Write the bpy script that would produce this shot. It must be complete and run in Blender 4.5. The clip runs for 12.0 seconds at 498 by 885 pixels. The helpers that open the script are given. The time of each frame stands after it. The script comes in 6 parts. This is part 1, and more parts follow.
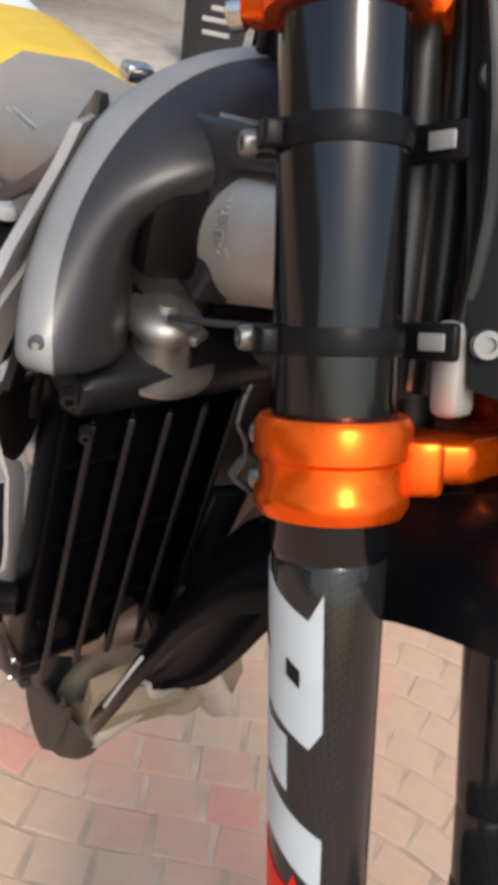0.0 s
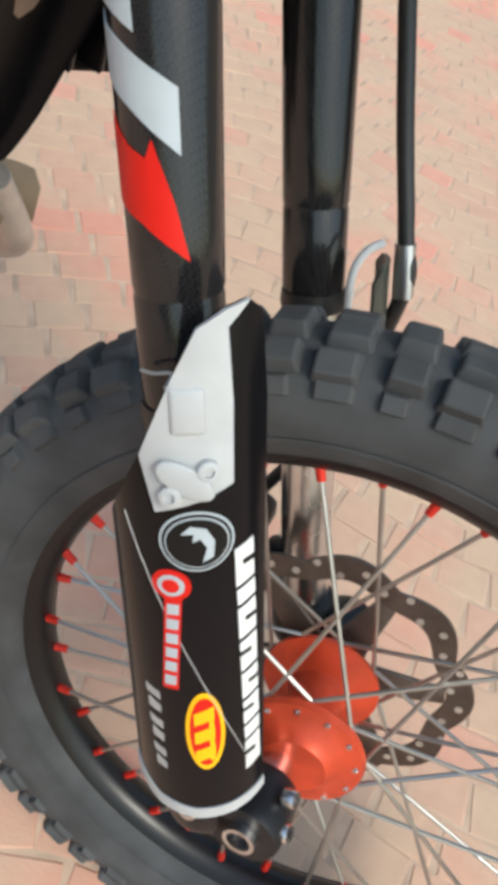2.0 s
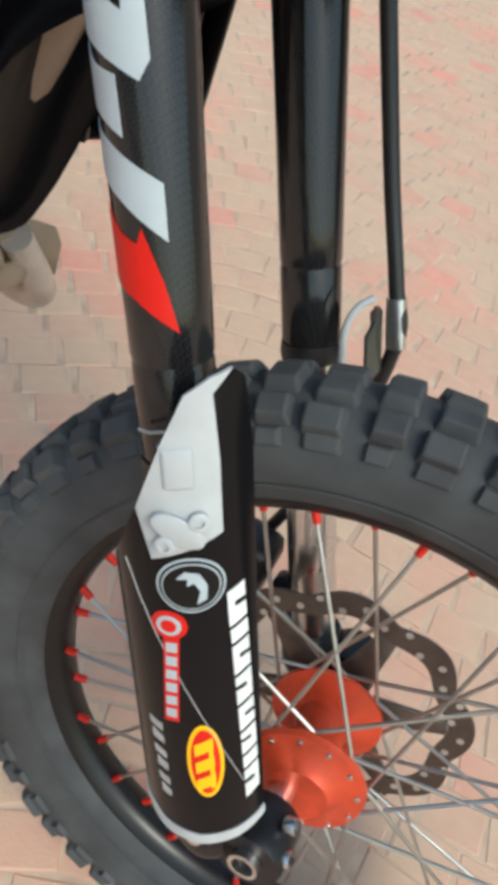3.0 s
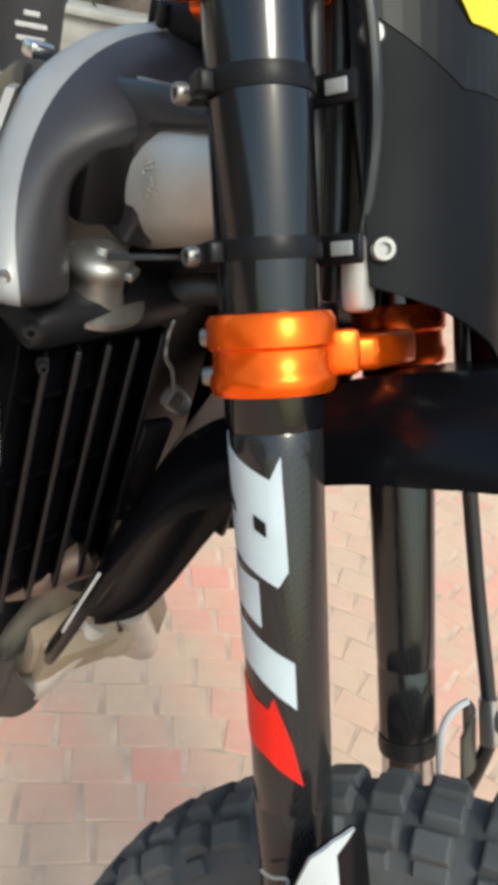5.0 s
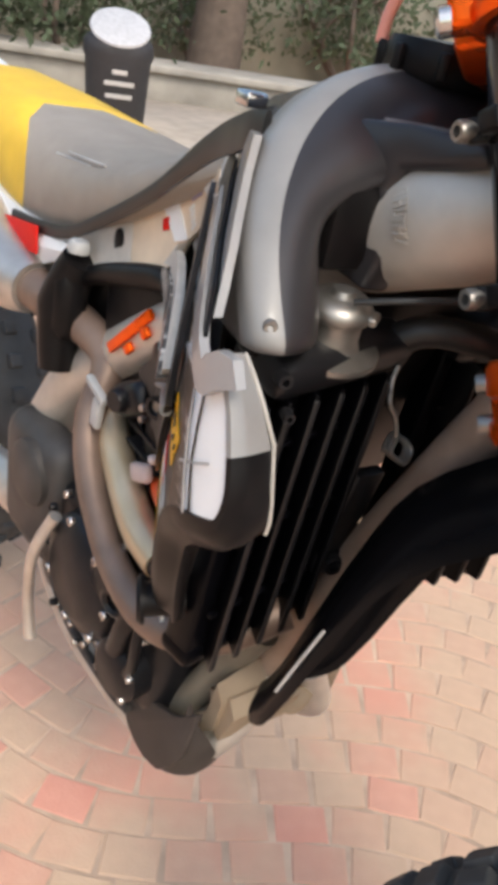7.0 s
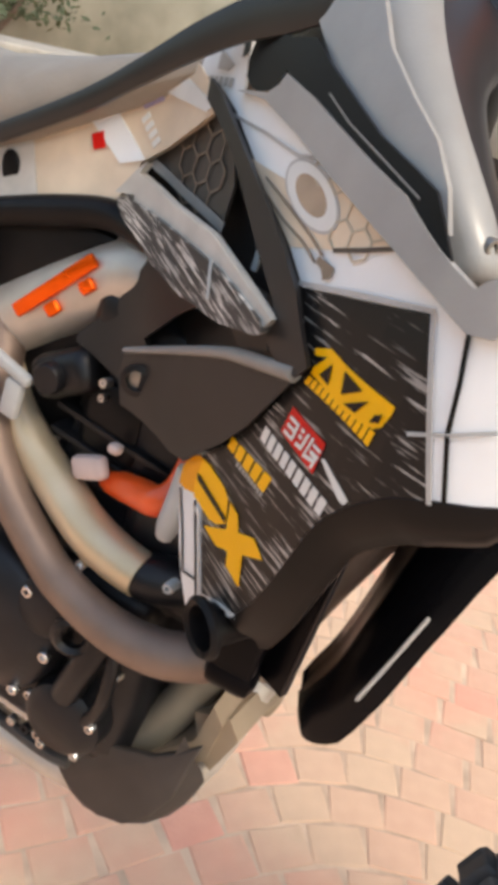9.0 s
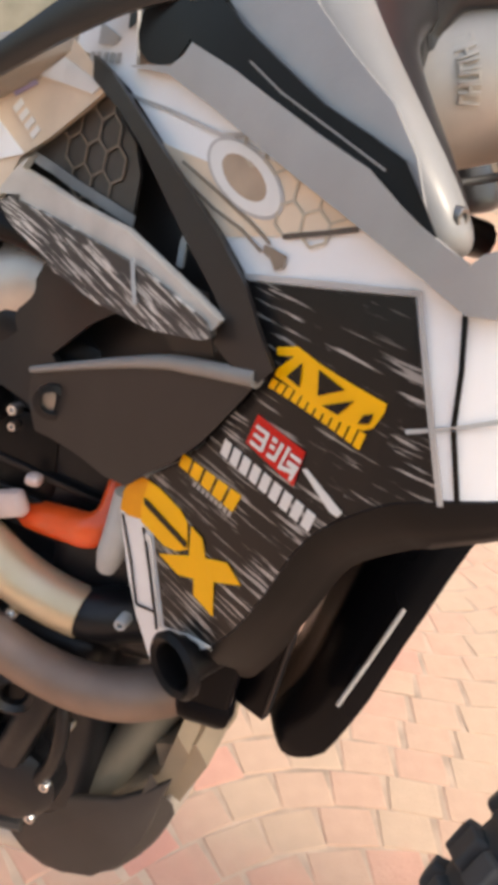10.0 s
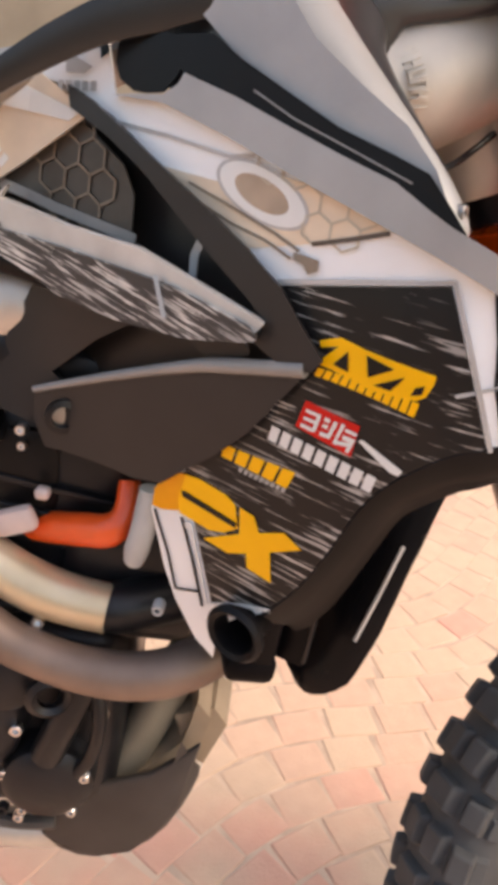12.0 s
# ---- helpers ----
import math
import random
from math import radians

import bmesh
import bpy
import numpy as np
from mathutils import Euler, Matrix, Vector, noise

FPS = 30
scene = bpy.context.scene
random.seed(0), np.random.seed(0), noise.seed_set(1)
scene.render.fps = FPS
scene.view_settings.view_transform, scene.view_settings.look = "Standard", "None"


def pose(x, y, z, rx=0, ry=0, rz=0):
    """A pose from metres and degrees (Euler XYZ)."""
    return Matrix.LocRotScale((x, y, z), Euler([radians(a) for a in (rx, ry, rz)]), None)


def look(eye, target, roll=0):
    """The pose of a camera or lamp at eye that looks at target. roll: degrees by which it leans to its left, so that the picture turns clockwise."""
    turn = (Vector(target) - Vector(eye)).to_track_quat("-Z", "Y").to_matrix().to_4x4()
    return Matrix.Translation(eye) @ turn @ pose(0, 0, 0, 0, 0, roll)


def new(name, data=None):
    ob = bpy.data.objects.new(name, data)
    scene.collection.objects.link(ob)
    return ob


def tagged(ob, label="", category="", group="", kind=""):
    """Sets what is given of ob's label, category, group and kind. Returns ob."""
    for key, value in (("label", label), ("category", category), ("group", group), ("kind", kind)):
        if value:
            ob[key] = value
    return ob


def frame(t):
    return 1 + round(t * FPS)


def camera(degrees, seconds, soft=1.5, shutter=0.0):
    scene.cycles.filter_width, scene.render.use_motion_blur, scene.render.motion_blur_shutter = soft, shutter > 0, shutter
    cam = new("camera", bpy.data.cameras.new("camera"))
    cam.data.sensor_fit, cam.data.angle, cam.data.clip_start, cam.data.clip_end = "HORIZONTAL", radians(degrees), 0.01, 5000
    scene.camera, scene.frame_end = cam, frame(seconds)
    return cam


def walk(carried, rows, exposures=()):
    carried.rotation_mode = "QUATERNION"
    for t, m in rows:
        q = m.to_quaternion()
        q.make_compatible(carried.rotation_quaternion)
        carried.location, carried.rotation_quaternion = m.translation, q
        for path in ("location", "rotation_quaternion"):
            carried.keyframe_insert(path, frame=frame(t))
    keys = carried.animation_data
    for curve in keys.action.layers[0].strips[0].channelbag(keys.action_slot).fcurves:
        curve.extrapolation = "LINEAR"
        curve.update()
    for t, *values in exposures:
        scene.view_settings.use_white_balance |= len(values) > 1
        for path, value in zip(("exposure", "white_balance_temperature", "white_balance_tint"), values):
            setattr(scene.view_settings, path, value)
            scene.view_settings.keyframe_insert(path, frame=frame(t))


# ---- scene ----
cam = camera(34.6, 12.0, 6.0)
PATH = [
    (0, (-0.0223, -0.2256, 1.1391), (-1.4007, 0.6734, 0.0026), 12.91),
    (0.5, (0.0112, -0.275, 1.1136), (-1.1572, 0.8366, -0.0693), 15.11),
    (1, (0.0331, -0.3264, 1.0546), (-0.9067, 0.9006, -0.2147), 19.14),
    (1.5, (0.0512, -0.3002, 0.9789), (-0.6817, 0.9242, -0.4223), 22.90),
    (2, (0.0746, -0.2907, 0.9605), (-0.544, 0.8841, -0.5352), 25.05),
    (2.5, (0.0883, -0.284, 0.9781), (-0.525, 0.849, -0.5517), 24.41),
    (3, (0.092, -0.2867, 1.005), (-0.6235, 0.8456, -0.4803), 21.23),
    (5, (0.0325, -0.3191, 1.1229), (-1.1608, 0.8920, 0.0695), 13.74),
    (5.5, (0.0292, -0.3514, 1.1475), (-1.2234, 0.8687, 0.1768), 11.88),
    (6, (0.0201, -0.3858, 1.1603), (-1.2858, 0.8242, 0.2490), 10.48),
    (6.5, (-0.0078, -0.4147, 1.1332), (-1.3587, 0.7345, 0.2087), 9.54),
    (7, (-0.0507, -0.3929, 1.0966), (-1.3956, 0.7003, 0.0984), 9.80),
    (7.2, (-0.0721, -0.3748, 1.0832), (-1.4072, 0.7139, 0.0672), 10.16),
    (8.8, (-0.2769, -0.4649, 0.9934), (-1.1104, 1.0935, 0.0571), 16.12),
    (9, (-0.2929, -0.4786, 0.9944), (-1.0251, 1.1424, 0.0798), 15.53),
    (9.5, (-0.3245, -0.4880, 0.9899), (-0.8703, 1.2222, 0.1082), 13.82),
    (10, (-0.3483, -0.4584, 0.9802), (-0.7754, 1.2838, 0.0956), 12.22),
    (10.5, (-0.3754, -0.4249, 0.9808), (-0.7307, 1.3101, 0.0515), 11.06),
    (11, (-0.3880, -0.4144, 0.9790), (-0.6485, 1.3214, 0.0204), 10.19),
    (11.5, (-0.4082, -0.4663, 0.9881), (-0.4917, 1.3022, 0.0577), 8.88),
    (12, (-0.4428, -0.5172, 0.9921), (-0.4537, 1.2750, 0.1044), 8.95),
]
walk(cam, [(t, look(eye, target, roll)) for t, eye, target, roll in PATH],
     [(0, 0.42, 6300, 10), (0.5, 0.76, 6300, 10), (1.0, 0.68, 6250, 10), (2.0, 0.46, 6050, 3), (3.0, 0.36, 5900, 0), (5.0, 0.74, 6050, 0), (6.0, 0.65, 6200, 6), (7.2, 0.64, 6500, 10), (9.0, 0.82, 6800, 10), (10.5, 0.92, 7000, 14), (12, 0.97, 7300, 18)])

# ---- world, sun and exposure ----
world = bpy.data.worlds.new("sky")
scene.world = world
world.use_nodes = True
wn = world.node_tree
sky = wn.nodes.new("ShaderNodeTexSky")
sky.sky_type = "NISHITA"
sky.sun_disc = False
sky.sun_elevation = radians(50)
sky.sun_rotation = radians(102)
sky.air_density = 1.6
sky.dust_density = 3.0
wn.links.new(sky.outputs[0], wn.nodes["Background"].inputs[0])
wn.nodes["Background"].inputs[1].default_value = 0.15
sun = new("sun", bpy.data.lights.new("sun", "SUN"))
sun.data.energy = 1.25
sun.data.angle = radians(16)
sun.data.color = (1.0, 0.92, 0.80)
sun.matrix_world = look((2.1, -0.45, 2.6), (0, 0, 0))
scene.view_settings.exposure = 0.55

# ---- materials ----


def mat(name, color, rough=0.5, metal=0.0, var=0.15, scale=40.0, bump=0.0, coat=0.0, spec=0.5, color2=None, bscale=None):
    """A surface with grain at two scales: colour and gloss vary, with a fine bump."""
    m = bpy.data.materials.new(name)
    m.use_nodes = True
    nt = m.node_tree
    p = nt.nodes["Principled BSDF"]
    tc = nt.nodes.new("ShaderNodeTexCoord")
    fine = nt.nodes.new("ShaderNodeTexNoise")
    fine.inputs["Scale"].default_value = scale
    fine.inputs["Detail"].default_value = 6
    broad = nt.nodes.new("ShaderNodeTexNoise")
    broad.inputs["Scale"].default_value = scale / 7
    broad.inputs["Detail"].default_value = 3
    nt.links.new(tc.outputs["Object"], fine.inputs["Vector"])
    nt.links.new(tc.outputs["Object"], broad.inputs["Vector"])
    both = nt.nodes.new("ShaderNodeMath")
    both.operation = "MULTIPLY_ADD"
    both.inputs[1].default_value = 0.5
    nt.links.new(fine.outputs["Fac"], both.inputs[0])
    half = nt.nodes.new("ShaderNodeMath")
    half.operation = "MULTIPLY"
    half.inputs[1].default_value = 0.5
    nt.links.new(broad.outputs["Fac"], half.inputs[0])
    nt.links.new(half.outputs[0], both.inputs[2])
    ramp = nt.nodes.new("ShaderNodeValToRGB")
    c2 = color2 or tuple(min(1, c * (1 + var * 1.6)) for c in color)
    c1 = tuple(c * (1 - var) for c in color)
    ramp.color_ramp.elements[0].position = 0.32
    ramp.color_ramp.elements[1].position = 0.68
    ramp.color_ramp.elements[0].color = (*c1, 1)
    ramp.color_ramp.elements[1].color = (*c2, 1)
    nt.links.new(both.outputs[0], ramp.inputs[0])
    nt.links.new(ramp.outputs[0], p.inputs["Base Color"])
    gloss = nt.nodes.new("ShaderNodeMapRange")
    gloss.inputs["From Min"].default_value = 0.3
    gloss.inputs["From Max"].default_value = 0.7
    gloss.inputs["To Min"].default_value = max(0.03, rough * 0.8)
    gloss.inputs["To Max"].default_value = min(1, rough * 1.25)
    nt.links.new(broad.outputs["Fac"], gloss.inputs["Value"])
    nt.links.new(gloss.outputs[0], p.inputs["Roughness"])
    p.inputs["Metallic"].default_value = metal
    p.inputs["Specular IOR Level"].default_value = spec
    p.inputs["Coat Weight"].default_value = coat
    p.inputs["Coat Roughness"].default_value = 0.12
    if bump:
        grain = fine
        if bscale:
            grain = nt.nodes.new("ShaderNodeTexNoise")
            grain.inputs["Scale"].default_value = bscale
            grain.inputs["Detail"].default_value = 4
            nt.links.new(tc.outputs["Object"], grain.inputs["Vector"])
        b = nt.nodes.new("ShaderNodeBump")
        b.inputs["Strength"].default_value = bump
        b.inputs["Distance"].default_value = 0.002
        nt.links.new(grain.outputs["Fac"], b.inputs["Height"])
        nt.links.new(b.outputs[0], p.inputs["Normal"])
    return m


def carbon_mat(name):
    """Dark woven fibre under clear lacquer."""
    m = mat(name, (0.022, 0.022, 0.024), rough=0.16, spec=0.5)
    nt = m.node_tree
    p = nt.nodes["Principled BSDF"]
    tc = nt.nodes.new("ShaderNodeTexCoord")
    mp = nt.nodes.new("ShaderNodeMapping")
    mp.inputs["Rotation"].default_value = (0.6, 0.6, 0.8)
    ch = nt.nodes.new("ShaderNodeTexChecker")
    ch.inputs["Scale"].default_value = 520
    ch.inputs["Color1"].default_value = (0.011, 0.011, 0.012, 1)
    ch.inputs["Color2"].default_value = (0.017, 0.0165, 0.017, 1)
    nt.links.new(tc.outputs["Object"], mp.inputs[0])
    nt.links.new(mp.outputs[0], ch.inputs[0])
    nt.links.new(ch.outputs[0], p.inputs["Base Color"])
    return m


def streak_mat(name, dark, light, turn, scale=26.0, cut=0.56):
    """Printed film: thin broken light streaks on a dark ground, running along the film."""
    m = mat(name, dark, rough=0.36, spec=0.25)
    nt = m.node_tree
    p = nt.nodes["Principled BSDF"]
    tc = nt.nodes.new("ShaderNodeTexCoord")
    mp = nt.nodes.new("ShaderNodeMapping")
    mp.vector_type = "TEXTURE"
    mp.inputs["Rotation"].default_value = (0, radians(turn), 0)
    mp.inputs["Scale"].default_value = (2.4, 5.0, 0.15)
    no = nt.nodes.new("ShaderNodeTexNoise")
    no.inputs["Scale"].default_value = scale * 4
    no.inputs["Detail"].default_value = 3.2
    no.inputs["Roughness"].default_value = 0.55
    no.inputs["Distortion"].default_value = 0.15
    sep = nt.nodes.new("ShaderNodeSeparateXYZ")
    nt.links.new(tc.outputs["Object"], sep.inputs[0])
    band = nt.nodes.new("ShaderNodeMapRange")       # the print is denser towards the tail
    band.inputs["From Min"].default_value = 0.74
    band.inputs["From Max"].default_value = 0.90
    band.inputs["To Min"].default_value = 0.035
    band.inputs["To Max"].default_value = -0.030
    nt.links.new(sep.outputs["Z"], band.inputs["Value"])
    summed = nt.nodes.new("ShaderNodeMath")
    summed.operation = "ADD"
    nt.links.new(no.outputs["Fac"], summed.inputs[0])
    nt.links.new(band.outputs[0], summed.inputs[1])
    worn = nt.nodes.new("ShaderNodeTexNoise")
    worn.inputs["Scale"].default_value = 28.0
    nt.links.new(tc.outputs["Object"], worn.inputs["Vector"])
    tone = nt.nodes.new("ShaderNodeMix")
    tone.data_type = "RGBA"
    tone.inputs["A"].default_value = (*(c * 0.45 for c in light), 1)
    tone.inputs["B"].default_value = (*light, 1)
    spread = nt.nodes.new("ShaderNodeMapRange")
    spread.inputs["From Min"].default_value = 0.35
    spread.inputs["From Max"].default_value = 0.62
    nt.links.new(worn.outputs["Fac"], spread.inputs["Value"])
    nt.links.new(spread.outputs[0], tone.inputs["Factor"])
    mask = nt.nodes.new("ShaderNodeMapRange")
    mask.inputs["From Min"].default_value = cut
    mask.inputs["From Max"].default_value = cut + 0.07
    nt.links.new(summed.outputs[0], mask.inputs["Value"])
    inked = nt.nodes.new("ShaderNodeMix")
    inked.data_type = "RGBA"
    inked.inputs["A"].default_value = (*dark, 1)
    nt.links.new(mask.outputs[0], inked.inputs["Factor"])
    nt.links.new(tone.outputs["Result"], inked.inputs["B"])
    nt.links.new(tc.outputs["Object"], mp.inputs[0])
    nt.links.new(mp.outputs[0], no.inputs["Vector"])
    nt.links.new(inked.outputs["Result"], p.inputs["Base Color"])
    return m


BLACK_GLOSS = mat("black_anodised", (0.004, 0.004, 0.005), rough=0.13, var=0.1, spec=0.55)
CARBON = carbon_mat("carbon_wrap")
ORANGE = mat("orange_anodised", (0.86, 0.105, 0.001), rough=0.26, metal=0.72, var=0.12, scale=90, bump=0.04)
BLACK_PLASTIC = mat("black_plastic", (0.0065, 0.006, 0.0065), rough=0.34, var=0.2, scale=60, spec=0.16)
GUARD_BLACK = mat("black_guard_plastic", (0.004, 0.004, 0.005), rough=0.22, var=0.2, scale=30, spec=0.22)
FENDER_BLACK = mat("glossy_black_plastic", (0.004, 0.004, 0.005), rough=0.24, var=0.2, scale=20, spec=0.16)
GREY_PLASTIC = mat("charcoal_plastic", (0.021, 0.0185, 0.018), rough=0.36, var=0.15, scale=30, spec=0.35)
# Base grey lifted: the strips' sky reflection is put into the colour.
RIDGE_SHEEN = mat("grey_sheen_plastic", (0.285, 0.278, 0.275), rough=0.26, var=0.16, scale=25, bump=0.06, bscale=500, coat=0.4)
EDGE_HIGHLIGHT = mat("pale_edge_highlight", (0.34, 0.315, 0.285), rough=0.3, var=0.14, scale=25, bump=0.05, bscale=500)
# Serves grey parts and the sky sheen painted on the tank's side band.
SLATE_AND_SHEEN = mat("slate_and_sheen_plastic", (0.22, 0.215, 0.21), rough=0.34, var=0.16, scale=25, bump=0.06, bscale=500, coat=0.2)
TANK_PLASTIC = mat("dark_tank_plastic", (0.026, 0.024, 0.026), rough=0.28, var=0.18, scale=14, spec=0.5)
PALE_GREY = mat("pale_grey_plastic", (0.50, 0.47, 0.43), rough=0.40, var=0.25, scale=30)
CASE_GREY = mat("dusty_case_metal", (0.06, 0.056, 0.054), rough=0.5, metal=0.4, var=0.35, scale=30, bump=0.3)
WHITE = mat("white_plastic", (0.80, 0.81, 0.82), rough=0.34, var=0.05, scale=30, bump=0.04)
FROST = mat("frosted_white_plastic", (0.42, 0.43, 0.43), rough=0.5, var=0.14, scale=35, bump=0.1)
DECAL_WHITE = mat("white_decal", (0.42, 0.465, 0.49), rough=0.35, var=0.06, scale=50, spec=0.3)
DECAL_RED = mat("red_decal", (0.62, 0.012, 0.006), rough=0.4, var=0.05, spec=0.25)
DECAL_BLACK = mat("black_decal", (0.005, 0.005, 0.005), rough=0.32, spec=0.25)
DECAL_YELLOW = mat("yellow_decal", (0.95, 0.49, 0.004), rough=0.38, var=0.05, spec=0.25)
DECAL_BRIGHT = mat("bright_white_print", (0.72, 0.72, 0.70), rough=0.36, var=0.05, spec=0.3)
PLATE_BLACK = mat("matt_black_plate", (0.004, 0.004, 0.005), rough=0.5, var=0.2, spec=0.12)
DECAL_GREY = mat("grey_decal", (0.42, 0.41, 0.40), rough=0.4, var=0.2)
DECAL_YELLOW_DARK = mat("dark_yellow_decal", (0.80, 0.33, 0.004), rough=0.38, var=0.08, spec=0.25)
DECAL_DARK = mat("dark_brown_print", (0.07, 0.055, 0.045), rough=0.4, var=0.2)
DECAL_BROWN = mat("brown_print", (0.20, 0.155, 0.115), rough=0.4, var=0.2)
DECAL_VIOLET = mat("faded_violet_print", (0.36, 0.31, 0.46), rough=0.4, var=0.2)
TAN_DARK = mat("brown_tan_film", (0.36, 0.275, 0.20), rough=0.35, var=0.3, scale=30)
TAN = mat("tan_film", (0.60, 0.49, 0.37), rough=0.35, var=0.25, scale=22)
HEX_LINE = mat("pale_tan_print", (0.46, 0.40, 0.31), rough=0.35)
STREAK = streak_mat("streaked_film", (0.011, 0.010, 0.010), (0.50, 0.47, 0.44), 2, scale=19.0, cut=0.575)
STREAK_GREY = streak_mat("worn_streaked_film", (0.060, 0.055, 0.052), (0.66, 0.63, 0.59), 13, cut=0.505)
ALU = mat("cast_aluminium", (0.55, 0.52, 0.48), rough=0.4, metal=0.85, var=0.18, scale=45, bump=0.25)
ALU_PALE = mat("bead_blasted_aluminium", (0.55, 0.51, 0.455), rough=0.48, metal=0.6, var=0.14, scale=35, bump=0.15)
STEEL = mat("plated_steel", (0.62, 0.61, 0.60), rough=0.24, metal=1.0, var=0.1, scale=60)
DARK_METAL = mat("dark_cast_metal", (0.012, 0.012, 0.014), rough=0.36, metal=0.3, var=0.3, scale=50, bump=0.3, spec=0.4)
TITAN = mat("heat_tinted_pipe", (0.60, 0.45, 0.25), rough=0.36, metal=0.5, var=0.12, scale=18, color2=(0.74, 0.63, 0.46))
BROWN_PIPE = mat("scorched_pipe", (0.20, 0.142, 0.112), rough=0.46, metal=0.45, var=0.3, scale=22)
CASE_DARK = mat("dark_grey_metal", (0.011, 0.011, 0.013), rough=0.36, metal=0.3, var=0.25, scale=40, bump=0.1)
SKID = mat("dusty_charcoal_plastic", (0.040, 0.034, 0.031), rough=0.55, var=0.3, scale=18, bump=0.15, spec=0.3)
OLIVE = mat("olive_grey_painted_metal", (0.15, 0.135, 0.105), rough=0.5, metal=0.2, var=0.25, scale=25, bump=0.15)
RUBBER = mat("tyre_rubber", (0.054, 0.056, 0.058), rough=0.66, var=0.4, scale=24, bump=0.35, spec=0.32)
HOSE_RUBBER = mat("hose_rubber", (0.015, 0.015, 0.015), rough=0.4)
RIM_BLACK = mat("black_rim", (0.008, 0.008, 0.009), rough=0.33, metal=0.3, var=0.2)
RED_HUB = mat("red_anodised", (0.60, 0.070, 0.026), rough=0.38, metal=0.4, var=0.3, scale=30, bump=0.15)
NIPPLE = mat("red_nipple", (0.65, 0.03, 0.015), rough=0.35, metal=0.4)
SPOKE = mat("steel_spoke", (0.42, 0.40, 0.37), rough=0.35, metal=0.9)
DISC = mat("bronzed_steel", (0.13, 0.105, 0.09), rough=0.42, metal=0.8, var=0.2, scale=60)
SEAT_GREY = mat("taupe_vinyl", (0.285, 0.25, 0.215), rough=0.55, var=0.12, scale=30, bump=0.25, bscale=500)
# Tan tint holds the paving's reflection in the frame tube.
STRUT = mat("paving_tinted_metal", (0.29, 0.215, 0.165), rough=0.5, metal=0.2, var=0.25, scale=30)
PINK_PALE = mat("pale_pinkish_plastic", (0.58, 0.46, 0.43), rough=0.5, var=0.1)
HEX_FIELD = mat("dark_printed_film", (0.060, 0.052, 0.046), rough=0.4, var=0.3, scale=40)
DUST = mat("dusty_tan_plastic", (0.23, 0.175, 0.12), rough=0.7, var=0.3, scale=18, bump=0.2)
FACADE = mat("ochre_render", (0.30, 0.25, 0.19), rough=0.9, var=0.2, scale=1.5, bump=0.3)
SEAT_YELLOW = mat("yellow_vinyl", (0.72, 0.46, 0.04), rough=0.5, var=0.1, scale=30, bump=0.2, bscale=500)
PLATE_YELLOW = mat("yellow_plastic", (0.85, 0.62, 0.01), rough=0.38, var=0.05)
ORANGE_HOSE = mat("orange_silicone", (0.85, 0.10, 0.015), rough=0.35, var=0.1, coat=0.3)
PINK_HOSE = mat("pink_breather_hose", (0.75, 0.30, 0.22), rough=0.35, var=0.1)
RADIATOR = mat("radiator_black", (0.002, 0.002, 0.003), rough=0.35, var=0.2, spec=0.08)
LEVER = mat("grey_rubber", (0.40, 0.39, 0.34), rough=0.6)
SMOKE = mat("smoky_plastic", (0.045, 0.05, 0.04), rough=0.35, var=0.3)
CHROME_DARK = mat("dull_plated_metal", (0.23, 0.22, 0.205), rough=0.36, metal=0.85, var=0.3, scale=40)
BIN_GREY = mat("bin_plastic", (0.028, 0.028, 0.032), rough=0.6, var=0.15)
BIN_WHITE = mat("bin_lid", (0.45, 0.45, 0.47), rough=0.5)
BARK = mat("bark", (0.10, 0.075, 0.06), rough=0.9, var=0.35, scale=9, bump=0.6)
LEAF = mat("leaf", (0.07, 0.09, 0.055), rough=0.7, var=0.3, scale=6, spec=0.2)
STONE = mat("weathered_stone", (0.30, 0.28, 0.25), rough=0.85, var=0.25, scale=5, bump=0.5)
CONCRETE = mat("worn_concrete", (0.40, 0.345, 0.29), rough=0.9, var=0.2, scale=8, bump=0.4)
PLASTER = mat("mossy_plaster", (0.26, 0.26, 0.21), rough=0.9, var=0.35, scale=2.2, bump=0.4, color2=(0.34, 0.33, 0.28))
GRIT = mat("joint_grit", (0.46, 0.33, 0.238), rough=0.95, var=0.3, scale=20, bump=0.5)


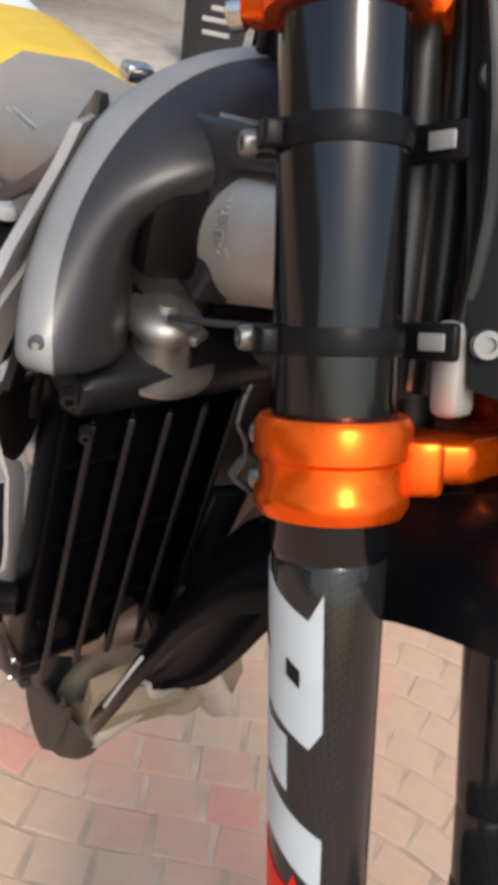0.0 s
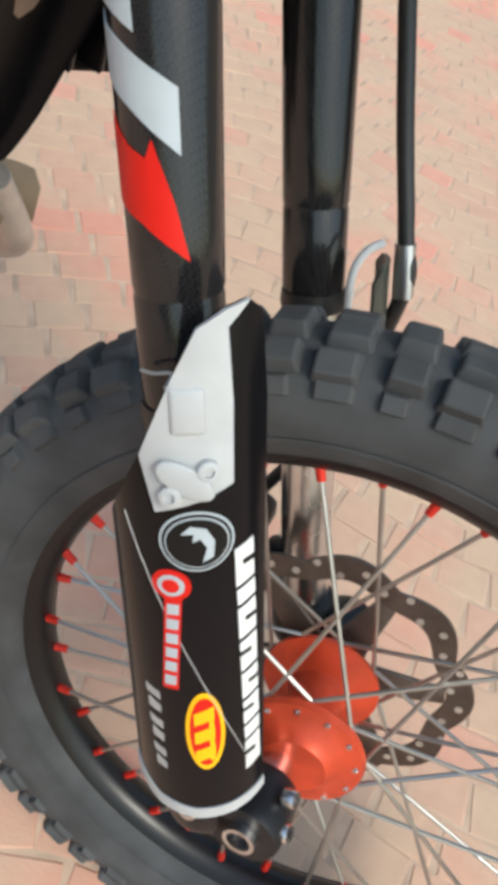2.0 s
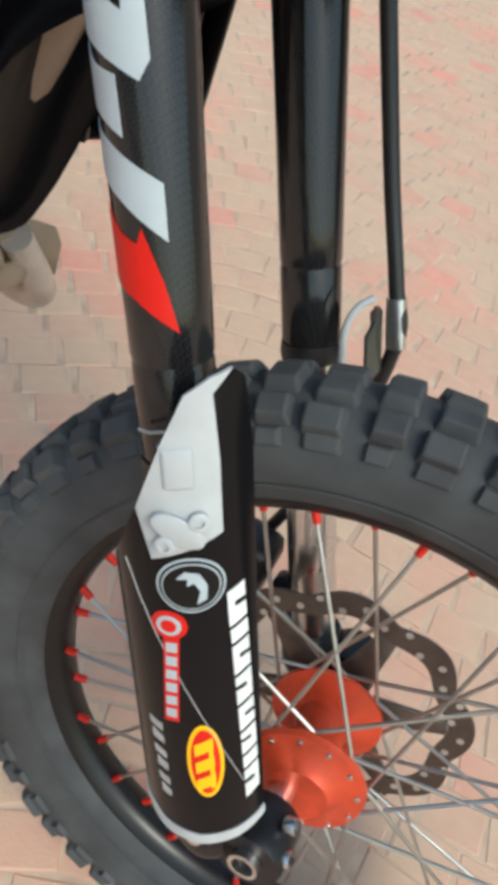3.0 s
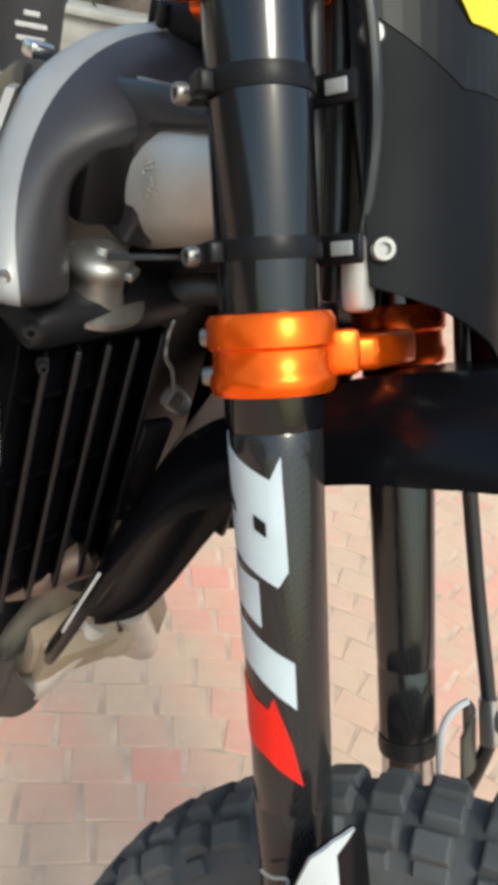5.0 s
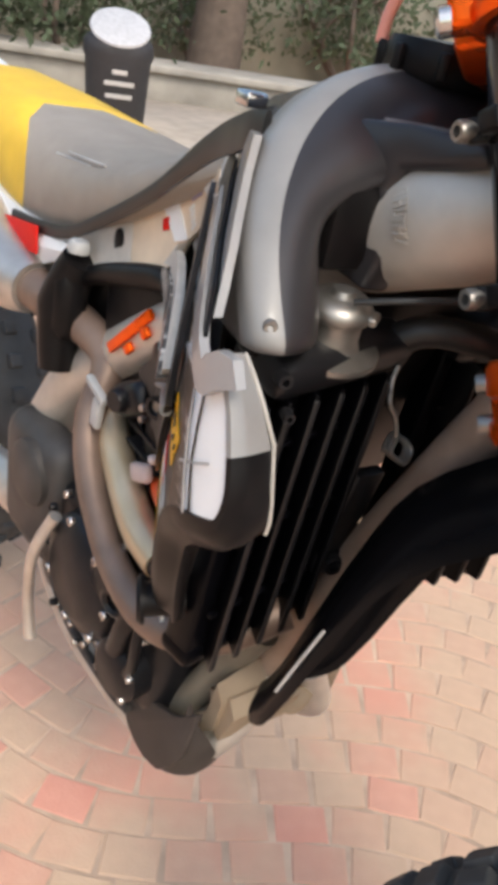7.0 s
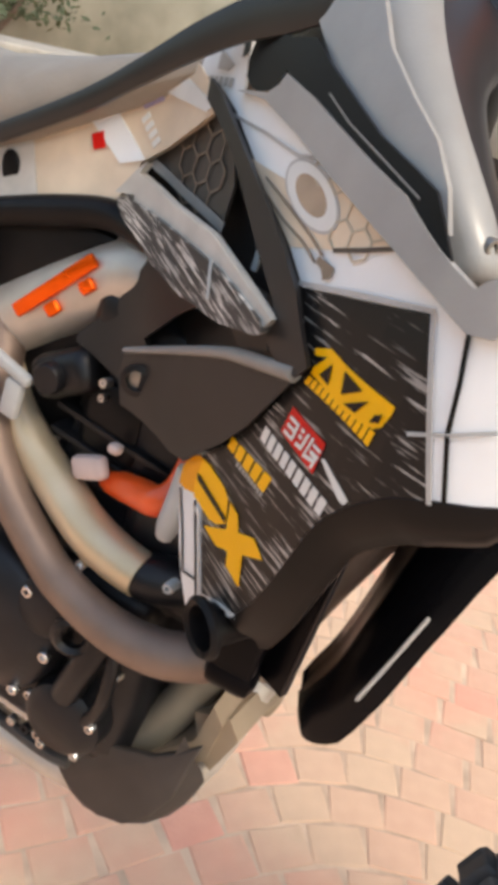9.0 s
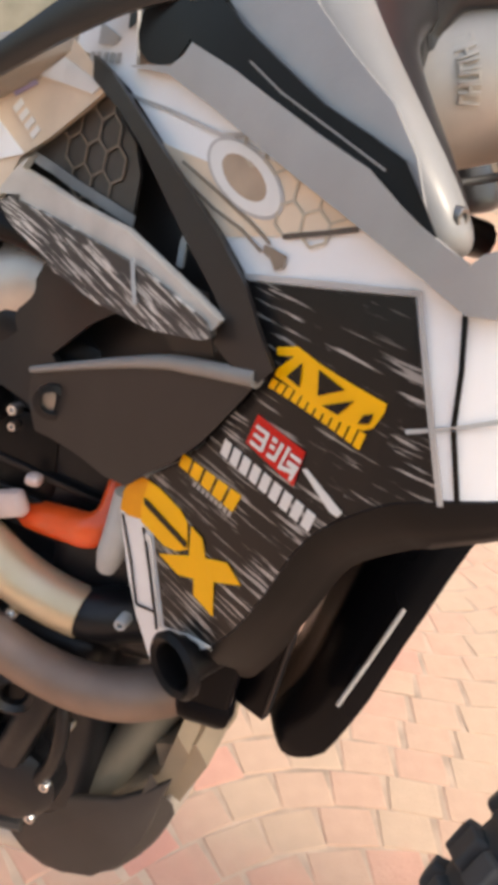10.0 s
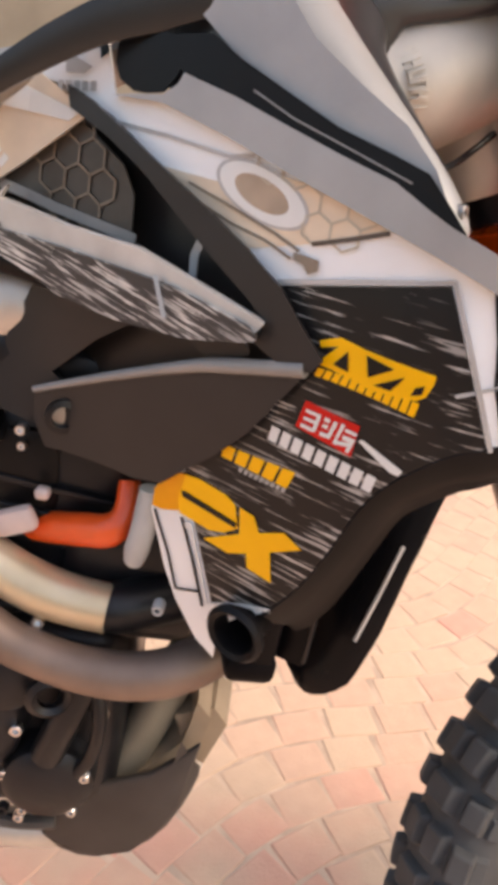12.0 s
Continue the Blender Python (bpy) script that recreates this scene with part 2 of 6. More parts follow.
def paver_mat():
    m = mat("paver", (0.55, 0.395, 0.28), rough=0.85, var=0.2, scale=22, bump=0.6, bscale=220, spec=0.25)
    nt = m.node_tree
    p = nt.nodes["Principled BSDF"]
    old = p.inputs["Base Color"].links[0].from_socket
    info = nt.nodes.new("ShaderNodeObjectInfo")
    geo = nt.nodes.new("ShaderNodeNewGeometry")
    add = nt.nodes.new("ShaderNodeMath")
    add.operation = "ADD"
    nt.links.new(info.outputs["Random"], add.inputs[0])
    nt.links.new(geo.outputs["Random Per Island"], add.inputs[1])
    fr = nt.nodes.new("ShaderNodeMath")
    fr.operation = "FRACT"
    nt.links.new(add.outputs[0], fr.inputs[0])
    ramp = nt.nodes.new("ShaderNodeValToRGB")
    e = ramp.color_ramp.elements
    e[0].color, e[0].position = (0.573, 0.400, 0.277, 1), 0.0
    e[1].color, e[1].position = (0.710, 0.273, 0.207, 1), 1.0
    for pos, col in ((0.45, (0.582, 0.396, 0.273, 1)), (0.75, (0.592, 0.370, 0.260, 1)), (0.9, (0.610, 0.343, 0.246, 1))):
        el = e.new(pos)
        el.color = col
    nt.links.new(fr.outputs[0], ramp.inputs[0])
    mix = nt.nodes.new("ShaderNodeMix")
    mix.data_type = "RGBA"
    mix.inputs["Factor"].default_value = 0.62
    nt.links.new(old, mix.inputs["A"])
    nt.links.new(ramp.outputs[0], mix.inputs["B"])
    stain = nt.nodes.new("ShaderNodeTexNoise")
    stain.inputs["Scale"].default_value = 3.2
    stain.inputs["Detail"].default_value = 5
    nt.links.new(geo.outputs["Position"], stain.inputs["Vector"])
    much = nt.nodes.new("ShaderNodeMapRange")
    much.inputs["From Min"].default_value = 0.5
    much.inputs["From Max"].default_value = 0.72
    much.inputs["To Max"].default_value = 0.7
    nt.links.new(stain.outputs["Fac"], much.inputs["Value"])
    pink = nt.nodes.new("ShaderNodeMix")
    pink.data_type = "RGBA"
    pink.inputs["B"].default_value = (0.710, 0.299, 0.216, 1)
    nt.links.new(much.outputs[0], pink.inputs["Factor"])
    nt.links.new(mix.outputs["Result"], pink.inputs["A"])
    nt.links.new(pink.outputs["Result"], p.inputs["Base Color"])
    return m


PAVER = paver_mat()

# ---- mesh helpers ----


def mesh_of(name, bm, material, smooth=45):
    bmesh.ops.remove_doubles(bm, verts=bm.verts, dist=1e-6)
    bmesh.ops.recalc_face_normals(bm, faces=bm.faces)
    me = bpy.data.meshes.new(name)
    for f in bm.faces:
        f.smooth = smooth > 0
    if smooth > 0:
        lim = radians(smooth)
        for e in bm.edges:
            e.smooth = len(e.link_faces) == 2 and e.calc_face_angle(3.0) < lim
    bm.to_mesh(me)
    bm.free()
    me.materials.append(material)
    return me


def part(name, bm, material, parent=None, label="", smooth=45, at=None):
    ob = new(name, mesh_of(name, bm, material, smooth))
    if at is not None:
        ob.matrix_basis = at
    if parent:
        ob.parent = parent
    if label:
        tagged(ob, label)
    return ob


def thing(name, bm, material, label, category, group="", kind="", smooth=45):
    return tagged(part(name, bm, material, smooth=smooth), label, category, group, kind)


def xf(bm, m):
    bmesh.ops.transform(bm, matrix=m, verts=bm.verts)
    return bm


def box(size, at=(0, 0, 0), bevel=0.0, seg=2, rot=(0, 0, 0)):
    bm = bmesh.new()
    bmesh.ops.create_cube(bm, size=1)
    bmesh.ops.scale(bm, vec=size, verts=bm.verts)
    if bevel:
        bmesh.ops.bevel(bm, geom=bm.edges[:], offset=bevel, segments=seg, profile=0.5, affect="EDGES")
    return xf(bm, pose(*at, *rot))


def join(*many):
    out = bmesh.new()
    for bm in many:
        me = bpy.data.meshes.new("tmp")
        bm.to_mesh(me)
        bm.free()
        out.from_mesh(me)
        bpy.data.meshes.remove(me)
    return out


def lathe(profile, seg=32, close=False):
    """Turns (radius, height) pairs round z."""
    bm = bmesh.new()
    rings = []
    for r, z in profile:
        if r < 1e-6:
            rings.append([bm.verts.new((0, 0, z))])
        else:
            rings.append([bm.verts.new((r * math.cos(a), r * math.sin(a), z)) for a in (2 * math.pi * k / seg for k in range(seg))])
    pairs = list(zip(rings, rings[1:])) + ([(rings[-1], rings[0])] if close else [])
    for a, b in pairs:
        for k in range(seg):
            k2 = (k + 1) % seg
            if len(a) == 1 and len(b) > 1:
                bm.faces.new((a[0], b[k], b[k2]))
            elif len(b) == 1 and len(a) > 1:
                bm.faces.new((a[k], b[0], a[k2]))
            elif len(a) > 1:
                bm.faces.new((a[k], b[k], b[k2], a[k2]))
    return bm


def smooth_line(pts, n=8):
    """Catmull-Rom through the points."""
    pts = [Vector(p) for p in pts]
    out = []
    for i in range(len(pts) - 1):
        a, b, c, d = pts[max(i - 1, 0)], pts[i], pts[i + 1], pts[min(i + 2, len(pts) - 1)]
        for k in range(n):
            t = k / n
            out.append(0.5 * (2 * b + (c - a) * t + (2 * a - 5 * b + 4 * c - d) * t * t + (3 * b - a - 3 * c + d) * t ** 3))
    out.append(pts[-1])
    return out


def tube(pts, radius, seg=12, smooth=6, flat=1.0):
    """A round bar along a line of points; radius may be a list, one for each point given."""
    line = smooth_line(pts, smooth) if smooth > 1 else [Vector(p) for p in pts]
    radii = [radius] * len(line)
    if isinstance(radius, (list, tuple)):
        radii = [float(np.interp(k / (len(line) - 1) * (len(radius) - 1), range(len(radius)), radius)) for k in range(len(line))]
    bm = bmesh.new()
    side = None
    rings = []
    for k, p in enumerate(line):
        way = (line[min(k + 1, len(line) - 1)] - line[max(k - 1, 0)]).normalized()
        if side is None:
            side = way.orthogonal().normalized()
        side = (side - way * side.dot(way)).normalized()
        other = way.cross(side)
        rings.append([bm.verts.new(p + (side * math.cos(a) + other * flat * math.sin(a)) * radii[k]) for a in (2 * math.pi * j / seg for j in range(seg))])
    for a, b in zip(rings, rings[1:]):
        for j in range(seg):
            bm.faces.new((a[j], a[(j + 1) % seg], b[(j + 1) % seg], b[j]))
    bm.faces.new(rings[0])
    bm.faces.new(rings[-1])
    return bm


def slab(poly, depth, bevel=0.0, seg=2):
    """A polygon of (x, y) pairs as a plate from z = 0 up to depth."""
    bm = bmesh.new()
    f = bm.faces.new([bm.verts.new((x, y, 0)) for x, y in poly])
    ext = bmesh.ops.extrude_face_region(bm, geom=[f])
    bmesh.ops.translate(bm, vec=(0, 0, depth), verts=[v for v in ext["geom"] if isinstance(v, bmesh.types.BMVert)])
    if bevel:
        bmesh.ops.bevel(bm, geom=bm.edges[:], offset=bevel, segments=seg, profile=0.5, affect="EDGES")
    return bm


def wrapped(poly, radius, thick, step=8.0):
    """A polygon of (degrees, height) laid round the z axis at a radius, with a thickness."""
    bm = bmesh.new()
    bm.faces.new([bm.verts.new((a, s, 0)) for a, s in poly])
    lo, hi = min(a for a, _ in poly), max(a for a, _ in poly)
    cut = math.floor(lo / step) * step + step
    while cut < hi:
        bmesh.ops.bisect_plane(bm, geom=bm.verts[:] + bm.edges[:] + bm.faces[:], plane_co=(cut, 0, 0), plane_no=(1, 0, 0))
        cut += step
    ext = bmesh.ops.extrude_face_region(bm, geom=bm.faces[:])
    for v in ext["geom"]:
        if isinstance(v, bmesh.types.BMVert):
            v.co.z = thick
    for v in bm.verts:
        a, s, r = radians(v.co.x), v.co.y, radius + v.co.z
        v.co = (r * math.cos(a), r * math.sin(a), s)
    return bm


def disc_poly(cx, cy, rx, ry, n=20, turn=0.0):
    c, s = math.cos(radians(turn)), math.sin(radians(turn))
    return [(cx + rx * math.cos(a) * c - ry * math.sin(a) * s, cy + rx * math.cos(a) * s + ry * math.sin(a) * c) for a in (2 * math.pi * k / n for k in range(n))]


def bolt(radius, height, at=Matrix(), hexa=True):
    """A cap bolt along z with a socket."""
    return xf(lathe([(0, 0), (radius, 0), (radius, height * 0.8), (radius * 0.85, height), (radius * 0.5, height), (radius * 0.5, height * 0.5), (0, height * 0.5)], 16), at)


def turn_to(way, at=(0, 0, 0)):
    """The pose that turns z to a direction."""
    return Matrix.Translation(at) @ Vector(way).to_track_quat("Z", "Y").to_matrix().to_4x4()

# ---- the motorcycle: upright measures, leaning on its stand as a whole ----
LEAN = pose(0, 0, 0, -3.65)
bike = new("motorcycle")
bike.matrix_basis = LEAN
tagged(bike, "white and black motocross bike with orange clamps, leaning slightly, bars turned", "motorcycle")

RAKE, STEER = radians(27.2), radians(18.86)
FOOT = Vector((0, 0, 0.318))
UPW = Vector((-math.sin(RAKE), 0, math.cos(RAKE)))
FWD = Vector((math.cos(RAKE), 0, math.sin(RAKE)))
NN = FWD * math.cos(STEER) + Vector((0, 1, 0)) * math.sin(STEER)
LL = Vector((0, 1, 0)) * math.cos(STEER) - FWD * math.sin(STEER)
# Fork frame: x ahead, y to the left, z up along the fork; its zero lies level with the axle.
FORK = Matrix(((NN.x, LL.x, UPW.x, FOOT.x), (NN.y, LL.y, UPW.y, FOOT.y), (NN.z, LL.z, UPW.z, FOOT.z), (0, 0, 0, 1)))
AXLE = 0.062


def fpart(name, bm, material, parent=bike, label="", smooth=45):
    return part(name, xf(bm, FORK), material, parent, label, smooth)


def shift(bm, x=0, y=0, z=0):
    return xf(bm, Matrix.Translation((x, y, z)))


# -- fork legs --
def tube_radius(s):
    """The lower fork tube tapers towards its foot."""
    return float(np.interp(s, (0.33, 0.39, 0.45, 0.57, 0.616), (0.0235, 0.0238, 0.0246, 0.0262, 0.0270)))


def fork_leg(side):
    y = 0.1015 * side
    prof = [(0.0, 0.327), (0.0225, 0.327), (0.0235, 0.331), (0.0236, 0.386), (0.0231, 0.388), (0.0231, 0.390)] + [(tube_radius(s), s) for s in (0.392, 0.42, 0.45, 0.49, 0.53, 0.57, 0.60, 0.614)] + [(0.0262, 0.616)]
    leg = fpart("fork_leg", shift(lathe(prof + [(0.0, 0.616)], 48), 0.023, y), CARBON, label="dark carbon-look lower fork tube")
    fpart("upper_tube", shift(lathe([(0, 0.616), (0.0270, 0.616), (0.0284, 0.620), (0.0288, 0.845), (0.0275, 0.86), (0.0275, 0.886), (0.0, 0.886)], 48), 0.023, y), BLACK_GLOSS, leg, "black gloss fork tube")
    fpart("stanchion", shift(lathe([(0, 0.02), (0.0222, 0.02), (0.0222, 0.33), (0, 0.33)], 32), 0.023, y), STEEL, leg, "bright steel inner tube")
    fpart("dust_seal", shift(lathe([(0.0, 0.312), (0.0240, 0.312), (0.0250, 0.318), (0.0240, 0.327), (0, 0.327)], 32), 0.023, y), HOSE_RUBBER, leg)
    return leg


leg_right = fork_leg(-1)
leg_left = fork_leg(1)


def leg_decal(name, poly, material, r=0.0279, thick=0.0005):
    bm = wrapped([(a + 5, s) for a, s in poly], r, thick)
    for v in bm.verts:
        k = 1 - (0.0277 - tube_radius(v.co.z)) / math.hypot(v.co.x, v.co.y)
        v.co.x *= k
        v.co.y *= k
    return fpart(name, shift(bm, 0.023, -0.1015), material, leg_right, smooth=40)


leg_decal("decal", [(-165, 0.616), (-149, 0.610), (-110, 0.600), (-76, 0.591), (-62, 0.604), (-59, 0.539), (-72, 0.530), (-132, 0.547), (-165, 0.556)], DECAL_WHITE)
leg_decal("decal_mark", [(-98, 0.572), (-83, 0.567), (-83, 0.559), (-98, 0.564)], DECAL_BLACK, 0.0286)
leg_decal("decal_mark", [(-165, 0.590), (-132, 0.577), (-128, 0.571), (-165, 0.584)], DECAL_BLACK, 0.0286)
leg_decal("decal", [(-165, 0.549), (-130, 0.538), (-98, 0.533), (-97, 0.506), (-124, 0.514), (-165, 0.524)], DECAL_WHITE)
leg_decal("decal", [(-165, 0.515), (-119, 0.504), (-56, 0.485), (-56, 0.457), (-112, 0.478), (-165, 0.494)], DECAL_WHITE)
leg_decal("decal", [(-150, 0.474), (-116, 0.461), (-94, 0.456), (-86, 0.464), (-65, 0.437), (-51, 0.409), (-104, 0.427), (-150, 0.436)], DECAL_RED)


# straps round the upper tube, with screw, nut and tab
def strap(side, s):
    y = 0.1015 * side
    band = fpart("strap", shift(lathe([(0.0290, s - 0.0058), (0.0298, s - 0.0058), (0.0303, s - 0.003), (0.0303, s + 0.003), (0.0298, s + 0.0058), (0.0290, s + 0.0058)], 40, True), 0.023, y), BLACK_PLASTIC, leg_right if side < 0 else leg_left, "black plastic clamp band")
    back = Vector((math.cos(radians(-160)), math.sin(radians(-160)), 0))
    base = Vector((0.023, y, s))
    ear = join(box((0.012, 0.010, 0.013), base + back * 0.034, 0.002, rot=(0, 0, 20)), box((0.010, 0.016, 0.012), base + Vector((math.cos(radians(-125)), math.sin(radians(-125)), 0)) * 0.032, 0.002, rot=(0, 0, 55)))
    fpart("strap_ear", ear, BLACK_PLASTIC, band)
    fpart("screw", xf(bolt(0.006, 0.010), turn_to((-0.5, -0.86, 0), base + back * 0.037)), CHROME_DARK, band, "dull plated cap screw")
    fpart("tab", shift(box((0.028, 0.006, 0.017), (0.030, 0.012, 0), 0.002), 0.023, y + 0.018 * (1 if side < 0 else -1), s), BLACK_PLASTIC, band)
    fpart("label_tab", box((0.013, 0.002, 0.008), (0.056, y + 0.0255, s), 0.0008), SLATE_AND_SHEEN, band)


for s in (0.713, 0.798):
    strap(-1, s)

# -- triple clamps --
def clamp_ring(s0, s1, r, y):
    h = s1 - s0
    prof = [(0.0288, s0), (r, s0), (r + 0.002, s0 + 0.004), (r + 0.002, s0 + h * 0.24), (r, s0 + h * 0.3), (r, s0 + h * 0.55), (r + 0.0025, s0 + h * 0.6), (r + 0.0025, s1 - 0.004), (r, s1), (0.0288, s1)]
    return shift(lathe(prof, 56, True), 0.023, y)


lower = fpart("lower_clamp", join(
    clamp_ring(0.636, 0.680, 0.0335, -0.1015), clamp_ring(0.636, 0.680, 0.0335, 0.1015),
    shift(slab([(-0.03, -0.075), (0.012, -0.066), (0.048, -0.035), (0.048, 0.035), (0.012, 0.066), (-0.03, 0.075), (-0.045, 0.03), (-0.045, -0.03)], 0.022, 0.004), 0.012, 0, 0.642),
    box((0.020, 0.020, 0.026), (0.052, -0.073, 0.656), 0.004, rot=(0, 0, 38))), ORANGE, label="orange anodised lower triple clamp")
for ds in (0.012, 0.034):
    fpart("pinch_bolt", xf(bolt(0.0055, 0.008), turn_to((-1, -0.35, 0), (-0.010, -0.108, 0.634 + ds))), CHROME_DARK, lower, "dull plated pinch bolt")
upper = fpart("upper_clamp", join(
    clamp_ring(0.847, 0.881, 0.0352, -0.1015), clamp_ring(0.847, 0.881, 0.0352, 0.1015),
    shift(slab([(-0.05, -0.085), (0.0, -0.07), (0.03, -0.04), (0.03, 0.04), (0.0, 0.07), (-0.05, 0.085), (-0.065, 0.03), (-0.065, -0.03)], 0.028, 0.004), 0.02, 0, 0.850),
    box((0.022, 0.020, 0.030), (-0.010, -0.114, 0.862), 0.004, rot=(0, 0, 20)),
    box((0.034, 0.020, 0.026), (0.046, -0.084, 0.861), 0.006, rot=(0, 22, 40))), ORANGE, label="orange anodised upper triple clamp")
for ds in (0.011, 0.031):
    fpart("pinch_bolt", xf(lathe([(0.003, 0), (0.008, 0), (0.008, 0.006), (0.005, 0.008), (0.003, 0.008)], 18, True), turn_to((-1, -0.45, 0), (-0.018, -0.120, 0.842 + ds))), STEEL, upper, "plated bolt ring")
fpart("fork_cap", shift(lathe([(0, 0.885), (0.024, 0.885), (0.024, 0.889), (0.017, 0.892), (0.0, 0.892)], 24), 0.023, -0.1015), ORANGE, upper)
for sd in (-1, 1):
    fpart("bar_mount", join(tube([(0.044, 0.084 * sd, 0.876), (0.026, 0.082 * sd, 0.894), (0.008, 0.079 * sd, 0.922), (0.002, 0.075 * sd, 0.952), (-0.004, 0.073 * sd, 0.975)], [0.013, 0.016, 0.017, 0.017, 0.020], 14, 5), box((0.050, 0.034, 0.032), (-0.008, 0.072 * sd, 0.985), 0.009)), ORANGE, upper, "orange handlebar mount")
fpart("mount_bolt", xf(bolt(0.011, 0.008), turn_to((0.25, -1, 0.1), (0.026, -0.092, 0.922))), STEEL, upper, "plated mount bolt")
fpart("stem", shift(lathe([(0, 0.62), (0.017, 0.62), (0.017, 0.89), (0, 0.89)], 20)), DARK_METAL, upper)

# -- handlebar --
bar = fpart("handlebar", tube([(-0.04, -0.36, 1.08), (-0.02, -0.24, 1.065), (-0.008, -0.11, 0.998), (-0.008, 0, 0.990), (-0.008, 0.11, 0.998), (-0.02, 0.24, 1.065), (-0.04, 0.36, 1.08)], 0.0142, 16), BLACK_GLOSS, label="black tapered handlebar")
for side in (-1, 1):
    fpart("grip", tube([(-0.032, 0.25 * side, 1.067), (-0.044, 0.385 * side, 1.085)], [0.018, 0.017], 14, 4), HOSE_RUBBER, bar)
fpart("bar_pad", box((0.05, 0.12, 0.045), (-0.008, 0, 1.03), 0.015), BLACK_PLASTIC, bar)
fpart("pale_cover", join(box((0.046, 0.026, 0.022), (0.044, -0.060, 0.913), 0.007, rot=(0, 24, -12)), box((0.026, 0.022, 0.020), (0.046, -0.056, 0.930), 0.007, rot=(0, 40, -12))), LEVER, bar, "pale worn rubber cable cover")

# -- number plate in front of the clamps --
plate = fpart("number_plate", shift(wrapped([(-60, 0.692), (-34, 0.676), (-10, 0.655), (10, 0.632), (50, 0.625), (56, 0.80), (58, 1.02), (-66, 1.02), (-64, 0.80)], 0.098, 0.003, 6), 0.015, 0.03), PLATE_BLACK, label="black and yellow front number plate")
fpart("dark_band", shift(wrapped([(-62, 0.842), (-25, 0.800), (50, 0.800), (50, 0.835), (-22, 0.835), (-58, 0.886), (-63, 0.90)], 0.1012, 0.0006, 6), 0.015, 0.03), BLACK_PLASTIC, plate, smooth=0)
fpart("yellow_field", shift(wrapped([(-55, 0.882), (-27, 0.849), (-21, 0.836), (50, 0.836), (56, 1.018), (-40, 1.018), (-44, 0.925)], 0.1022, 0.0008, 6), 0.015, 0.03), PLATE_YELLOW, plate, "yellow plate film", smooth=0)
fpart("red_field", shift(wrapped([(-36, 0.921), (-29, 0.884), (30, 0.870), (30, 0.93), (-10, 0.93)], 0.1032, 0.0006, 6), 0.015, 0.03), DECAL_RED, plate, smooth=0)
for a0 in (-24, -12, 0):
    fpart("white_bar", shift(wrapped([(a0, 0.890), (a0 + 8, 0.888), (a0 + 8, 0.908), (a0, 0.910)], 0.1040, 0.0005, 6), 0.015, 0.03), DECAL_WHITE, plate, smooth=0)
for a0, s0 in ((-56, 0.712), (-58, 0.826)):
    fpart("plate_bolt", xf(bolt(0.0075, 0.006), turn_to((math.cos(radians(a0)), math.sin(radians(a0)), 0), (0.015 + 0.1 * math.cos(radians(a0)), 0.03 + 0.1 * math.sin(radians(a0)), s0))), CHROME_DARK, plate, "pale plate bolt")
for y0, bend in ((-0.045, 0.0), (-0.06, 0.012), (-0.03, -0.01)):
    fpart("cable", tube([(0.03, y0, 1.0), (0.055 + bend, y0 - 0.01, 0.88), (0.06 + bend, y0, 0.78), (0.05, y0 + 0.01, 0.69)], 0.0042, 8), HOSE_RUBBER, bar)
for n0, l0, r0 in ((0.030, -0.058, 0.0085), (0.038, -0.036, 0.0075), (0.026, -0.014, 0.009)):
    fpart("cable", tube([(n0, l0, 0.96), (n0 + 0.006, l0 - 0.004, 0.86), (n0, l0 + 0.002, 0.77), (n0 - 0.008, l0 + 0.004, 0.685)], r0, 10), HOSE_RUBBER, bar)
fpart("hose_union", box((0.016, 0.02, 0.045), (0.055, -0.052, 0.70), 0.005), ALU_PALE, bar)

# -- front fender --
def fender():
    """Lofted arch: a long tongue behind the fork and a beak ahead."""
    rows = [(-0.246, 0.419, 0.026, 0.006), (-0.239, 0.424, 0.045, 0.014), (-0.215, 0.445, 0.060, 0.028), (-0.182, 0.487, 0.066, 0.038), (-0.138, 0.544, 0.068, 0.046), (-0.088, 0.595, 0.068, 0.050),
            (-0.02, 0.620, 0.066, 0.050), (0.04, 0.634, 0.068, 0.052), (0.10, 0.640, 0.086, 0.052), (0.18, 0.636, 0.098, 0.048), (0.28, 0.618, 0.094, 0.040), (0.38, 0.588, 0.078, 0.028), (0.45, 0.560, 0.045, 0.010)]
    bm = bmesh.new()
    rings = []
    fine = smooth_line([(a, b, 0) for a, b, _, _ in rows], 3)
    widths = [float(np.interp(k / 3, range(len(rows)), [r[2] for r in rows])) for k in range(len(fine))]
    drops = [float(np.interp(k / 3, range(len(rows)), [r[3] for r in rows])) for k in range(len(fine))]
    for p, w, d in zip(fine, widths, drops):
        ring = []
        for q in (-1.0, -0.99, -0.93, -0.8, -0.5, -0.2, 0.2, 0.5, 0.8, 0.93, 0.99, 1.0):
            drop = d * (0.9 * abs(q) ** 5 + 0.1 * q * q) + (0.006 if abs(q) == 1.0 else 0)
            ring.append(bm.verts.new((p.x, q * w, p.y - drop + (0.004 if abs(q) == 0.5 else 0))))
        rings.append(ring)
    for a, b in zip(rings, rings[1:]):
        for j in range(len(a) - 1):
            bm.faces.new((a[j], a[j + 1], b[j + 1], b[j]))
    bmesh.ops.solidify(bm, geom=bm.faces[:], thickness=0.003)
    return bm


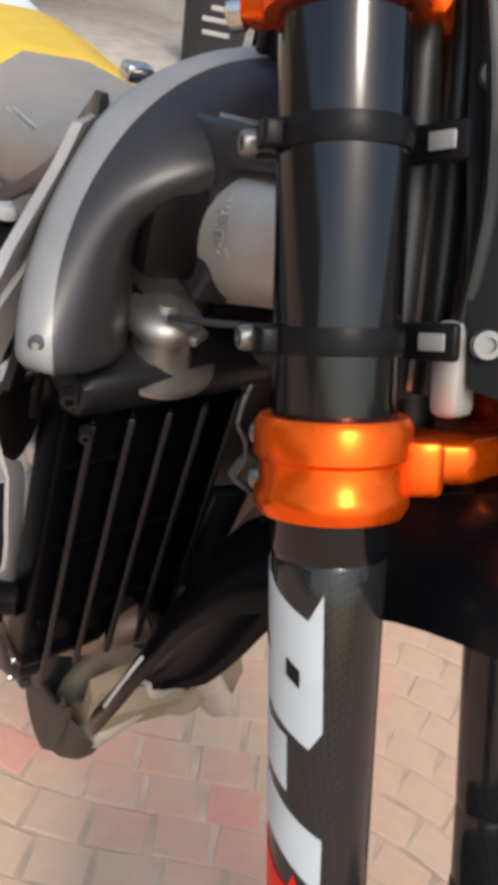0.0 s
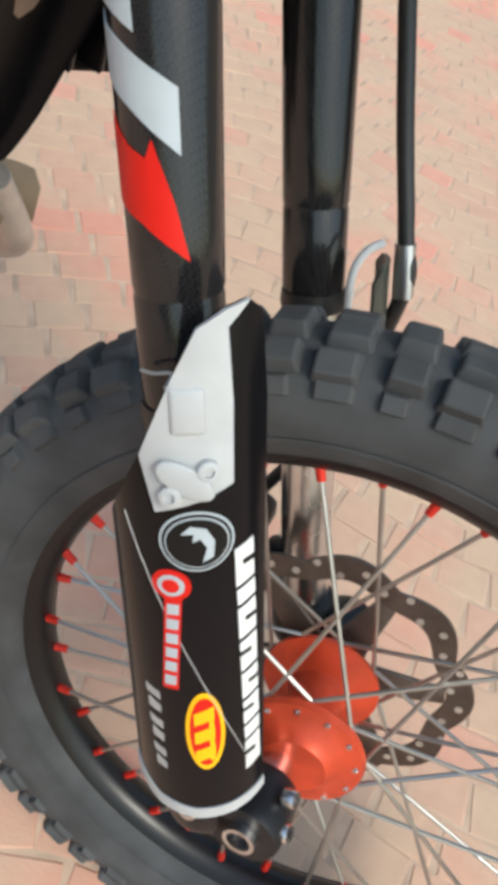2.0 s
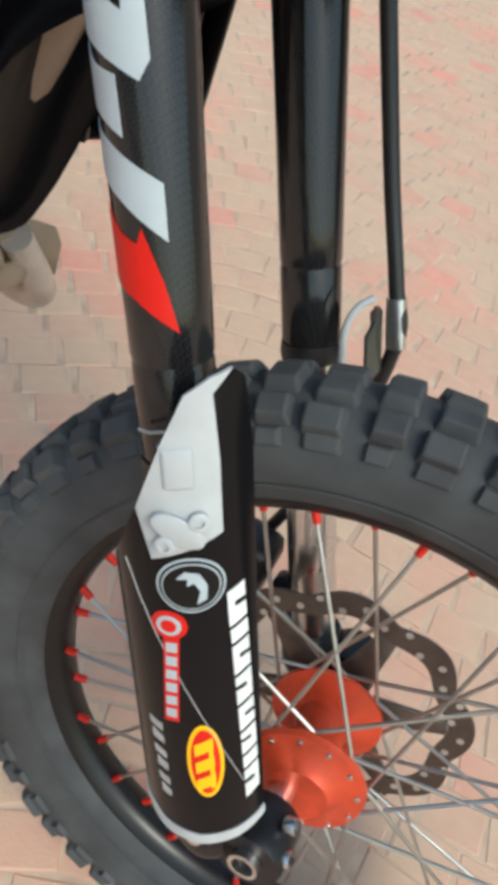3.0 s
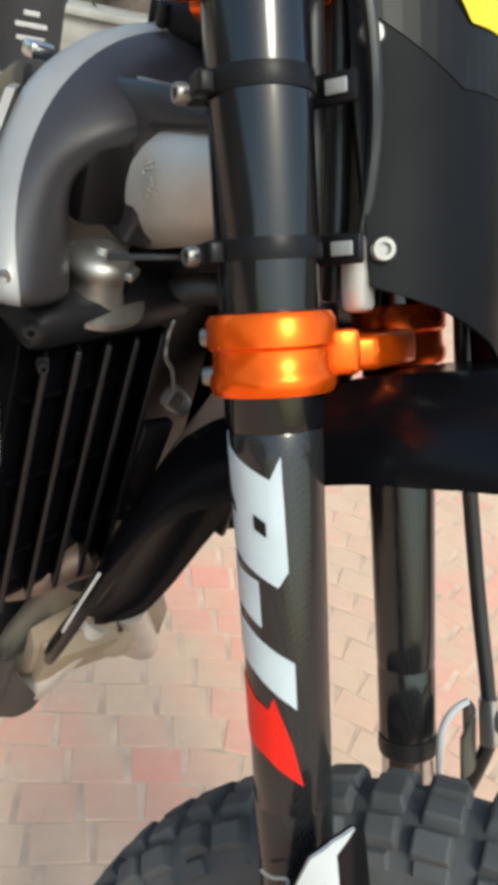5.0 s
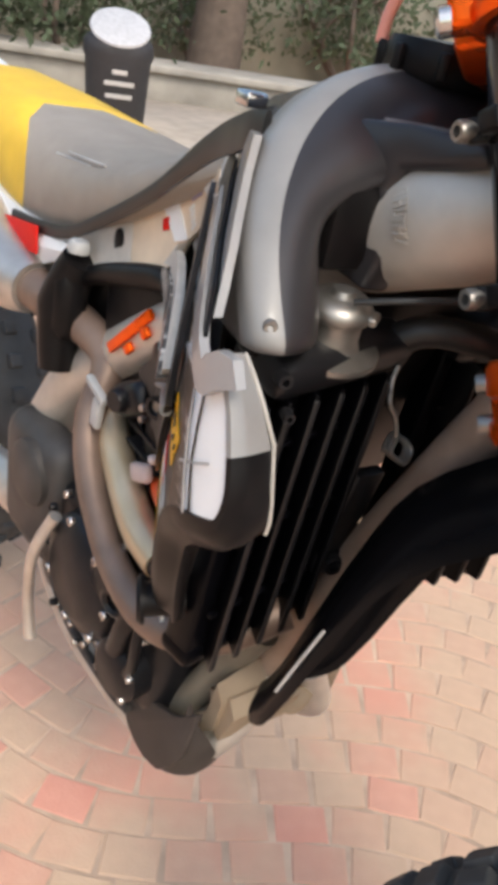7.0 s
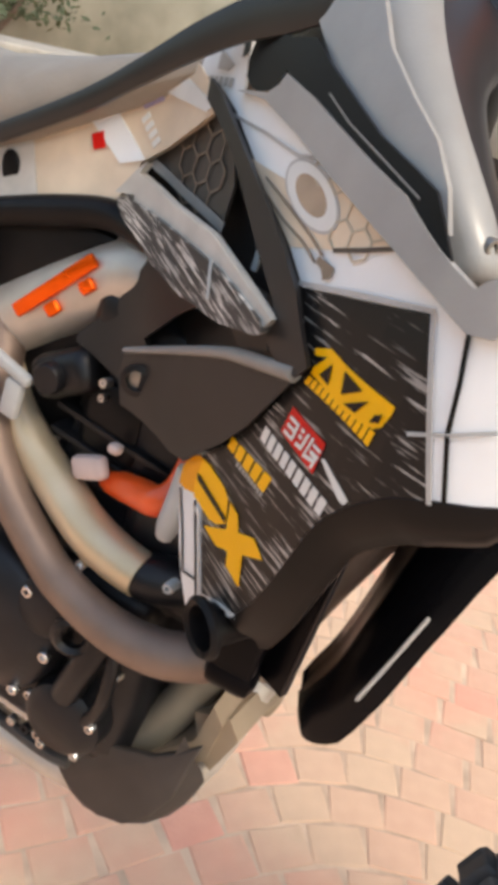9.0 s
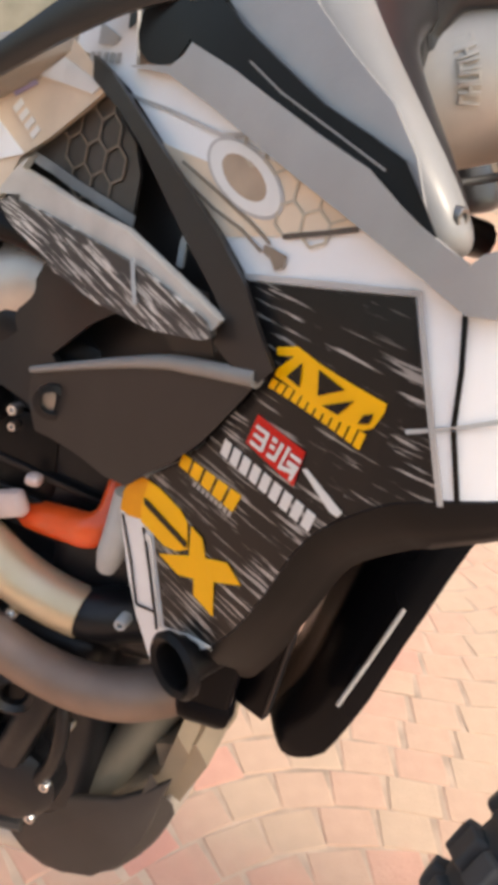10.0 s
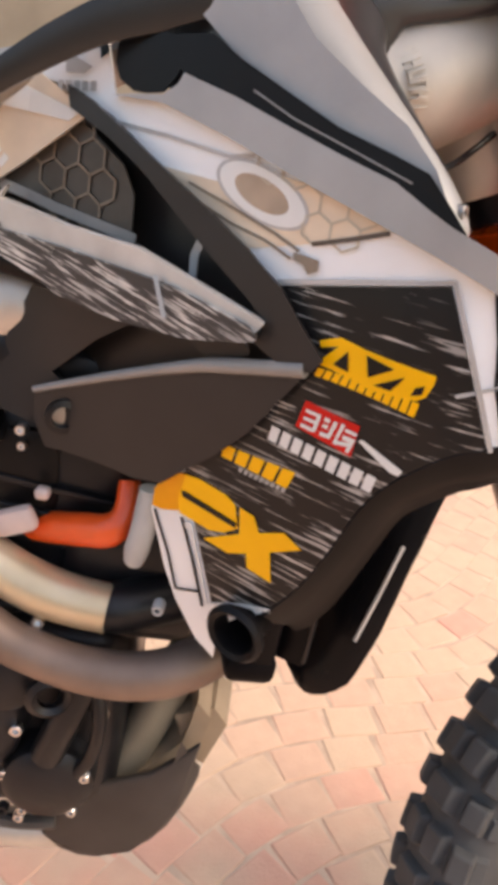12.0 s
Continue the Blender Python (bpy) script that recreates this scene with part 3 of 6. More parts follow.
fender_ob = fpart("front_fender", fender(), FENDER_BLACK, label="glossy black plastic front fender")
# The glint on the fender's edge, drawn as a pale bar.
fpart("fender_highlight", tube([(-0.200, -0.0595, 0.441), (-0.175, -0.0640, 0.469), (-0.150, -0.0668, 0.497)], 0.0014, 6, 3), DECAL_GREY, fender_ob, "thin pale bar in place of an edge highlight")

# -- front wheel --
wheel = new("front_wheel")
wheel.parent = bike
tagged(wheel, "spoked front wheel with knobbly tyre and red hub")
HUB = Vector((AXLE + 0.006, 0, 0))
SPIN = Matrix.Translation(HUB) @ Matrix.Rotation(radians(6), 4, 'Z') @ pose(0, 0, 0, 90)   # wheel axis 6 degrees off the fork frame's y, to fit the camera's view


def wpart(name, bm, material, label="", smooth=45, parent=wheel):
    return fpart(name, xf(bm, SPIN), material, parent, label, smooth)


tyre_prof = [(0.254, -0.018), (0.259, -0.026), (0.275, -0.034), (0.292, -0.0395), (0.308, -0.0400), (0.323, -0.0365), (0.333, -0.0262), (0.3385, -0.010), (0.3385, 0.010), (0.333, 0.0262), (0.323, 0.0365), (0.308, 0.0400), (0.292, 0.0395), (0.275, 0.034), (0.259, 0.026), (0.254, 0.018)]
tyre = wpart("tyre", lathe(tyre_prof, 96, True), RUBBER, "black knobbly off-road tyre", smooth=60)


def knob(r, a, z, tilt, size):
    """One tread block, splayed by tilt degrees about the running line."""
    b = box(size, (0, 0, 0), min(size) * 0.2, 2)
    for v in b.verts:
        if v.co.x > 0:
            v.co.y *= 0.86
            v.co.z *= 0.82
    return xf(b, Matrix.Rotation(a, 4, "Z") @ Matrix.Translation((r, 0, z)) @ Matrix.Rotation(radians(tilt), 4, "Y"))


knobs = []
N = 54
for k in range(N):
    a = 2 * math.pi * k / N
    odd = k % 2
    if odd:
        knobs += [knob(0.3388, a, 0.0125, -10, (0.014, 0.031, 0.022)), knob(0.3388, a, -0.0125, 10, (0.014, 0.031, 0.022))]
    else:
        knobs += [knob(0.3400, a, 0.0, 0, (0.014, 0.027, 0.034))]
    for sgn in (-1, 1):
        knobs.append(knob(0.3290 if odd else 0.3315, a + 0.012 * odd, (0.0345 if odd else 0.0310) * sgn, (-44 if odd else -34) * sgn, (0.014, 0.030 if odd else 0.026, 0.022)))
        knobs.append(knob(0.3150, a + 0.01, 0.0400 * sgn, -76 * sgn, (0.006, 0.026 if odd else 0.018, 0.014)))
tread = wpart("tread", join(*knobs), RUBBER, "square tread blocks", smooth=0, parent=tyre)
tagged(tread, "square tread blocks", kind="stuff")
wpart("bead_line", join(lathe([(0.272, 0.034), (0.274, 0.0355), (0.276, 0.0355)], 72), lathe([(0.272, -0.034), (0.274, -0.0355), (0.276, -0.0355)], 72)), RUBBER, parent=tyre)
rim = wpart("rim", lathe([(0.258, -0.022), (0.262, -0.0245), (0.264, -0.022), (0.260, -0.018), (0.252, -0.016), (0.247, -0.008), (0.246, 0.0), (0.247, 0.008), (0.252, 0.016), (0.260, 0.018), (0.264, 0.022), (0.262, 0.0245), (0.258, 0.022), (0.254, 0.0205), (0.243, 0.012), (0.241, 0.0), (0.243, -0.012), (0.254, -0.0205)], 96, True), RIM_BLACK, "black alloy rim")
hub = wpart("hub", join(
    lathe([(0.0, -0.052), (0.020, -0.052), (0.022, -0.043), (0.046, -0.041), (0.051, -0.037), (0.051, -0.033), (0.040, -0.029), (0.026, -0.022), (0.022, -0.008), (0.022, 0.012), (0.026, 0.022), (0.040, 0.030), (0.052, 0.034), (0.054, 0.038), (0.052, 0.043), (0.034, 0.048), (0.026, 0.056), (0.0, 0.056)], 48)), RED_HUB, "red anodised wheel hub")
for k in range(12):
    a = 2 * math.pi * k / 12
    wpart("hub_bolt", xf(bolt(0.0025, 0.003), Matrix.Translation((0.047 * math.cos(a), 0.047 * math.sin(a), 0.043))), STEEL, parent=hub)


def spoke(k):
    side = 1 if k % 2 else -1
    lead = 1 if (k // 2) % 2 else -1
    ar = 2 * math.pi * k / 36
    ah = ar + lead * radians(62)
    a = Vector((0.047 * math.cos(ah), 0.047 * math.sin(ah), 0.036 * side if side > 0 else -0.038))
    b = Vector((0.246 * math.cos(ar), 0.246 * math.sin(ar), 0.004 * side))
    s = wpart("spoke", tube([a, b], 0.0019, 8, 1), SPOKE)
    c = a.lerp(b, 0.93)
    wpart("nipple", tube([c, b], [0.0034, 0.0042], 8, 1), NIPPLE, "red anodised nipple", parent=s)


for k in range(36):
    spoke(k)


def wave_disc():
    bm = bmesh.new()
    n = 144
    outer, inner = [], []
    for k in range(n):
        a = 2 * math.pi * k / n
        w = 0.5 + 0.5 * math.cos(9 * a)
        outer.append(0.116 + 0.012 * w ** 0.6)
        inner.append(0.098 + 0.007 * w)
    rings = []
    for z in (0.0, 0.0035):
        for rad in (outer, inner):
            rings.append([bm.verts.new((rad[k] * math.cos(2 * math.pi * k / n), rad[k] * math.sin(2 * math.pi * k / n), z)) for k in range(n)])
    o0, i0, o1, i1 = rings
    for k in range(n):
        j = (k + 1) % n
        bm.faces.new((o0[k], o0[j], i0[j], i0[k]))
        bm.faces.new((o1[k], i1[k], i1[j], o1[j]))
        bm.faces.new((o0[k], o1[k], o1[j], o0[j]))
        bm.faces.new((i0[k], i0[j], i1[j], i1[k]))
    return bm


disc = wpart("brake_disc", shift(wave_disc(), 0, 0, -0.053), DISC, "bronzed wave-edged brake disc", smooth=30)
for k in range(36):
    a = 2 * math.pi * (k + 0.5) / 36
    r = (0.108, 0.117)[k % 2]
    wpart("drill_hole", xf(lathe([(0, 0), (0.0034, 0), (0.0034, 0.0004), (0, 0.0004)], 10), Matrix.Translation((r * math.cos(a), r * math.sin(a), -0.0493))), ALU_PALE, parent=disc, smooth=0)
for k in range(6):
    a = 2 * math.pi * k / 6
    wpart("disc_arm", xf(slab([(0.02, -0.012), (0.04, -0.016), (0.104, -0.008), (0.104, 0.008), (0.04, 0.016), (0.02, 0.012)], 0.004, 0.001), Matrix.Rotation(a, 4, "Z") @ Matrix.Translation((0, 0, -0.0538))), DISC, parent=disc)

# -- axle lugs, guards, caliper --
def axle_lug(side):
    y = 0.1015 * side
    return fpart("axle_lug", join(
        shift(lathe([(0, -0.012), (0.027, -0.012), (0.030, -0.004), (0.030, 0.028), (0.027, 0.034), (0, 0.034)], 28), 0.023, y),
        xf(lathe([(0.0125, -0.022), (0.026, -0.022), (0.028, -0.017), (0.028, 0.017), (0.026, 0.022), (0.0125, 0.022)], 28, True), Matrix.Translation((AXLE, y, 0)) @ pose(0, 0, 0, 90)),
        box((0.045, 0.044, 0.030), (0.045, y, 0.004), 0.008)), DARK_METAL, leg_right if side < 0 else leg_left, "dark cast axle lug")


lug = axle_lug(-1)
axle_lug(1)
fpart("axle", xf(lathe([(0.009, -0.13), (0.0122, -0.13), (0.0122, 0.13), (0.009, 0.13)], 24, True), Matrix.Translation((AXLE, 0, 0)) @ pose(0, 0, 0, 90)), STEEL, wheel, "hollow steel axle")
for dz in (0.010, -0.012):
    fpart("pinch_bolt", xf(bolt(0.0068, 0.009), turn_to((1, -0.1, 0.25), (0.085, -0.098 - 0.012 * (dz < 0), dz + 0.012))), STEEL, lug, "bright pinch bolt")
fpart("foot_bolt", xf(bolt(0.008, 0.008), turn_to((-0.2, -1, 0.1), (0.030, -0.135, 0.030))), STEEL, lug, "plated guard bolt")

GC = Matrix.Translation((0.030, -0.110, 0))
GR = 0.0435
guard = fpart("fork_guard", xf(wrapped([(-20, 0.398), (-38, 0.396), (-55, 0.388), (-70, 0.364), (-96, 0.320), (-118, 0.290), (-140, 0.270), (-140, 0.075), (-104, 0.062), (-71, 0.058), (-39, 0.060), (-9, 0.064), (-6, 0.237), (-2, 0.346), (-8, 0.390)], GR, 0.003, 7), GC), GUARD_BLACK, leg_right, "glossy black fork guard with sponsor stickers", 40)
fpart("guard_cap", xf(wrapped([(-22, 0.399), (-38, 0.3965), (-55, 0.389), (-70, 0.365), (-93, 0.322), (-85, 0.290), (-55, 0.298), (-36, 0.305), (-35, 0.350), (-37, 0.388)], GR + 0.003, 0.0025, 6), GC), FROST, guard, "frosted white guard top")


def on_guard(a, s, r=GR + 0.006):
    return Matrix.Translation((0.030, -0.110, 0)) @ turn_to((math.cos(radians(a)), math.sin(radians(a)), 0), (r * math.cos(radians(a)), r * math.sin(radians(a)), s))


fpart("guard_boss", join(xf(slab(disc_poly(0, 0, 0.008, 0.017, 16, 55), 0.004, 0.0012), on_guard(-65, 0.311, GR + 0.005)), xf(bolt(0.006, 0.004), on_guard(-74, 0.302)), xf(bolt(0.006, 0.004), on_guard(-52, 0.316)), xf(box((0.018, 0.026, 0.006), (0, 0, 0), 0.003), on_guard(-62, 0.348, GR + 0.004))), FROST, guard)
fpart("guard_rim", xf(wrapped([(-140, 0.075), (-104, 0.062), (-71, 0.058), (-39, 0.060), (-9, 0.064), (-9, 0.056), (-39, 0.051), (-71, 0.049), (-104, 0.053), (-140, 0.066)], GR - 0.001, 0.005, 7), GC), FROST, guard, "pale grey guard foot")
fpart("cable_tie", tube([(0.014, -0.129, 0.353), (0.024, -0.134, 0.355), (0.034, -0.133, 0.356), (0.040, -0.150, 0.357)], 0.001, 6), LEVER, guard)


def sticker(name, poly, material, lift=0.0, label=""):
    return fpart(name, xf(wrapped(poly, GR + 0.0031 + lift, 0.0004, 5), GC), material, guard, label, 40)


DEG = 1 / (GR * math.pi / 180)     # degrees round the guard for one metre
for rr, mt, lift in ((0.0190, DECAL_WHITE, 0.0), (0.0176, DECAL_BLACK, 0.0004), (0.0160, DECAL_WHITE, 0.0008), (0.0150, DECAL_BLACK, 0.0012)):
    sticker("round_badge", disc_poly(-60, 0.271, rr * DEG, rr, 28), mt, lift, "round black and white badge" if lift == 0 else "")
sticker("badge_mark", [(-70, 0.277), (-64, 0.282), (-54, 0.280), (-49, 0.272), (-50, 0.262), (-57, 0.259), (-54, 0.268), (-58, 0.274), (-63, 0.272), (-62, 0.277)], DECAL_WHITE, 0.0016)
sticker("red_sticker", disc_poly(-79, 0.242, 0.0105 * DEG, 0.0105, 18), DECAL_RED, 0, "red sticker with a roundel")
sticker("red_sticker", [(-84, 0.234), (-72, 0.234), (-79, 0.164), (-91, 0.164)], DECAL_RED, 0.0002)
sticker("sticker_mark", disc_poly(-79, 0.242, 0.0072 * DEG, 0.0072, 16), DECAL_WHITE, 0.0006)
sticker("sticker_mark", disc_poly(-79, 0.242, 0.0045 * DEG, 0.0045, 14), DECAL_RED, 0.0010)
for k in range(6):
    s0, a0 = 0.229 - 0.0108 * k, -82.5 - 1.1 * k
    sticker("sticker_bar", [(a0, s0), (a0 + 8.5, s0), (a0 + 7.7, s0 - 0.0072), (a0 - 0.8, s0 - 0.0072)], DECAL_WHITE, 0.0006)
sticker("oval_sticker", disc_poly(-61, 0.129, 0.0112 * DEG, 0.033, 26), DECAL_YELLOW, 0, "yellow and red oval sticker")
sticker("oval_field", disc_poly(-61, 0.129, 0.0088 * DEG, 0.029, 26), DECAL_RED, 0.0004)
for k in range(3):
    sticker("oval_bar", [(-69, 0.145 - 0.016 * k), (-54, 0.151 - 0.016 * k), (-54, 0.141 - 0.016 * k), (-69, 0.135 - 0.016 * k)], DECAL_YELLOW, 0.0008)
sticker("oval_bar", [(-58, 0.150), (-54.5, 0.151), (-54.5, 0.106), (-58, 0.105)], DECAL_YELLOW, 0.0010)
s0 = 0.2640
for k, h in enumerate((0.0255, 0.0105, 0.0225, 0.0225, 0.0200, 0.0190, 0.0105, 0.0250)):
    q = (0.264 - s0) / 0.18
    lo, hi = -35 + 6.5 * q, -19.5 + 6.0 * q
    sticker("white_letter_bar", [(lo, s0 - 0.003), (hi, s0 + 0.001), (hi + 0.6, s0 - h + 0.001), (lo + 0.6, s0 - h - 0.003)], DECAL_BRIGHT, 0, "white block-letter sticker" if k == 0 else "")
    if h > 0.015:
        u0, u1 = (lo - 0.4, lo + 9.5) if k % 2 else (hi - 9.5, hi + 0.6)
        sticker("letter_gap", [(u0, s0 - h * 0.43), (u1, s0 - h * 0.39), (u1, s0 - h * 0.52), (u0, s0 - h * 0.56)], DECAL_BLACK, 0.0005)
    s0 -= h + 0.0030
for k in range(3):
    s0 = 0.160 - 0.025 * k
    sticker("small_letter_bar", [(-108 + 1.5 * k, s0), (-95 + 0.5 * k, s0 - 0.003), (-95 + 0.5 * k, s0 - 0.009), (-107 + 1.5 * k, s0 - 0.006)], DECAL_GREY)
    sticker("small_letter_bar", [(-106 + 1.5 * k, s0 - 0.010), (-95 + 0.5 * k, s0 - 0.014), (-95 + 0.5 * k, s0 - 0.020), (-106 + 1.5 * k, s0 - 0.018)], DECAL_GREY)
fpart("guard_line", join(tube([(0.030 + (GR + 0.0035) * math.cos(radians(-112 + 10 * k)), -0.110 + (GR + 0.0035) * math.sin(radians(-112 + 10 * k)), 0.282 - 0.022 * k) for k in range(10)], 0.00035, 5, 1)), DECAL_GREY, guard)

caliper = fpart("brake_caliper", join(box((0.05, 0.05, 0.09), (-0.045, 0.095, 0.09), 0.012, rot=(0, 25, 0)), box((0.03, 0.03, 0.05), (0.0, 0.10, 0.06), 0.006)), DARK_METAL, leg_left, "dark brake caliper")
hose = fpart("brake_hose", tube([(0.06, 0.085, 0.95), (0.070, 0.10, 0.80), (0.070, 0.112, 0.62), (0.077, 0.12, 0.46), (0.085, 0.12, 0.37), (0.085, 0.122, 0.32), (0.03, 0.14, 0.20), (-0.03, 0.125, 0.12)], 0.0062, 10), HOSE_RUBBER, leg_left, "black brake hose")
fpart("hose_guide", xf(wrapped([(-25, 0.305), (50, 0.305), (52, 0.342), (40, 0.350), (-10, 0.350), (-25, 0.340)], 0.040, 0.003, 8), Matrix.Translation((0.035, 0.105, 0))), SMOKE, leg_left, "smoky hose guide bracket")
fpart("guide_wire", tube([(0.058, 0.075, 0.30), (0.060, 0.075, 0.345), (0.066, 0.085, 0.362), (0.074, 0.10, 0.366)], 0.003, 8), FROST, leg_left)
fpart("hose_sleeve", tube([(0.0855, 0.12, 0.362), (0.0865, 0.12, 0.322)], 0.008, 12, 1), STEEL, leg_left)


def bpart(name, bm, material, parent=bike, label="", smooth=45):
    return part(name, bm, material, parent, label, smooth)


# A slight turn and shrink that fits engine parts to the camera's later views.
VIEW_FIT = LEAN.inverted() @ Matrix(((0.9361, -0.0513, -0.0041, -0.0303), (0.0511, 0.9355, -0.0352, 0.0269), (0.0060, 0.0349, 0.9369, 0.0634), (0, 0, 0, 1))) @ LEAN


def spart(name, bm, material, parent=bike, label="", smooth=45):
    return part(name, xf(bm, VIEW_FIT), material, parent, label, smooth)


# -- shroud: a panel that flares outward to the front --
def soft_step(x, w):
    return 0.5 * (x + math.sqrt(x * x + w * w))


def flank(x, z):
    """The right side's outer face: flat under the seat, flaring to the front, where it turns in again."""
    y = -0.398 - 0.652 * x - 0.094 * z
    if 0.62 < z < 0.90:
        y -= 0.014 * math.sin(math.pi * (z - 0.62) / 0.28)
    y += 0.287 * soft_step(z - 0.90, 0.02) + 0.75 * soft_step(x + 0.352, 0.03)
    rear = -0.0926 + 0.23 * (z - 0.85)
    return rear - soft_step(rear - y, 0.018)


def film(poly, lift, thick=0.0006, step=0.02):
    """A flat polygon of (x, z) laid on the shroud's face, lifted outward."""
    bm = bmesh.new()
    bm.faces.new([bm.verts.new((x, 0, z)) for x, z in poly])
    for axis, lo, hi in ((0, min(p[0] for p in poly), max(p[0] for p in poly)), (2, min(p[1] for p in poly), max(p[1] for p in poly))):
        c = lo + step
        while c < hi - step * 0.3:
            no = (1, 0, 0) if axis == 0 else (0, 0, 1)
            bmesh.ops.bisect_plane(bm, geom=bm.verts[:] + bm.edges[:] + bm.faces[:], plane_co=tuple(c * k for k in no), plane_no=no)
            c += step
    ext = bmesh.ops.extrude_face_region(bm, geom=bm.faces[:])
    up_verts = {v for v in ext["geom"] if isinstance(v, bmesh.types.BMVert)}
    for v in bm.verts:
        v.co.y = flank(v.co.x, v.co.z) - lift - (thick if v in up_verts else 0)
    return bm


def line_film(pts, w, lift, thick=0.0006):
    """A thin stripe along (x, z) points."""
    poly_l, poly_r = [], []
    for k, (x, z) in enumerate(pts):
        a, b = pts[max(k - 1, 0)], pts[min(k + 1, len(pts) - 1)]
        d = Vector((b[0] - a[0], b[1] - a[1])).normalized() * w / 2
        poly_l.append((x - d.y, z + d.x))
        poly_r.append((x + d.y, z - d.x))
    return film(poly_l + poly_r[::-1], lift, thick)


shroud = bpart("shroud", film([(-0.5877, 0.9769), (-0.5549, 0.9819), (-0.5453, 0.9519), (-0.5161, 0.9520), (-0.4801, 0.9420), (-0.4469, 0.9311), (-0.3961, 0.9155), (-0.3716, 0.9075), (-0.3515, 0.8998), (-0.3419, 0.9017), (-0.3328, 0.9084), (-0.3214, 0.8958), (-0.3132, 0.8810), (-0.3073, 0.8626), (-0.3113, 0.8428), (-0.3135, 0.8402), (-0.3306, 0.8357), (-0.3446, 0.8297), (-0.3494, 0.8276), (-0.3608, 0.8185), (-0.3707, 0.8069), (-0.3818, 0.7920), (-0.3874, 0.7798), (-0.3957, 0.7496), (-0.4058, 0.7224), (-0.4180, 0.6994), (-0.4359, 0.6812), (-0.4467, 0.6660), (-0.4465, 0.6383), (-0.4597, 0.6464), (-0.4756, 0.6700), (-0.4853, 0.6918), (-0.4969, 0.7283), (-0.4956, 0.7431), (-0.4877, 0.7581), (-0.4777, 0.7652), (-0.4625, 0.7809), (-0.4462, 0.8018), (-0.4344, 0.8223), (-0.4272, 0.8348), (-0.4217, 0.8446), (-0.4393, 0.8778), (-0.4603, 0.8924), (-0.4836, 0.9061), (-0.5152, 0.9233), (-0.5455, 0.9409), (-0.5729, 0.9515), (-0.6236, 0.9580), (-0.6240, 0.9616)], -0.004, 0.004), WHITE, label="white radiator shroud with black streaked graphics", smooth=35)
bpart("graphic_film", film([(-0.4418, 0.8797), (-0.3697, 0.8987), (-0.3404, 0.8327), (-0.3496, 0.8284), (-0.3610, 0.8193), (-0.3709, 0.8077), (-0.3820, 0.7929), (-0.3876, 0.7807), (-0.3959, 0.7506), (-0.4060, 0.7235), (-0.4182, 0.7006), (-0.4521, 0.6813), (-0.4688, 0.7335), (-0.4864, 0.7450), (-0.4777, 0.7652), (-0.4625, 0.7809), (-0.4462, 0.8018), (-0.4344, 0.8223), (-0.4272, 0.8348), (-0.4217, 0.8446), (-0.4328, 0.8674)], 0.0002), STREAK, shroud, "black film with white streaks", 0)
bpart("panel_line", line_film([(-0.4446, 0.8809), (-0.4037, 0.8918), (-0.3687, 0.9004), (-0.3573, 0.8746), (-0.3389, 0.8325)], 0.0022, 0.0010), DECAL_GREY, shroud, smooth=0)
bpart("tan_film", film([(-0.5170, 0.9218), (-0.4984, 0.9206), (-0.4802, 0.9198), (-0.4661, 0.9283), (-0.4492, 0.9284), (-0.4369, 0.9276), (-0.4167, 0.9219), (-0.3983, 0.9148), (-0.4286, 0.9026), (-0.4598, 0.8928), (-0.4868, 0.9065)], 0.0002), TAN, shroud, "tan film with honeycomb print", 0)
bpart("edge_line", line_film([(-0.3518, 0.8999), (-0.3468, 0.8806), (-0.3433, 0.8611), (-0.3340, 0.8361)], 0.0020, 0.0005), DECAL_BLACK, shroud, smooth=0)
# The fold's tone is a flat grey stripe; no fold is modelled.
bpart("crease_shade", line_film([(-0.3587, 0.8533), (-0.3433, 0.8609), (-0.3265, 0.8701)], 0.0016, 0.0007), FROST, shroud, smooth=0)
bpart("edge_line", line_film([(-0.4306, 0.9018), (-0.4141, 0.9079), (-0.3982, 0.9143)], 0.0020, 0.0010), DECAL_DARK, shroud, smooth=0)
bpart("edge_line", line_film([(-0.5600, 0.9393), (-0.5105, 0.9362), (-0.4770, 0.9323), (-0.4637, 0.9349)], 0.0018, 0.0005), DECAL_GREY, shroud, smooth=0)
bpart("edge_line", line_film([(-0.4480, 0.9297), (-0.4546, 0.9274)], 0.0014, 0.0005), DECAL_GREY, shroud, smooth=0)


RING = ((-0.4579, 0.9187), (0.0218, -0.0079), (-0.0047, -0.0100))     # centre and half axes of the oval print


def oval(scale_u, scale_v, n=36):
    (cx, cz), (ux, uz), (vx, vz) = RING
    return [(cx + ux * scale_u * math.cos(a) + vx * scale_v * math.sin(a), cz + uz * scale_u * math.cos(a) + vz * scale_v * math.sin(a)) for a in (2 * math.pi * k / n for k in range(n))]


def oval_band(u0, v0, u1, v1, lift):
    o, i = oval(u0, v0), oval(u1, v1)
    return join(*[film([o[k], o[k + 1], o[(k + 2) % 36], i[(k + 2) % 36], i[k + 1], i[k]], lift, 0.0006, 0.05) for k in range(0, 36, 2)])


bpart("ring_badge", oval_band(1.0, 1.0, 0.63, 0.64, 0.0010), DECAL_BRIGHT, shroud, "white oval ring print", 0)
bpart("ring_outline", oval_band(1.08, 1.12, 1.0, 1.0, 0.0007), DECAL_GREY, shroud, smooth=0)
bpart("ring_field", film(oval(0.64, 0.65, 24), 0.0008, 0.0006, 0.05), TAN_DARK, shroud, "brown oval print", 0)
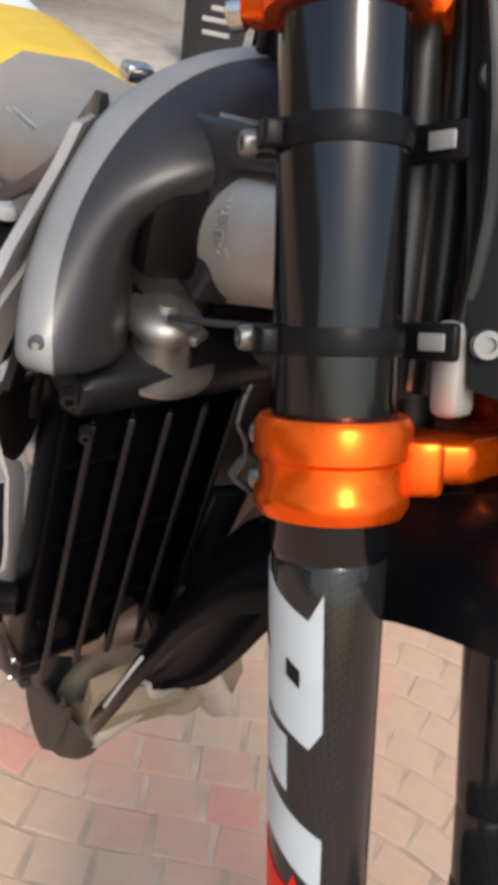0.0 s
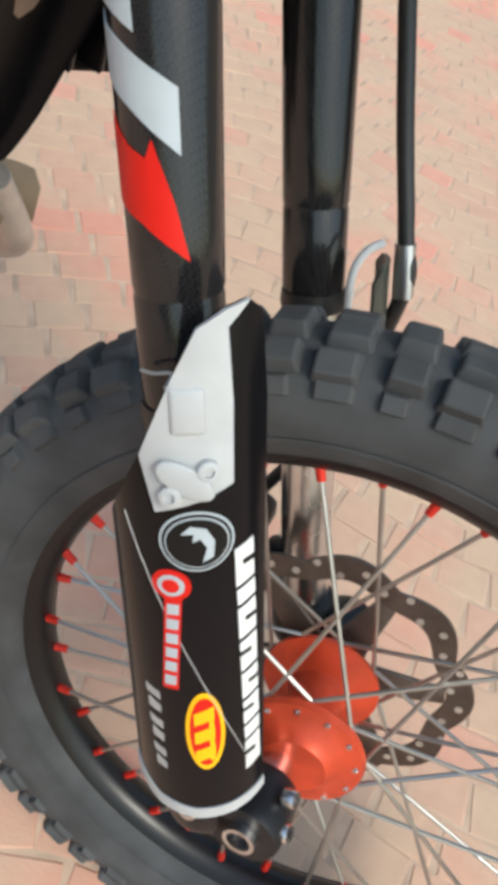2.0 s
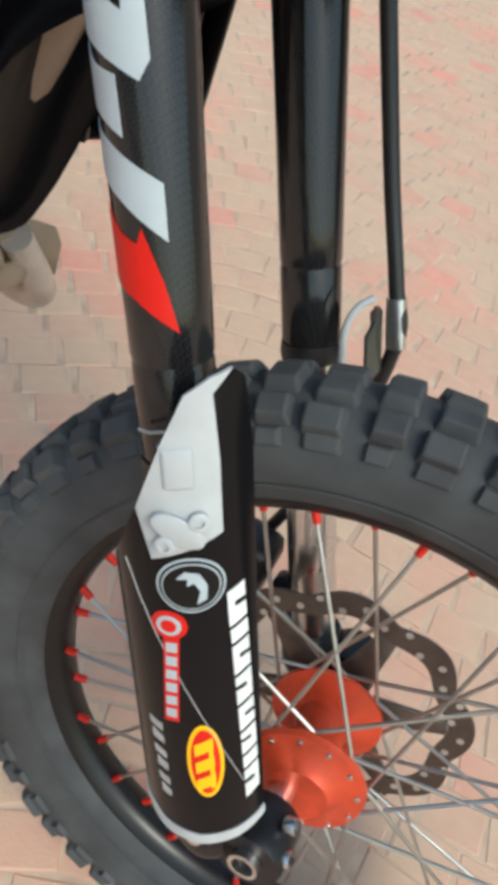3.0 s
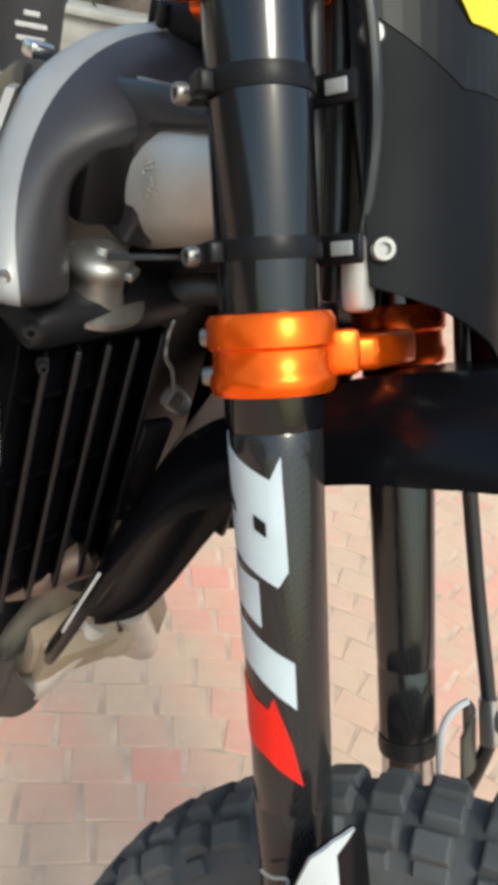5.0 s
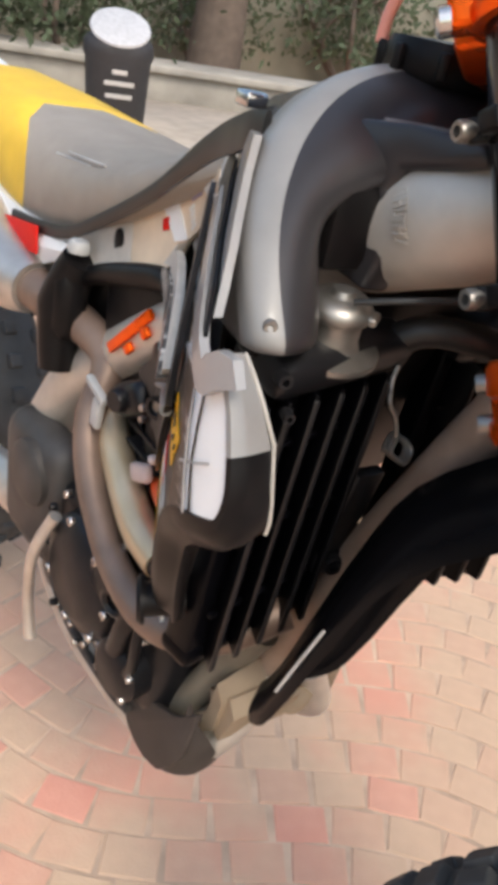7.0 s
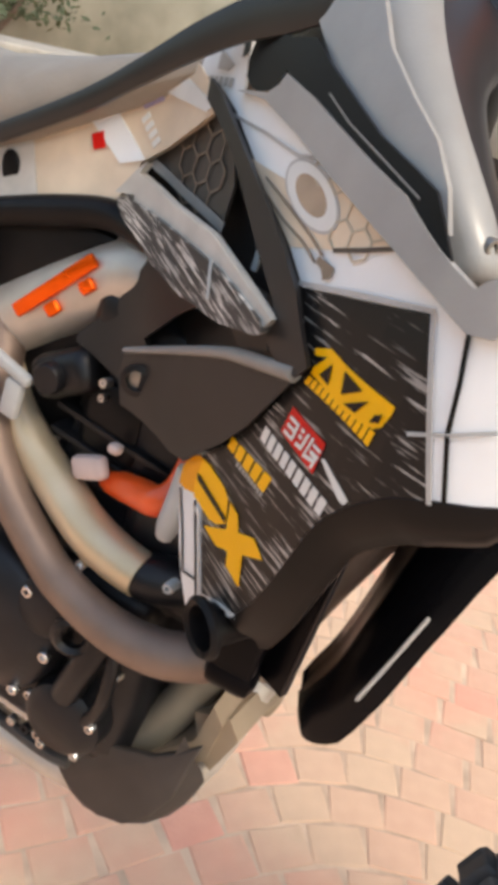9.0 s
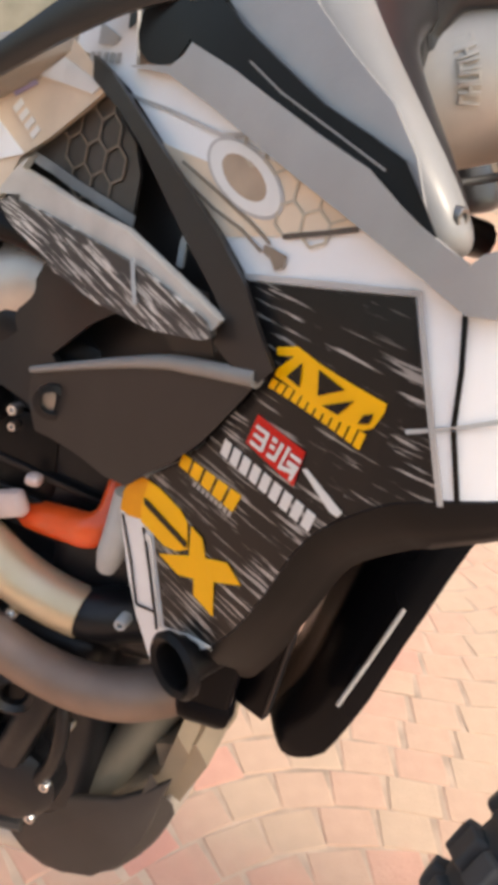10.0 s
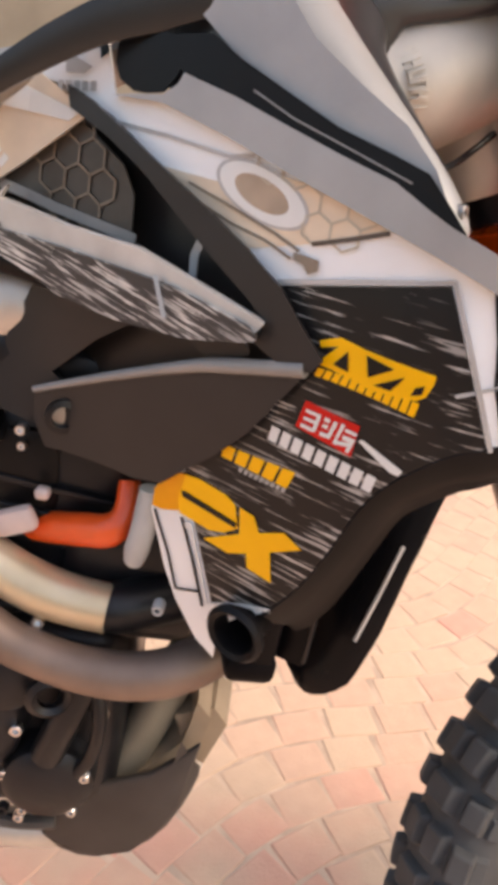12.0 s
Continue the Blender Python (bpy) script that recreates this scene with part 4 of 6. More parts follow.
bpart("tan_stroke", line_film([(-0.4962, 0.9166), (-0.4688, 0.9088), (-0.4476, 0.9022), (-0.4357, 0.8972)], 0.0014, 0.0012), DECAL_BROWN, shroud, smooth=0)
bpart("tan_stroke", line_film([(-0.4919, 0.9092), (-0.4708, 0.9021), (-0.4526, 0.8983), (-0.4391, 0.8930)], 0.0014, 0.0012), DECAL_BROWN, shroud, smooth=0)
bpart("tan_knob", film([(-0.4383, 0.8963), (-0.4328, 0.8961), (-0.4260, 0.8953), (-0.4260, 0.8907), (-0.4300, 0.8880), (-0.4334, 0.8918), (-0.4383, 0.8932)], 0.0012), DECAL_BROWN, shroud, smooth=0)


def honeycomb(x0, z0, rows, r, w, lift):
    """Outlines of six-sided cells on the flank, row by row; each row is a first and last column."""
    cells = []
    for row, (lo, hi) in enumerate(rows):
        for col in range(lo, hi):
            h = disc_poly(x0 + (col + 0.5 * (row % 2)) * r * 1.732, z0 + row * r * 1.5, r, r, 6, 30)
            cells += [line_film([h[k], h[(k + 1) % 6]], w, lift) for k in range(6)]
    return join(*cells)


tagged(bpart("honeycomb", honeycomb(-0.4297, 0.9090, ((0, 2), (-1, 2), (-2, 0)), 0.0074, 0.0011, 0.0009), HEX_LINE, shroud, smooth=0), "pale honeycomb print", kind="stuff")

HEAD_A, HEAD_B = (-0.5837, 0.9516), (-0.5564, 0.9542)
bpart("dark_mark", film([(-0.5798, 0.9696), (-0.5614, 0.9635), (-0.5664, 0.9595), (-0.5784, 0.9587)], 0.0008), DECAL_GREY, shroud, smooth=0)
bpart("dark_mark", film([(-0.5586, 0.9774), (-0.5537, 0.9789), (-0.5513, 0.9719), (-0.5566, 0.9683)], 0.0008), DECAL_BLACK, shroud, smooth=0)
for k in range(5):
    bpart("grey_letter_bar", line_film([(HEAD_A[0] + (HEAD_B[0] - HEAD_A[0]) * q, HEAD_A[1] + (HEAD_B[1] - HEAD_A[1]) * q) for q in (0.2 * k + 0.02, 0.2 * k + 0.15)], 0.0050, 0.0008), DECAL_GREY, shroud, smooth=0)

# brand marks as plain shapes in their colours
def mark(name, poly, material, lift=0.0010, label=""):
    return bpart(name, film(poly, lift, 0.0005, 0.03), material, shroud, label, 0)


def letter_row(name, a, b, ha, hb, n, material, fill=0.72, lift=0.0010, arch=0.0):
    """A row of n blocks from a to b; ha and hb are the block's height as vectors at either end."""
    a, b, ha, hb = (Vector(v) for v in (a, b, ha, hb))
    for k in range(n):
        q0, q1 = k / n, (k + fill) / n
        p0, p1 = a.lerp(b, q0) + arch * math.sin(math.pi * q0) * ha, a.lerp(b, q1) + arch * math.sin(math.pi * q1) * ha
        h0, h1 = ha.lerp(hb, q0), ha.lerp(hb, q1)
        mark(name, [tuple(p0), tuple(p1), tuple(p1 + h1), tuple(p0 + h0)], material, lift)


mark("yellow_mark", [(-0.4195, 0.8601), (-0.4103, 0.8645), (-0.3981, 0.8623), (-0.3855, 0.8611), (-0.3681, 0.8599), (-0.3681, 0.8568), (-0.3691, 0.8534), (-0.3706, 0.8494), (-0.3741, 0.8466), (-0.3824, 0.8456), (-0.3935, 0.8450), (-0.4035, 0.8474), (-0.4123, 0.8485), (-0.4173, 0.8490), (-0.4168, 0.8522), (-0.4105, 0.8603), (-0.4184, 0.8572)], DECAL_YELLOW, label="yellow wing-shaped sponsor mark")
mark("black_notch", [(-0.4116, 0.8515), (-0.4062, 0.8593), (-0.4045, 0.8501)], DECAL_BLACK, 0.0018)
mark("black_notch", [(-0.3980, 0.8602), (-0.3856, 0.8577), (-0.3957, 0.8507)], DECAL_BLACK, 0.0018)
mark("black_notch", [(-0.3926, 0.8480), (-0.3806, 0.8556), (-0.3853, 0.8479)], DECAL_BLACK, 0.0018)
mark("black_notch", [(-0.3767, 0.8485), (-0.3755, 0.8523), (-0.3719, 0.8545), (-0.3723, 0.8505)], DECAL_BLACK, 0.0018)
letter_row("yellow_letter_bar", (-0.4178, 0.8474), (-0.3715, 0.8457), (-0.0014, -0.0042), (-0.0010, -0.0068), 12, DECAL_YELLOW, 0.78, arch=-0.25)
mark("red_block", [(-0.4207, 0.8297), (-0.3946, 0.8266), (-0.3959, 0.8102), (-0.4236, 0.8151)], DECAL_RED, label="red block with white strokes")
mark("white_stroke", [(-0.4198, 0.8259), (-0.4128, 0.8254), (-0.4131, 0.8239), (-0.4201, 0.8243)], DECAL_BRIGHT, 0.0018)
mark("white_stroke", [(-0.4202, 0.8219), (-0.4137, 0.8215), (-0.4140, 0.8199), (-0.4205, 0.8203)], DECAL_BRIGHT, 0.0018)
mark("white_stroke", [(-0.4212, 0.8179), (-0.4147, 0.8173), (-0.4149, 0.8156), (-0.4215, 0.8162)], DECAL_BRIGHT, 0.0018)
mark("white_stroke", [(-0.4142, 0.8255), (-0.4125, 0.8255), (-0.4139, 0.8161), (-0.4156, 0.8163)], DECAL_BRIGHT, 0.0018)
mark("white_stroke", [(-0.4106, 0.8252), (-0.4081, 0.8250), (-0.4083, 0.8231), (-0.4108, 0.8233)], DECAL_BRIGHT, 0.0018)
mark("white_stroke", [(-0.4110, 0.8217), (-0.4085, 0.8216), (-0.4088, 0.8197), (-0.4113, 0.8199)], DECAL_BRIGHT, 0.0018)
mark("white_stroke", [(-0.4062, 0.8249), (-0.4045, 0.8246), (-0.4069, 0.8154), (-0.4118, 0.8154), (-0.4116, 0.8173), (-0.4081, 0.8173)], DECAL_BRIGHT, 0.0018)
mark("white_stroke", [(-0.4027, 0.8251), (-0.4011, 0.8249), (-0.4035, 0.8159), (-0.3978, 0.8171), (-0.3979, 0.8150), (-0.4052, 0.8137)], DECAL_BRIGHT, 0.0018)
mark("white_stroke", [(-0.4006, 0.8233), (-0.3952, 0.8229), (-0.3954, 0.8213), (-0.4008, 0.8218)], DECAL_BRIGHT, 0.0018)
mark("white_stroke", [(-0.4012, 0.8198), (-0.3954, 0.8196), (-0.3974, 0.8120), (-0.3990, 0.8122), (-0.3976, 0.8172), (-0.4014, 0.8177)], DECAL_BRIGHT, 0.0018)
letter_row("white_letter_bar", (-0.4348, 0.8107), (-0.3812, 0.8045), (-0.0011, -0.0080), (-0.0014, -0.0085), 9, DECAL_BRIGHT, 0.74)
letter_row("yellow_letter_bar", (-0.4578, 0.7898), (-0.4180, 0.7909), (-0.0010, -0.0072), (-0.0029, -0.0106), 5, DECAL_YELLOW, 0.80)
letter_row("grey_letter_bar", (-0.4478, 0.7808), (-0.4215, 0.7800), (-0.0006, -0.0027), (-0.0005, -0.0026), 9, DECAL_GREY, 0.6)
mark("white_slash", [(-0.3940, 0.8193), (-0.3922, 0.8206), (-0.3726, 0.8123), (-0.3740, 0.8094), (-0.3776, 0.8096)], DECAL_BRIGHT)
# the large yellow model mark at the tail
# The folded part of the mark has a darker yellow.
mark("yellow_sweep", [(-0.4965, 0.7318), (-0.4957, 0.7442), (-0.4903, 0.7546), (-0.4816, 0.7615), (-0.4722, 0.7627), (-0.4769, 0.7514), (-0.4783, 0.7374), (-0.4896, 0.7322)], DECAL_YELLOW_DARK, label="large yellow model mark")
mark("yellow_sweep", [(-0.4774, 0.7620), (-0.4698, 0.7632), (-0.4533, 0.7612), (-0.4471, 0.7575), (-0.4439, 0.7439), (-0.4514, 0.7370), (-0.4600, 0.7340), (-0.4789, 0.7359), (-0.4805, 0.7449)], DECAL_YELLOW, 0.0013)
mark("black_notch", [(-0.4790, 0.7511), (-0.4762, 0.7517), (-0.4447, 0.7472), (-0.4453, 0.7439), (-0.4779, 0.7478)], DECAL_BLACK, 0.0020)
mark("yellow_cross", [(-0.4445, 0.7574), (-0.4362, 0.7560), (-0.4321, 0.7475), (-0.4194, 0.7546), (-0.4095, 0.7493), (-0.4247, 0.7389), (-0.4214, 0.7196), (-0.4355, 0.7216), (-0.4371, 0.7307), (-0.4475, 0.7249), (-0.4627, 0.7265), (-0.4425, 0.7409)], DECAL_YELLOW, 0.0013)
bpart("tail_line", line_film([(-0.4712, 0.7321), (-0.4646, 0.7111), (-0.4554, 0.6808), (-0.4341, 0.6939), (-0.4188, 0.7002)], 0.0022, 0.0012), DECAL_BRIGHT, shroud, smooth=0)
bpart("tail_line", line_film([(-0.4771, 0.7329), (-0.4680, 0.7090), (-0.4579, 0.6763)], 0.0018, 0.0008), DECAL_BLACK, shroud, smooth=0)
bpart("tail_line", line_film([(-0.4761, 0.6791), (-0.4619, 0.6857)], 0.0014, 0.0008), DECAL_BLACK, shroud, smooth=0)
bpart("tail_line", line_film([(-0.4947, 0.7295), (-0.4837, 0.7039), (-0.4761, 0.6791)], 0.0016, 0.0008), DECAL_BLACK, shroud, smooth=0)
mark("tail_ring", [(-0.4720 + 0.0028 * math.cos(0.6 * k), 0.7297 + 0.0028 * math.sin(0.6 * k)) for k in range(10)], DECAL_BRIGHT, 0.0016)

# lower lip: a charcoal edge that turns in towards the radiator and ends in an open pipe mouth
# each row: x and z of the white edge, reach in the panel's plane, reach inward
LIP = ((-0.3132, 0.8810, -0.002, 0.030), (-0.3073, 0.8626, -0.002, 0.031), (-0.3095, 0.8461, 0.006, 0.032), (-0.3202, 0.8389, 0.018, 0.032), (-0.3444, 0.8293, 0.022, 0.030), (-0.3608, 0.8185, 0.022, 0.026), (-0.3818, 0.7920, 0.020, 0.022), (-0.3957, 0.7496, 0.020, 0.018), (-0.4058, 0.7224, 0.022, 0.016), (-0.4161, 0.7021, 0.024, 0.014), (-0.4205, 0.6937, 0.021, 0.012))
LIP_UPPER = ((-0.3462, 0.9202, 0.001, 0.016), (-0.3319, 0.9088, 0.001, 0.020), (-0.3214, 0.8958, 0.000, 0.024), (-0.3132, 0.8810, -0.002, 0.030))


def lip_shape(rows):
    fine = smooth_line([(x, 0, z) for x, z, _, _ in rows], 4)
    bm = bmesh.new()
    rings = []
    for k, p in enumerate(fine):
        q = k / (len(fine) - 1) * (len(rows) - 1)
        w = float(np.interp(q, range(len(rows)), [r[2] for r in rows]))
        d = float(np.interp(q, range(len(rows)), [r[3] for r in rows]))
        way = (fine[min(k + 1, len(fine) - 1)] - fine[max(k - 1, 0)]).normalized()
        out = Vector((-way.z, 0, way.x))
        y = flank(p.x, p.z)
        o = max(w, 0.004)
        ring = []
        for u, v in ((-0.002, -0.0012), (o * 0.35, -0.0006), (o * 0.75, 0.006), (max(w, 0.002) * 1.0, d * 0.36), (w, d * 0.75), (w - 0.003, d), (w - 0.006, d), (-0.004, 0.006)):
            c = p + out * u
            ring.append(bm.verts.new((c.x, y + v, c.z)))
        rings.append(ring)
    for a, b in zip(rings, rings[1:]):
        for j in range(len(a)):
            bm.faces.new((a[j], a[(j + 1) % len(a)], b[(j + 1) % len(a)], b[j]))
    bm.faces.new(rings[0])
    bm.faces.new(rings[-1])
    return bm


lip = bpart("shroud_lip", lip_shape(LIP), BLACK_PLASTIC, shroud, "black inward-turned lower edge", 50)
bpart("upper_lip", lip_shape(LIP_UPPER), SLATE_AND_SHEEN, shroud, "slate grey inward-turned front edge", 50)
# Thin pale bar drawn along the lip in place of its highlight.
bpart("lip_highlight", tube([(x + 0.9 * w - 0.002, flank(x, z) + d * 0.98, z - 0.3 * w) for x, z, w, d in LIP_UPPER + LIP[:4]], 0.0012, 8, 5), EDGE_HIGHLIGHT, lip, "pale line painted as the inner edge's highlight")
mouth_at = (-0.4351, -0.1969, 0.6796)
mouth_way = (-0.45, -0.83, -0.12)
bpart("mouth_rim", xf(lathe([(0.0135, 0), (0.0185, 0), (0.0190, 0.003), (0.0165, 0.006), (0.0135, 0.004), (0.0120, -0.03), (0.0, -0.032)], 28), turn_to(mouth_way, mouth_at)), BLACK_PLASTIC, lip, "open black pipe mouth")

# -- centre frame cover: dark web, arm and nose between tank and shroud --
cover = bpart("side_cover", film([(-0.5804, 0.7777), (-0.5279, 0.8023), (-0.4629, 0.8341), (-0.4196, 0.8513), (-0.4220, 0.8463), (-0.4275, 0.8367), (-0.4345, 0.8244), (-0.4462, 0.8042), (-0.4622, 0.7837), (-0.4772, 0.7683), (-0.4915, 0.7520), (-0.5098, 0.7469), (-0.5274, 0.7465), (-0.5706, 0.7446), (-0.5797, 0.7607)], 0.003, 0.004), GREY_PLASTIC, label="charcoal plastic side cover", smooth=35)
bpart("rib", tube([(-0.5806, flank(-0.5806, 0.7790) - 0.007, 0.7790), (-0.5271, flank(-0.5271, 0.8053) - 0.007, 0.8053), (-0.4837, flank(-0.4837, 0.8263) - 0.007, 0.8263), (-0.4626, flank(-0.4626, 0.8342) - 0.007, 0.8342), (-0.4240, flank(-0.4240, 0.8456) - 0.007, 0.8456)], [0.0022, 0.0028, 0.0036, 0.0042, 0.0040], 10, 5), SLATE_AND_SHEEN, cover, "pale grey rib")
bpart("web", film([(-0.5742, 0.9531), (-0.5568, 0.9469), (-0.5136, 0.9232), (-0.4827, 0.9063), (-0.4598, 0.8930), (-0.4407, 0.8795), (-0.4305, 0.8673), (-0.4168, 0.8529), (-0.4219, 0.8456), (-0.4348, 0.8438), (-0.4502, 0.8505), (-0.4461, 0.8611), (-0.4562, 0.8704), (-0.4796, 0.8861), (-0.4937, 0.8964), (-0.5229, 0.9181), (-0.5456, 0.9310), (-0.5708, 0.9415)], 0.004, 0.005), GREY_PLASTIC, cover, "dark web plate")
bpart("cover_bolt", xf(lathe([(0.0060, -0.002), (0.0105, -0.002), (0.0110, 0.003), (0.0070, 0.004)], 22, True), turn_to((0.4, -0.9, 0), (-0.5600, flank(-0.5600, 0.7680) - 0.008, 0.7680))), DARK_METAL, cover, "recessed dark bolt ring")
bpart("bolt_face", xf(lathe([(0, 0.001), (0.0062, 0.0), (0.0062, -0.006)], 18), turn_to((0.4, -0.9, 0), (-0.5600, flank(-0.5600, 0.7680) - 0.008, 0.7680))), CHROME_DARK, cover, "dull bolt face")
# Backing sheet added so the cavity behind the arm reads dark.
bpart("cavity_backing", film([(-0.8059, 0.8829), (-0.7218, 0.9151), (-0.6357, 0.9475), (-0.5599, 0.9482), (-0.5066, 0.9180), (-0.4312, 0.8577), (-0.4362, 0.8316), (-0.5285, 0.7873), (-0.6102, 0.7806), (-0.7162, 0.7921), (-0.7969, 0.8088)], -0.030, 0.004), GREY_PLASTIC, cover, "added charcoal backing that keeps the cavity dark")
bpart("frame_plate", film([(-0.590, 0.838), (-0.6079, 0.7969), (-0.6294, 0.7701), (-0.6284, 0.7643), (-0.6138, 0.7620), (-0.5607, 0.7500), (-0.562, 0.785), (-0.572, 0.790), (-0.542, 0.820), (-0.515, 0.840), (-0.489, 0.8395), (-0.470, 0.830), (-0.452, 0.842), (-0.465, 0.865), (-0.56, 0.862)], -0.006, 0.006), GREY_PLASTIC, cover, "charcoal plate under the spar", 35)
arm = bpart("trim_arm", film([(-0.6211, 0.8678), (-0.6084, 0.8736), (-0.6078, 0.8704), (-0.5500, 0.8690), (-0.4977, 0.8674), (-0.4540, 0.8600), (-0.4487, 0.8554), (-0.4528, 0.8523), (-0.4849, 0.8437), (-0.5287, 0.8402), (-0.5667, 0.8433), (-0.6065, 0.8563), (-0.6133, 0.8600)], 0.010, 0.008), STREAK_GREY, label="worn grey streaked trim arm", smooth=35)
bpart("arm_top", film([(-0.6265, 0.8699), (-0.6134, 0.8885), (-0.6065, 0.8947), (-0.6105, 0.8869), (-0.5636, 0.8811), (-0.5165, 0.8800), (-0.4671, 0.8680), (-0.4466, 0.8627), (-0.4503, 0.8571), (-0.4540, 0.8592), (-0.4981, 0.8667), (-0.5509, 0.8683), (-0.6089, 0.8698), (-0.6111, 0.8728)], 0.007, 0.008), PALE_GREY, arm, "pale grey upper face", 35)
bpart("arm_line", line_film([(-0.5059, 0.8706), (-0.5028, 0.8620), (-0.4984, 0.8510)], 0.0026, 0.0190), DECAL_WHITE, arm, smooth=0)
bpart("pale_tab", line_film([(-0.4866, 0.8884), (-0.4894, 0.8804), (-0.4890, 0.8686)], 0.0045, -0.012, 0.003), FROST, cover, "pale plastic tab")
bpart("dark_field", film([(-0.6121, 0.9041), (-0.5997, 0.9172), (-0.5836, 0.9328), (-0.5663, 0.9354), (-0.5368, 0.9168), (-0.5284, 0.9027), (-0.5276, 0.8833), (-0.5802, 0.8866), (-0.6207, 0.8934), (-0.6278, 0.8923)], -0.010, 0.004), HEX_FIELD, cover, "dark honeycomb field", 0)
bpart("field_edge", line_film([(-0.6183, 0.8929), (-0.5781, 0.8858), (-0.5241, 0.8804)], 0.0060, -0.004), SLATE_AND_SHEEN, cover, smooth=0)
tagged(bpart("honeycomb", honeycomb(-0.5747, 0.8883, ((0, 2), (-1, 2), (-1, 2), (-1, 1)), 0.0098, 0.0013, -0.0050), DECAL_BROWN, cover, smooth=0), "brown honeycomb print", kind="stuff")
panel = bpart("side_panel", film([(-0.8181, 0.8302), (-0.7829, 0.8522), (-0.7248, 0.8846), (-0.6866, 0.9103), (-0.6264, 0.9474), (-0.6047, 0.9609), (-0.5600, 0.9399), (-0.6031, 0.9058), (-0.6224, 0.8914), (-0.6325, 0.8638), (-0.6839, 0.8452), (-0.7333, 0.8295), (-0.7652, 0.8175), (-0.7458, 0.8067)], -0.004, 0.006), TAN, label="tan and grey side panel under the seat", smooth=35)
bpart("rear_field", film([(-0.8151, 0.8300), (-0.7822, 0.8507), (-0.7209, 0.8829), (-0.6976, 0.8413), (-0.7656, 0.8183), (-0.7455, 0.8080)], 0.0024, 0.0008), PALE_GREY, panel, "pale grey rear part", 0)
bpart("panel_stripe", film([(-0.6834, 0.9088), (-0.6624, 0.9197), (-0.6195, 0.8933), (-0.6395, 0.8853)], 0.0024, 0.0010), WHITE, panel, smooth=0)
bpart("panel_stripe", film([(-0.6204, 0.9362), (-0.6032, 0.9485), (-0.5663, 0.9393), (-0.5728, 0.9341)], 0.0024, 0.0010), DECAL_BRIGHT, panel, smooth=0)
bpart("panel_smear", film([(-0.6393, 0.9256), (-0.6253, 0.9348), (-0.6197, 0.9318), (-0.6341, 0.9225)], 0.0026, 0.0008), DECAL_VIOLET, panel, "faded violet print", 0)
SCRIPT_A, SCRIPT_B = (-0.6324, 0.9189), (-0.6114, 0.9036)
for k in range(4):
    bpart("pale_letter_bar", line_film([(SCRIPT_A[0] + (SCRIPT_B[0] - SCRIPT_A[0]) * q, SCRIPT_A[1] + (SCRIPT_B[1] - SCRIPT_A[1]) * q) for q in (0.25 * k, 0.25 * k + 0.16)], 0.0075, 0.0026), DECAL_BRIGHT, panel, smooth=0)
# Black plate gives the slot its darkness; no opening is cut.
bpart("slot_shade", xf(slab(disc_poly(0, 0, 0.008, 0.0135, 18, 12), 0.003, 0.001), turn_to((0.1, -0.99, 0), (-0.7302, flank(-0.7302, 0.8552) - 0.0015, 0.8552))), BLACK_PLASTIC, panel, "black oval plate in place of a dark slot")
bpart("panel_spot", film([(-0.6707, 0.8962), (-0.6615, 0.9011), (-0.6559, 0.8912), (-0.6645, 0.8872)], 0.0026, 0.0010), DECAL_RED, panel, smooth=0)
bpart("panel_edge", tube([(-0.7614, -0.1065, 0.8101), (-0.7306, -0.1036, 0.8233), (-0.6814, -0.1004, 0.8396), (-0.6387, -0.0991, 0.8518), (-0.6111, -0.1025, 0.8516), (-0.5756, -0.1169, 0.8479)], [0.010, 0.011, 0.012, 0.011, 0.010, 0.007], 12), BLACK_PLASTIC, panel, "dark lower edge")

# -- tank --
def loft(sections, closed=False):
    bm = bmesh.new()
    rings = [[bm.verts.new(p) for p in sec] for sec in sections]
    n = len(rings[0])
    for a, b in zip(rings, rings[1:]):
        for j in range(n if closed else n - 1):
            bm.faces.new((a[j], a[(j + 1) % n], b[(j + 1) % n], b[j]))
    if closed:
        bm.faces.new(rings[0])
        bm.faces.new(rings[-1])
    return bm


# Arch rows from the foot of the right lobe up to the middle: inner rim, outer rim, rear shoulder, tail.
ARCH = (((-0.376, -0.143, 0.900), (-0.353, -0.190, 0.906), (-0.372, -0.206, 0.902), (-0.44, -0.180, 0.895)),
        ((-0.378, -0.143, 0.914), (-0.355, -0.191, 0.921), (-0.374, -0.207, 0.918), (-0.44, -0.180, 0.905)),
        ((-0.387, -0.143, 0.942), (-0.372, -0.190, 0.941), (-0.392, -0.204, 0.932), (-0.47, -0.172, 0.925)),
        ((-0.402, -0.141, 0.968), (-0.401, -0.177, 0.970), (-0.424, -0.190, 0.957), (-0.50, -0.160, 0.945)),
        ((-0.404, -0.124, 0.982), (-0.428, -0.156, 0.998), (-0.455, -0.172, 0.982), (-0.53, -0.148, 0.970)),
        ((-0.396, -0.096, 0.996), (-0.452, -0.128, 1.026), (-0.480, -0.146, 1.008), (-0.56, -0.125, 0.995)),
        ((-0.394, -0.060, 1.008), (-0.468, -0.088, 1.052), (-0.500, -0.098, 1.036), (-0.585, -0.090, 1.012)),
        ((-0.388, -0.028, 1.016), (-0.466, -0.045, 1.064), (-0.505, -0.048, 1.050), (-0.60, -0.045, 1.020)),
        ((-0.385, 0.0, 1.018), (-0.462, 0.0, 1.066), (-0.505, 0.0, 1.054), (-0.605, 0.0, 1.022)))


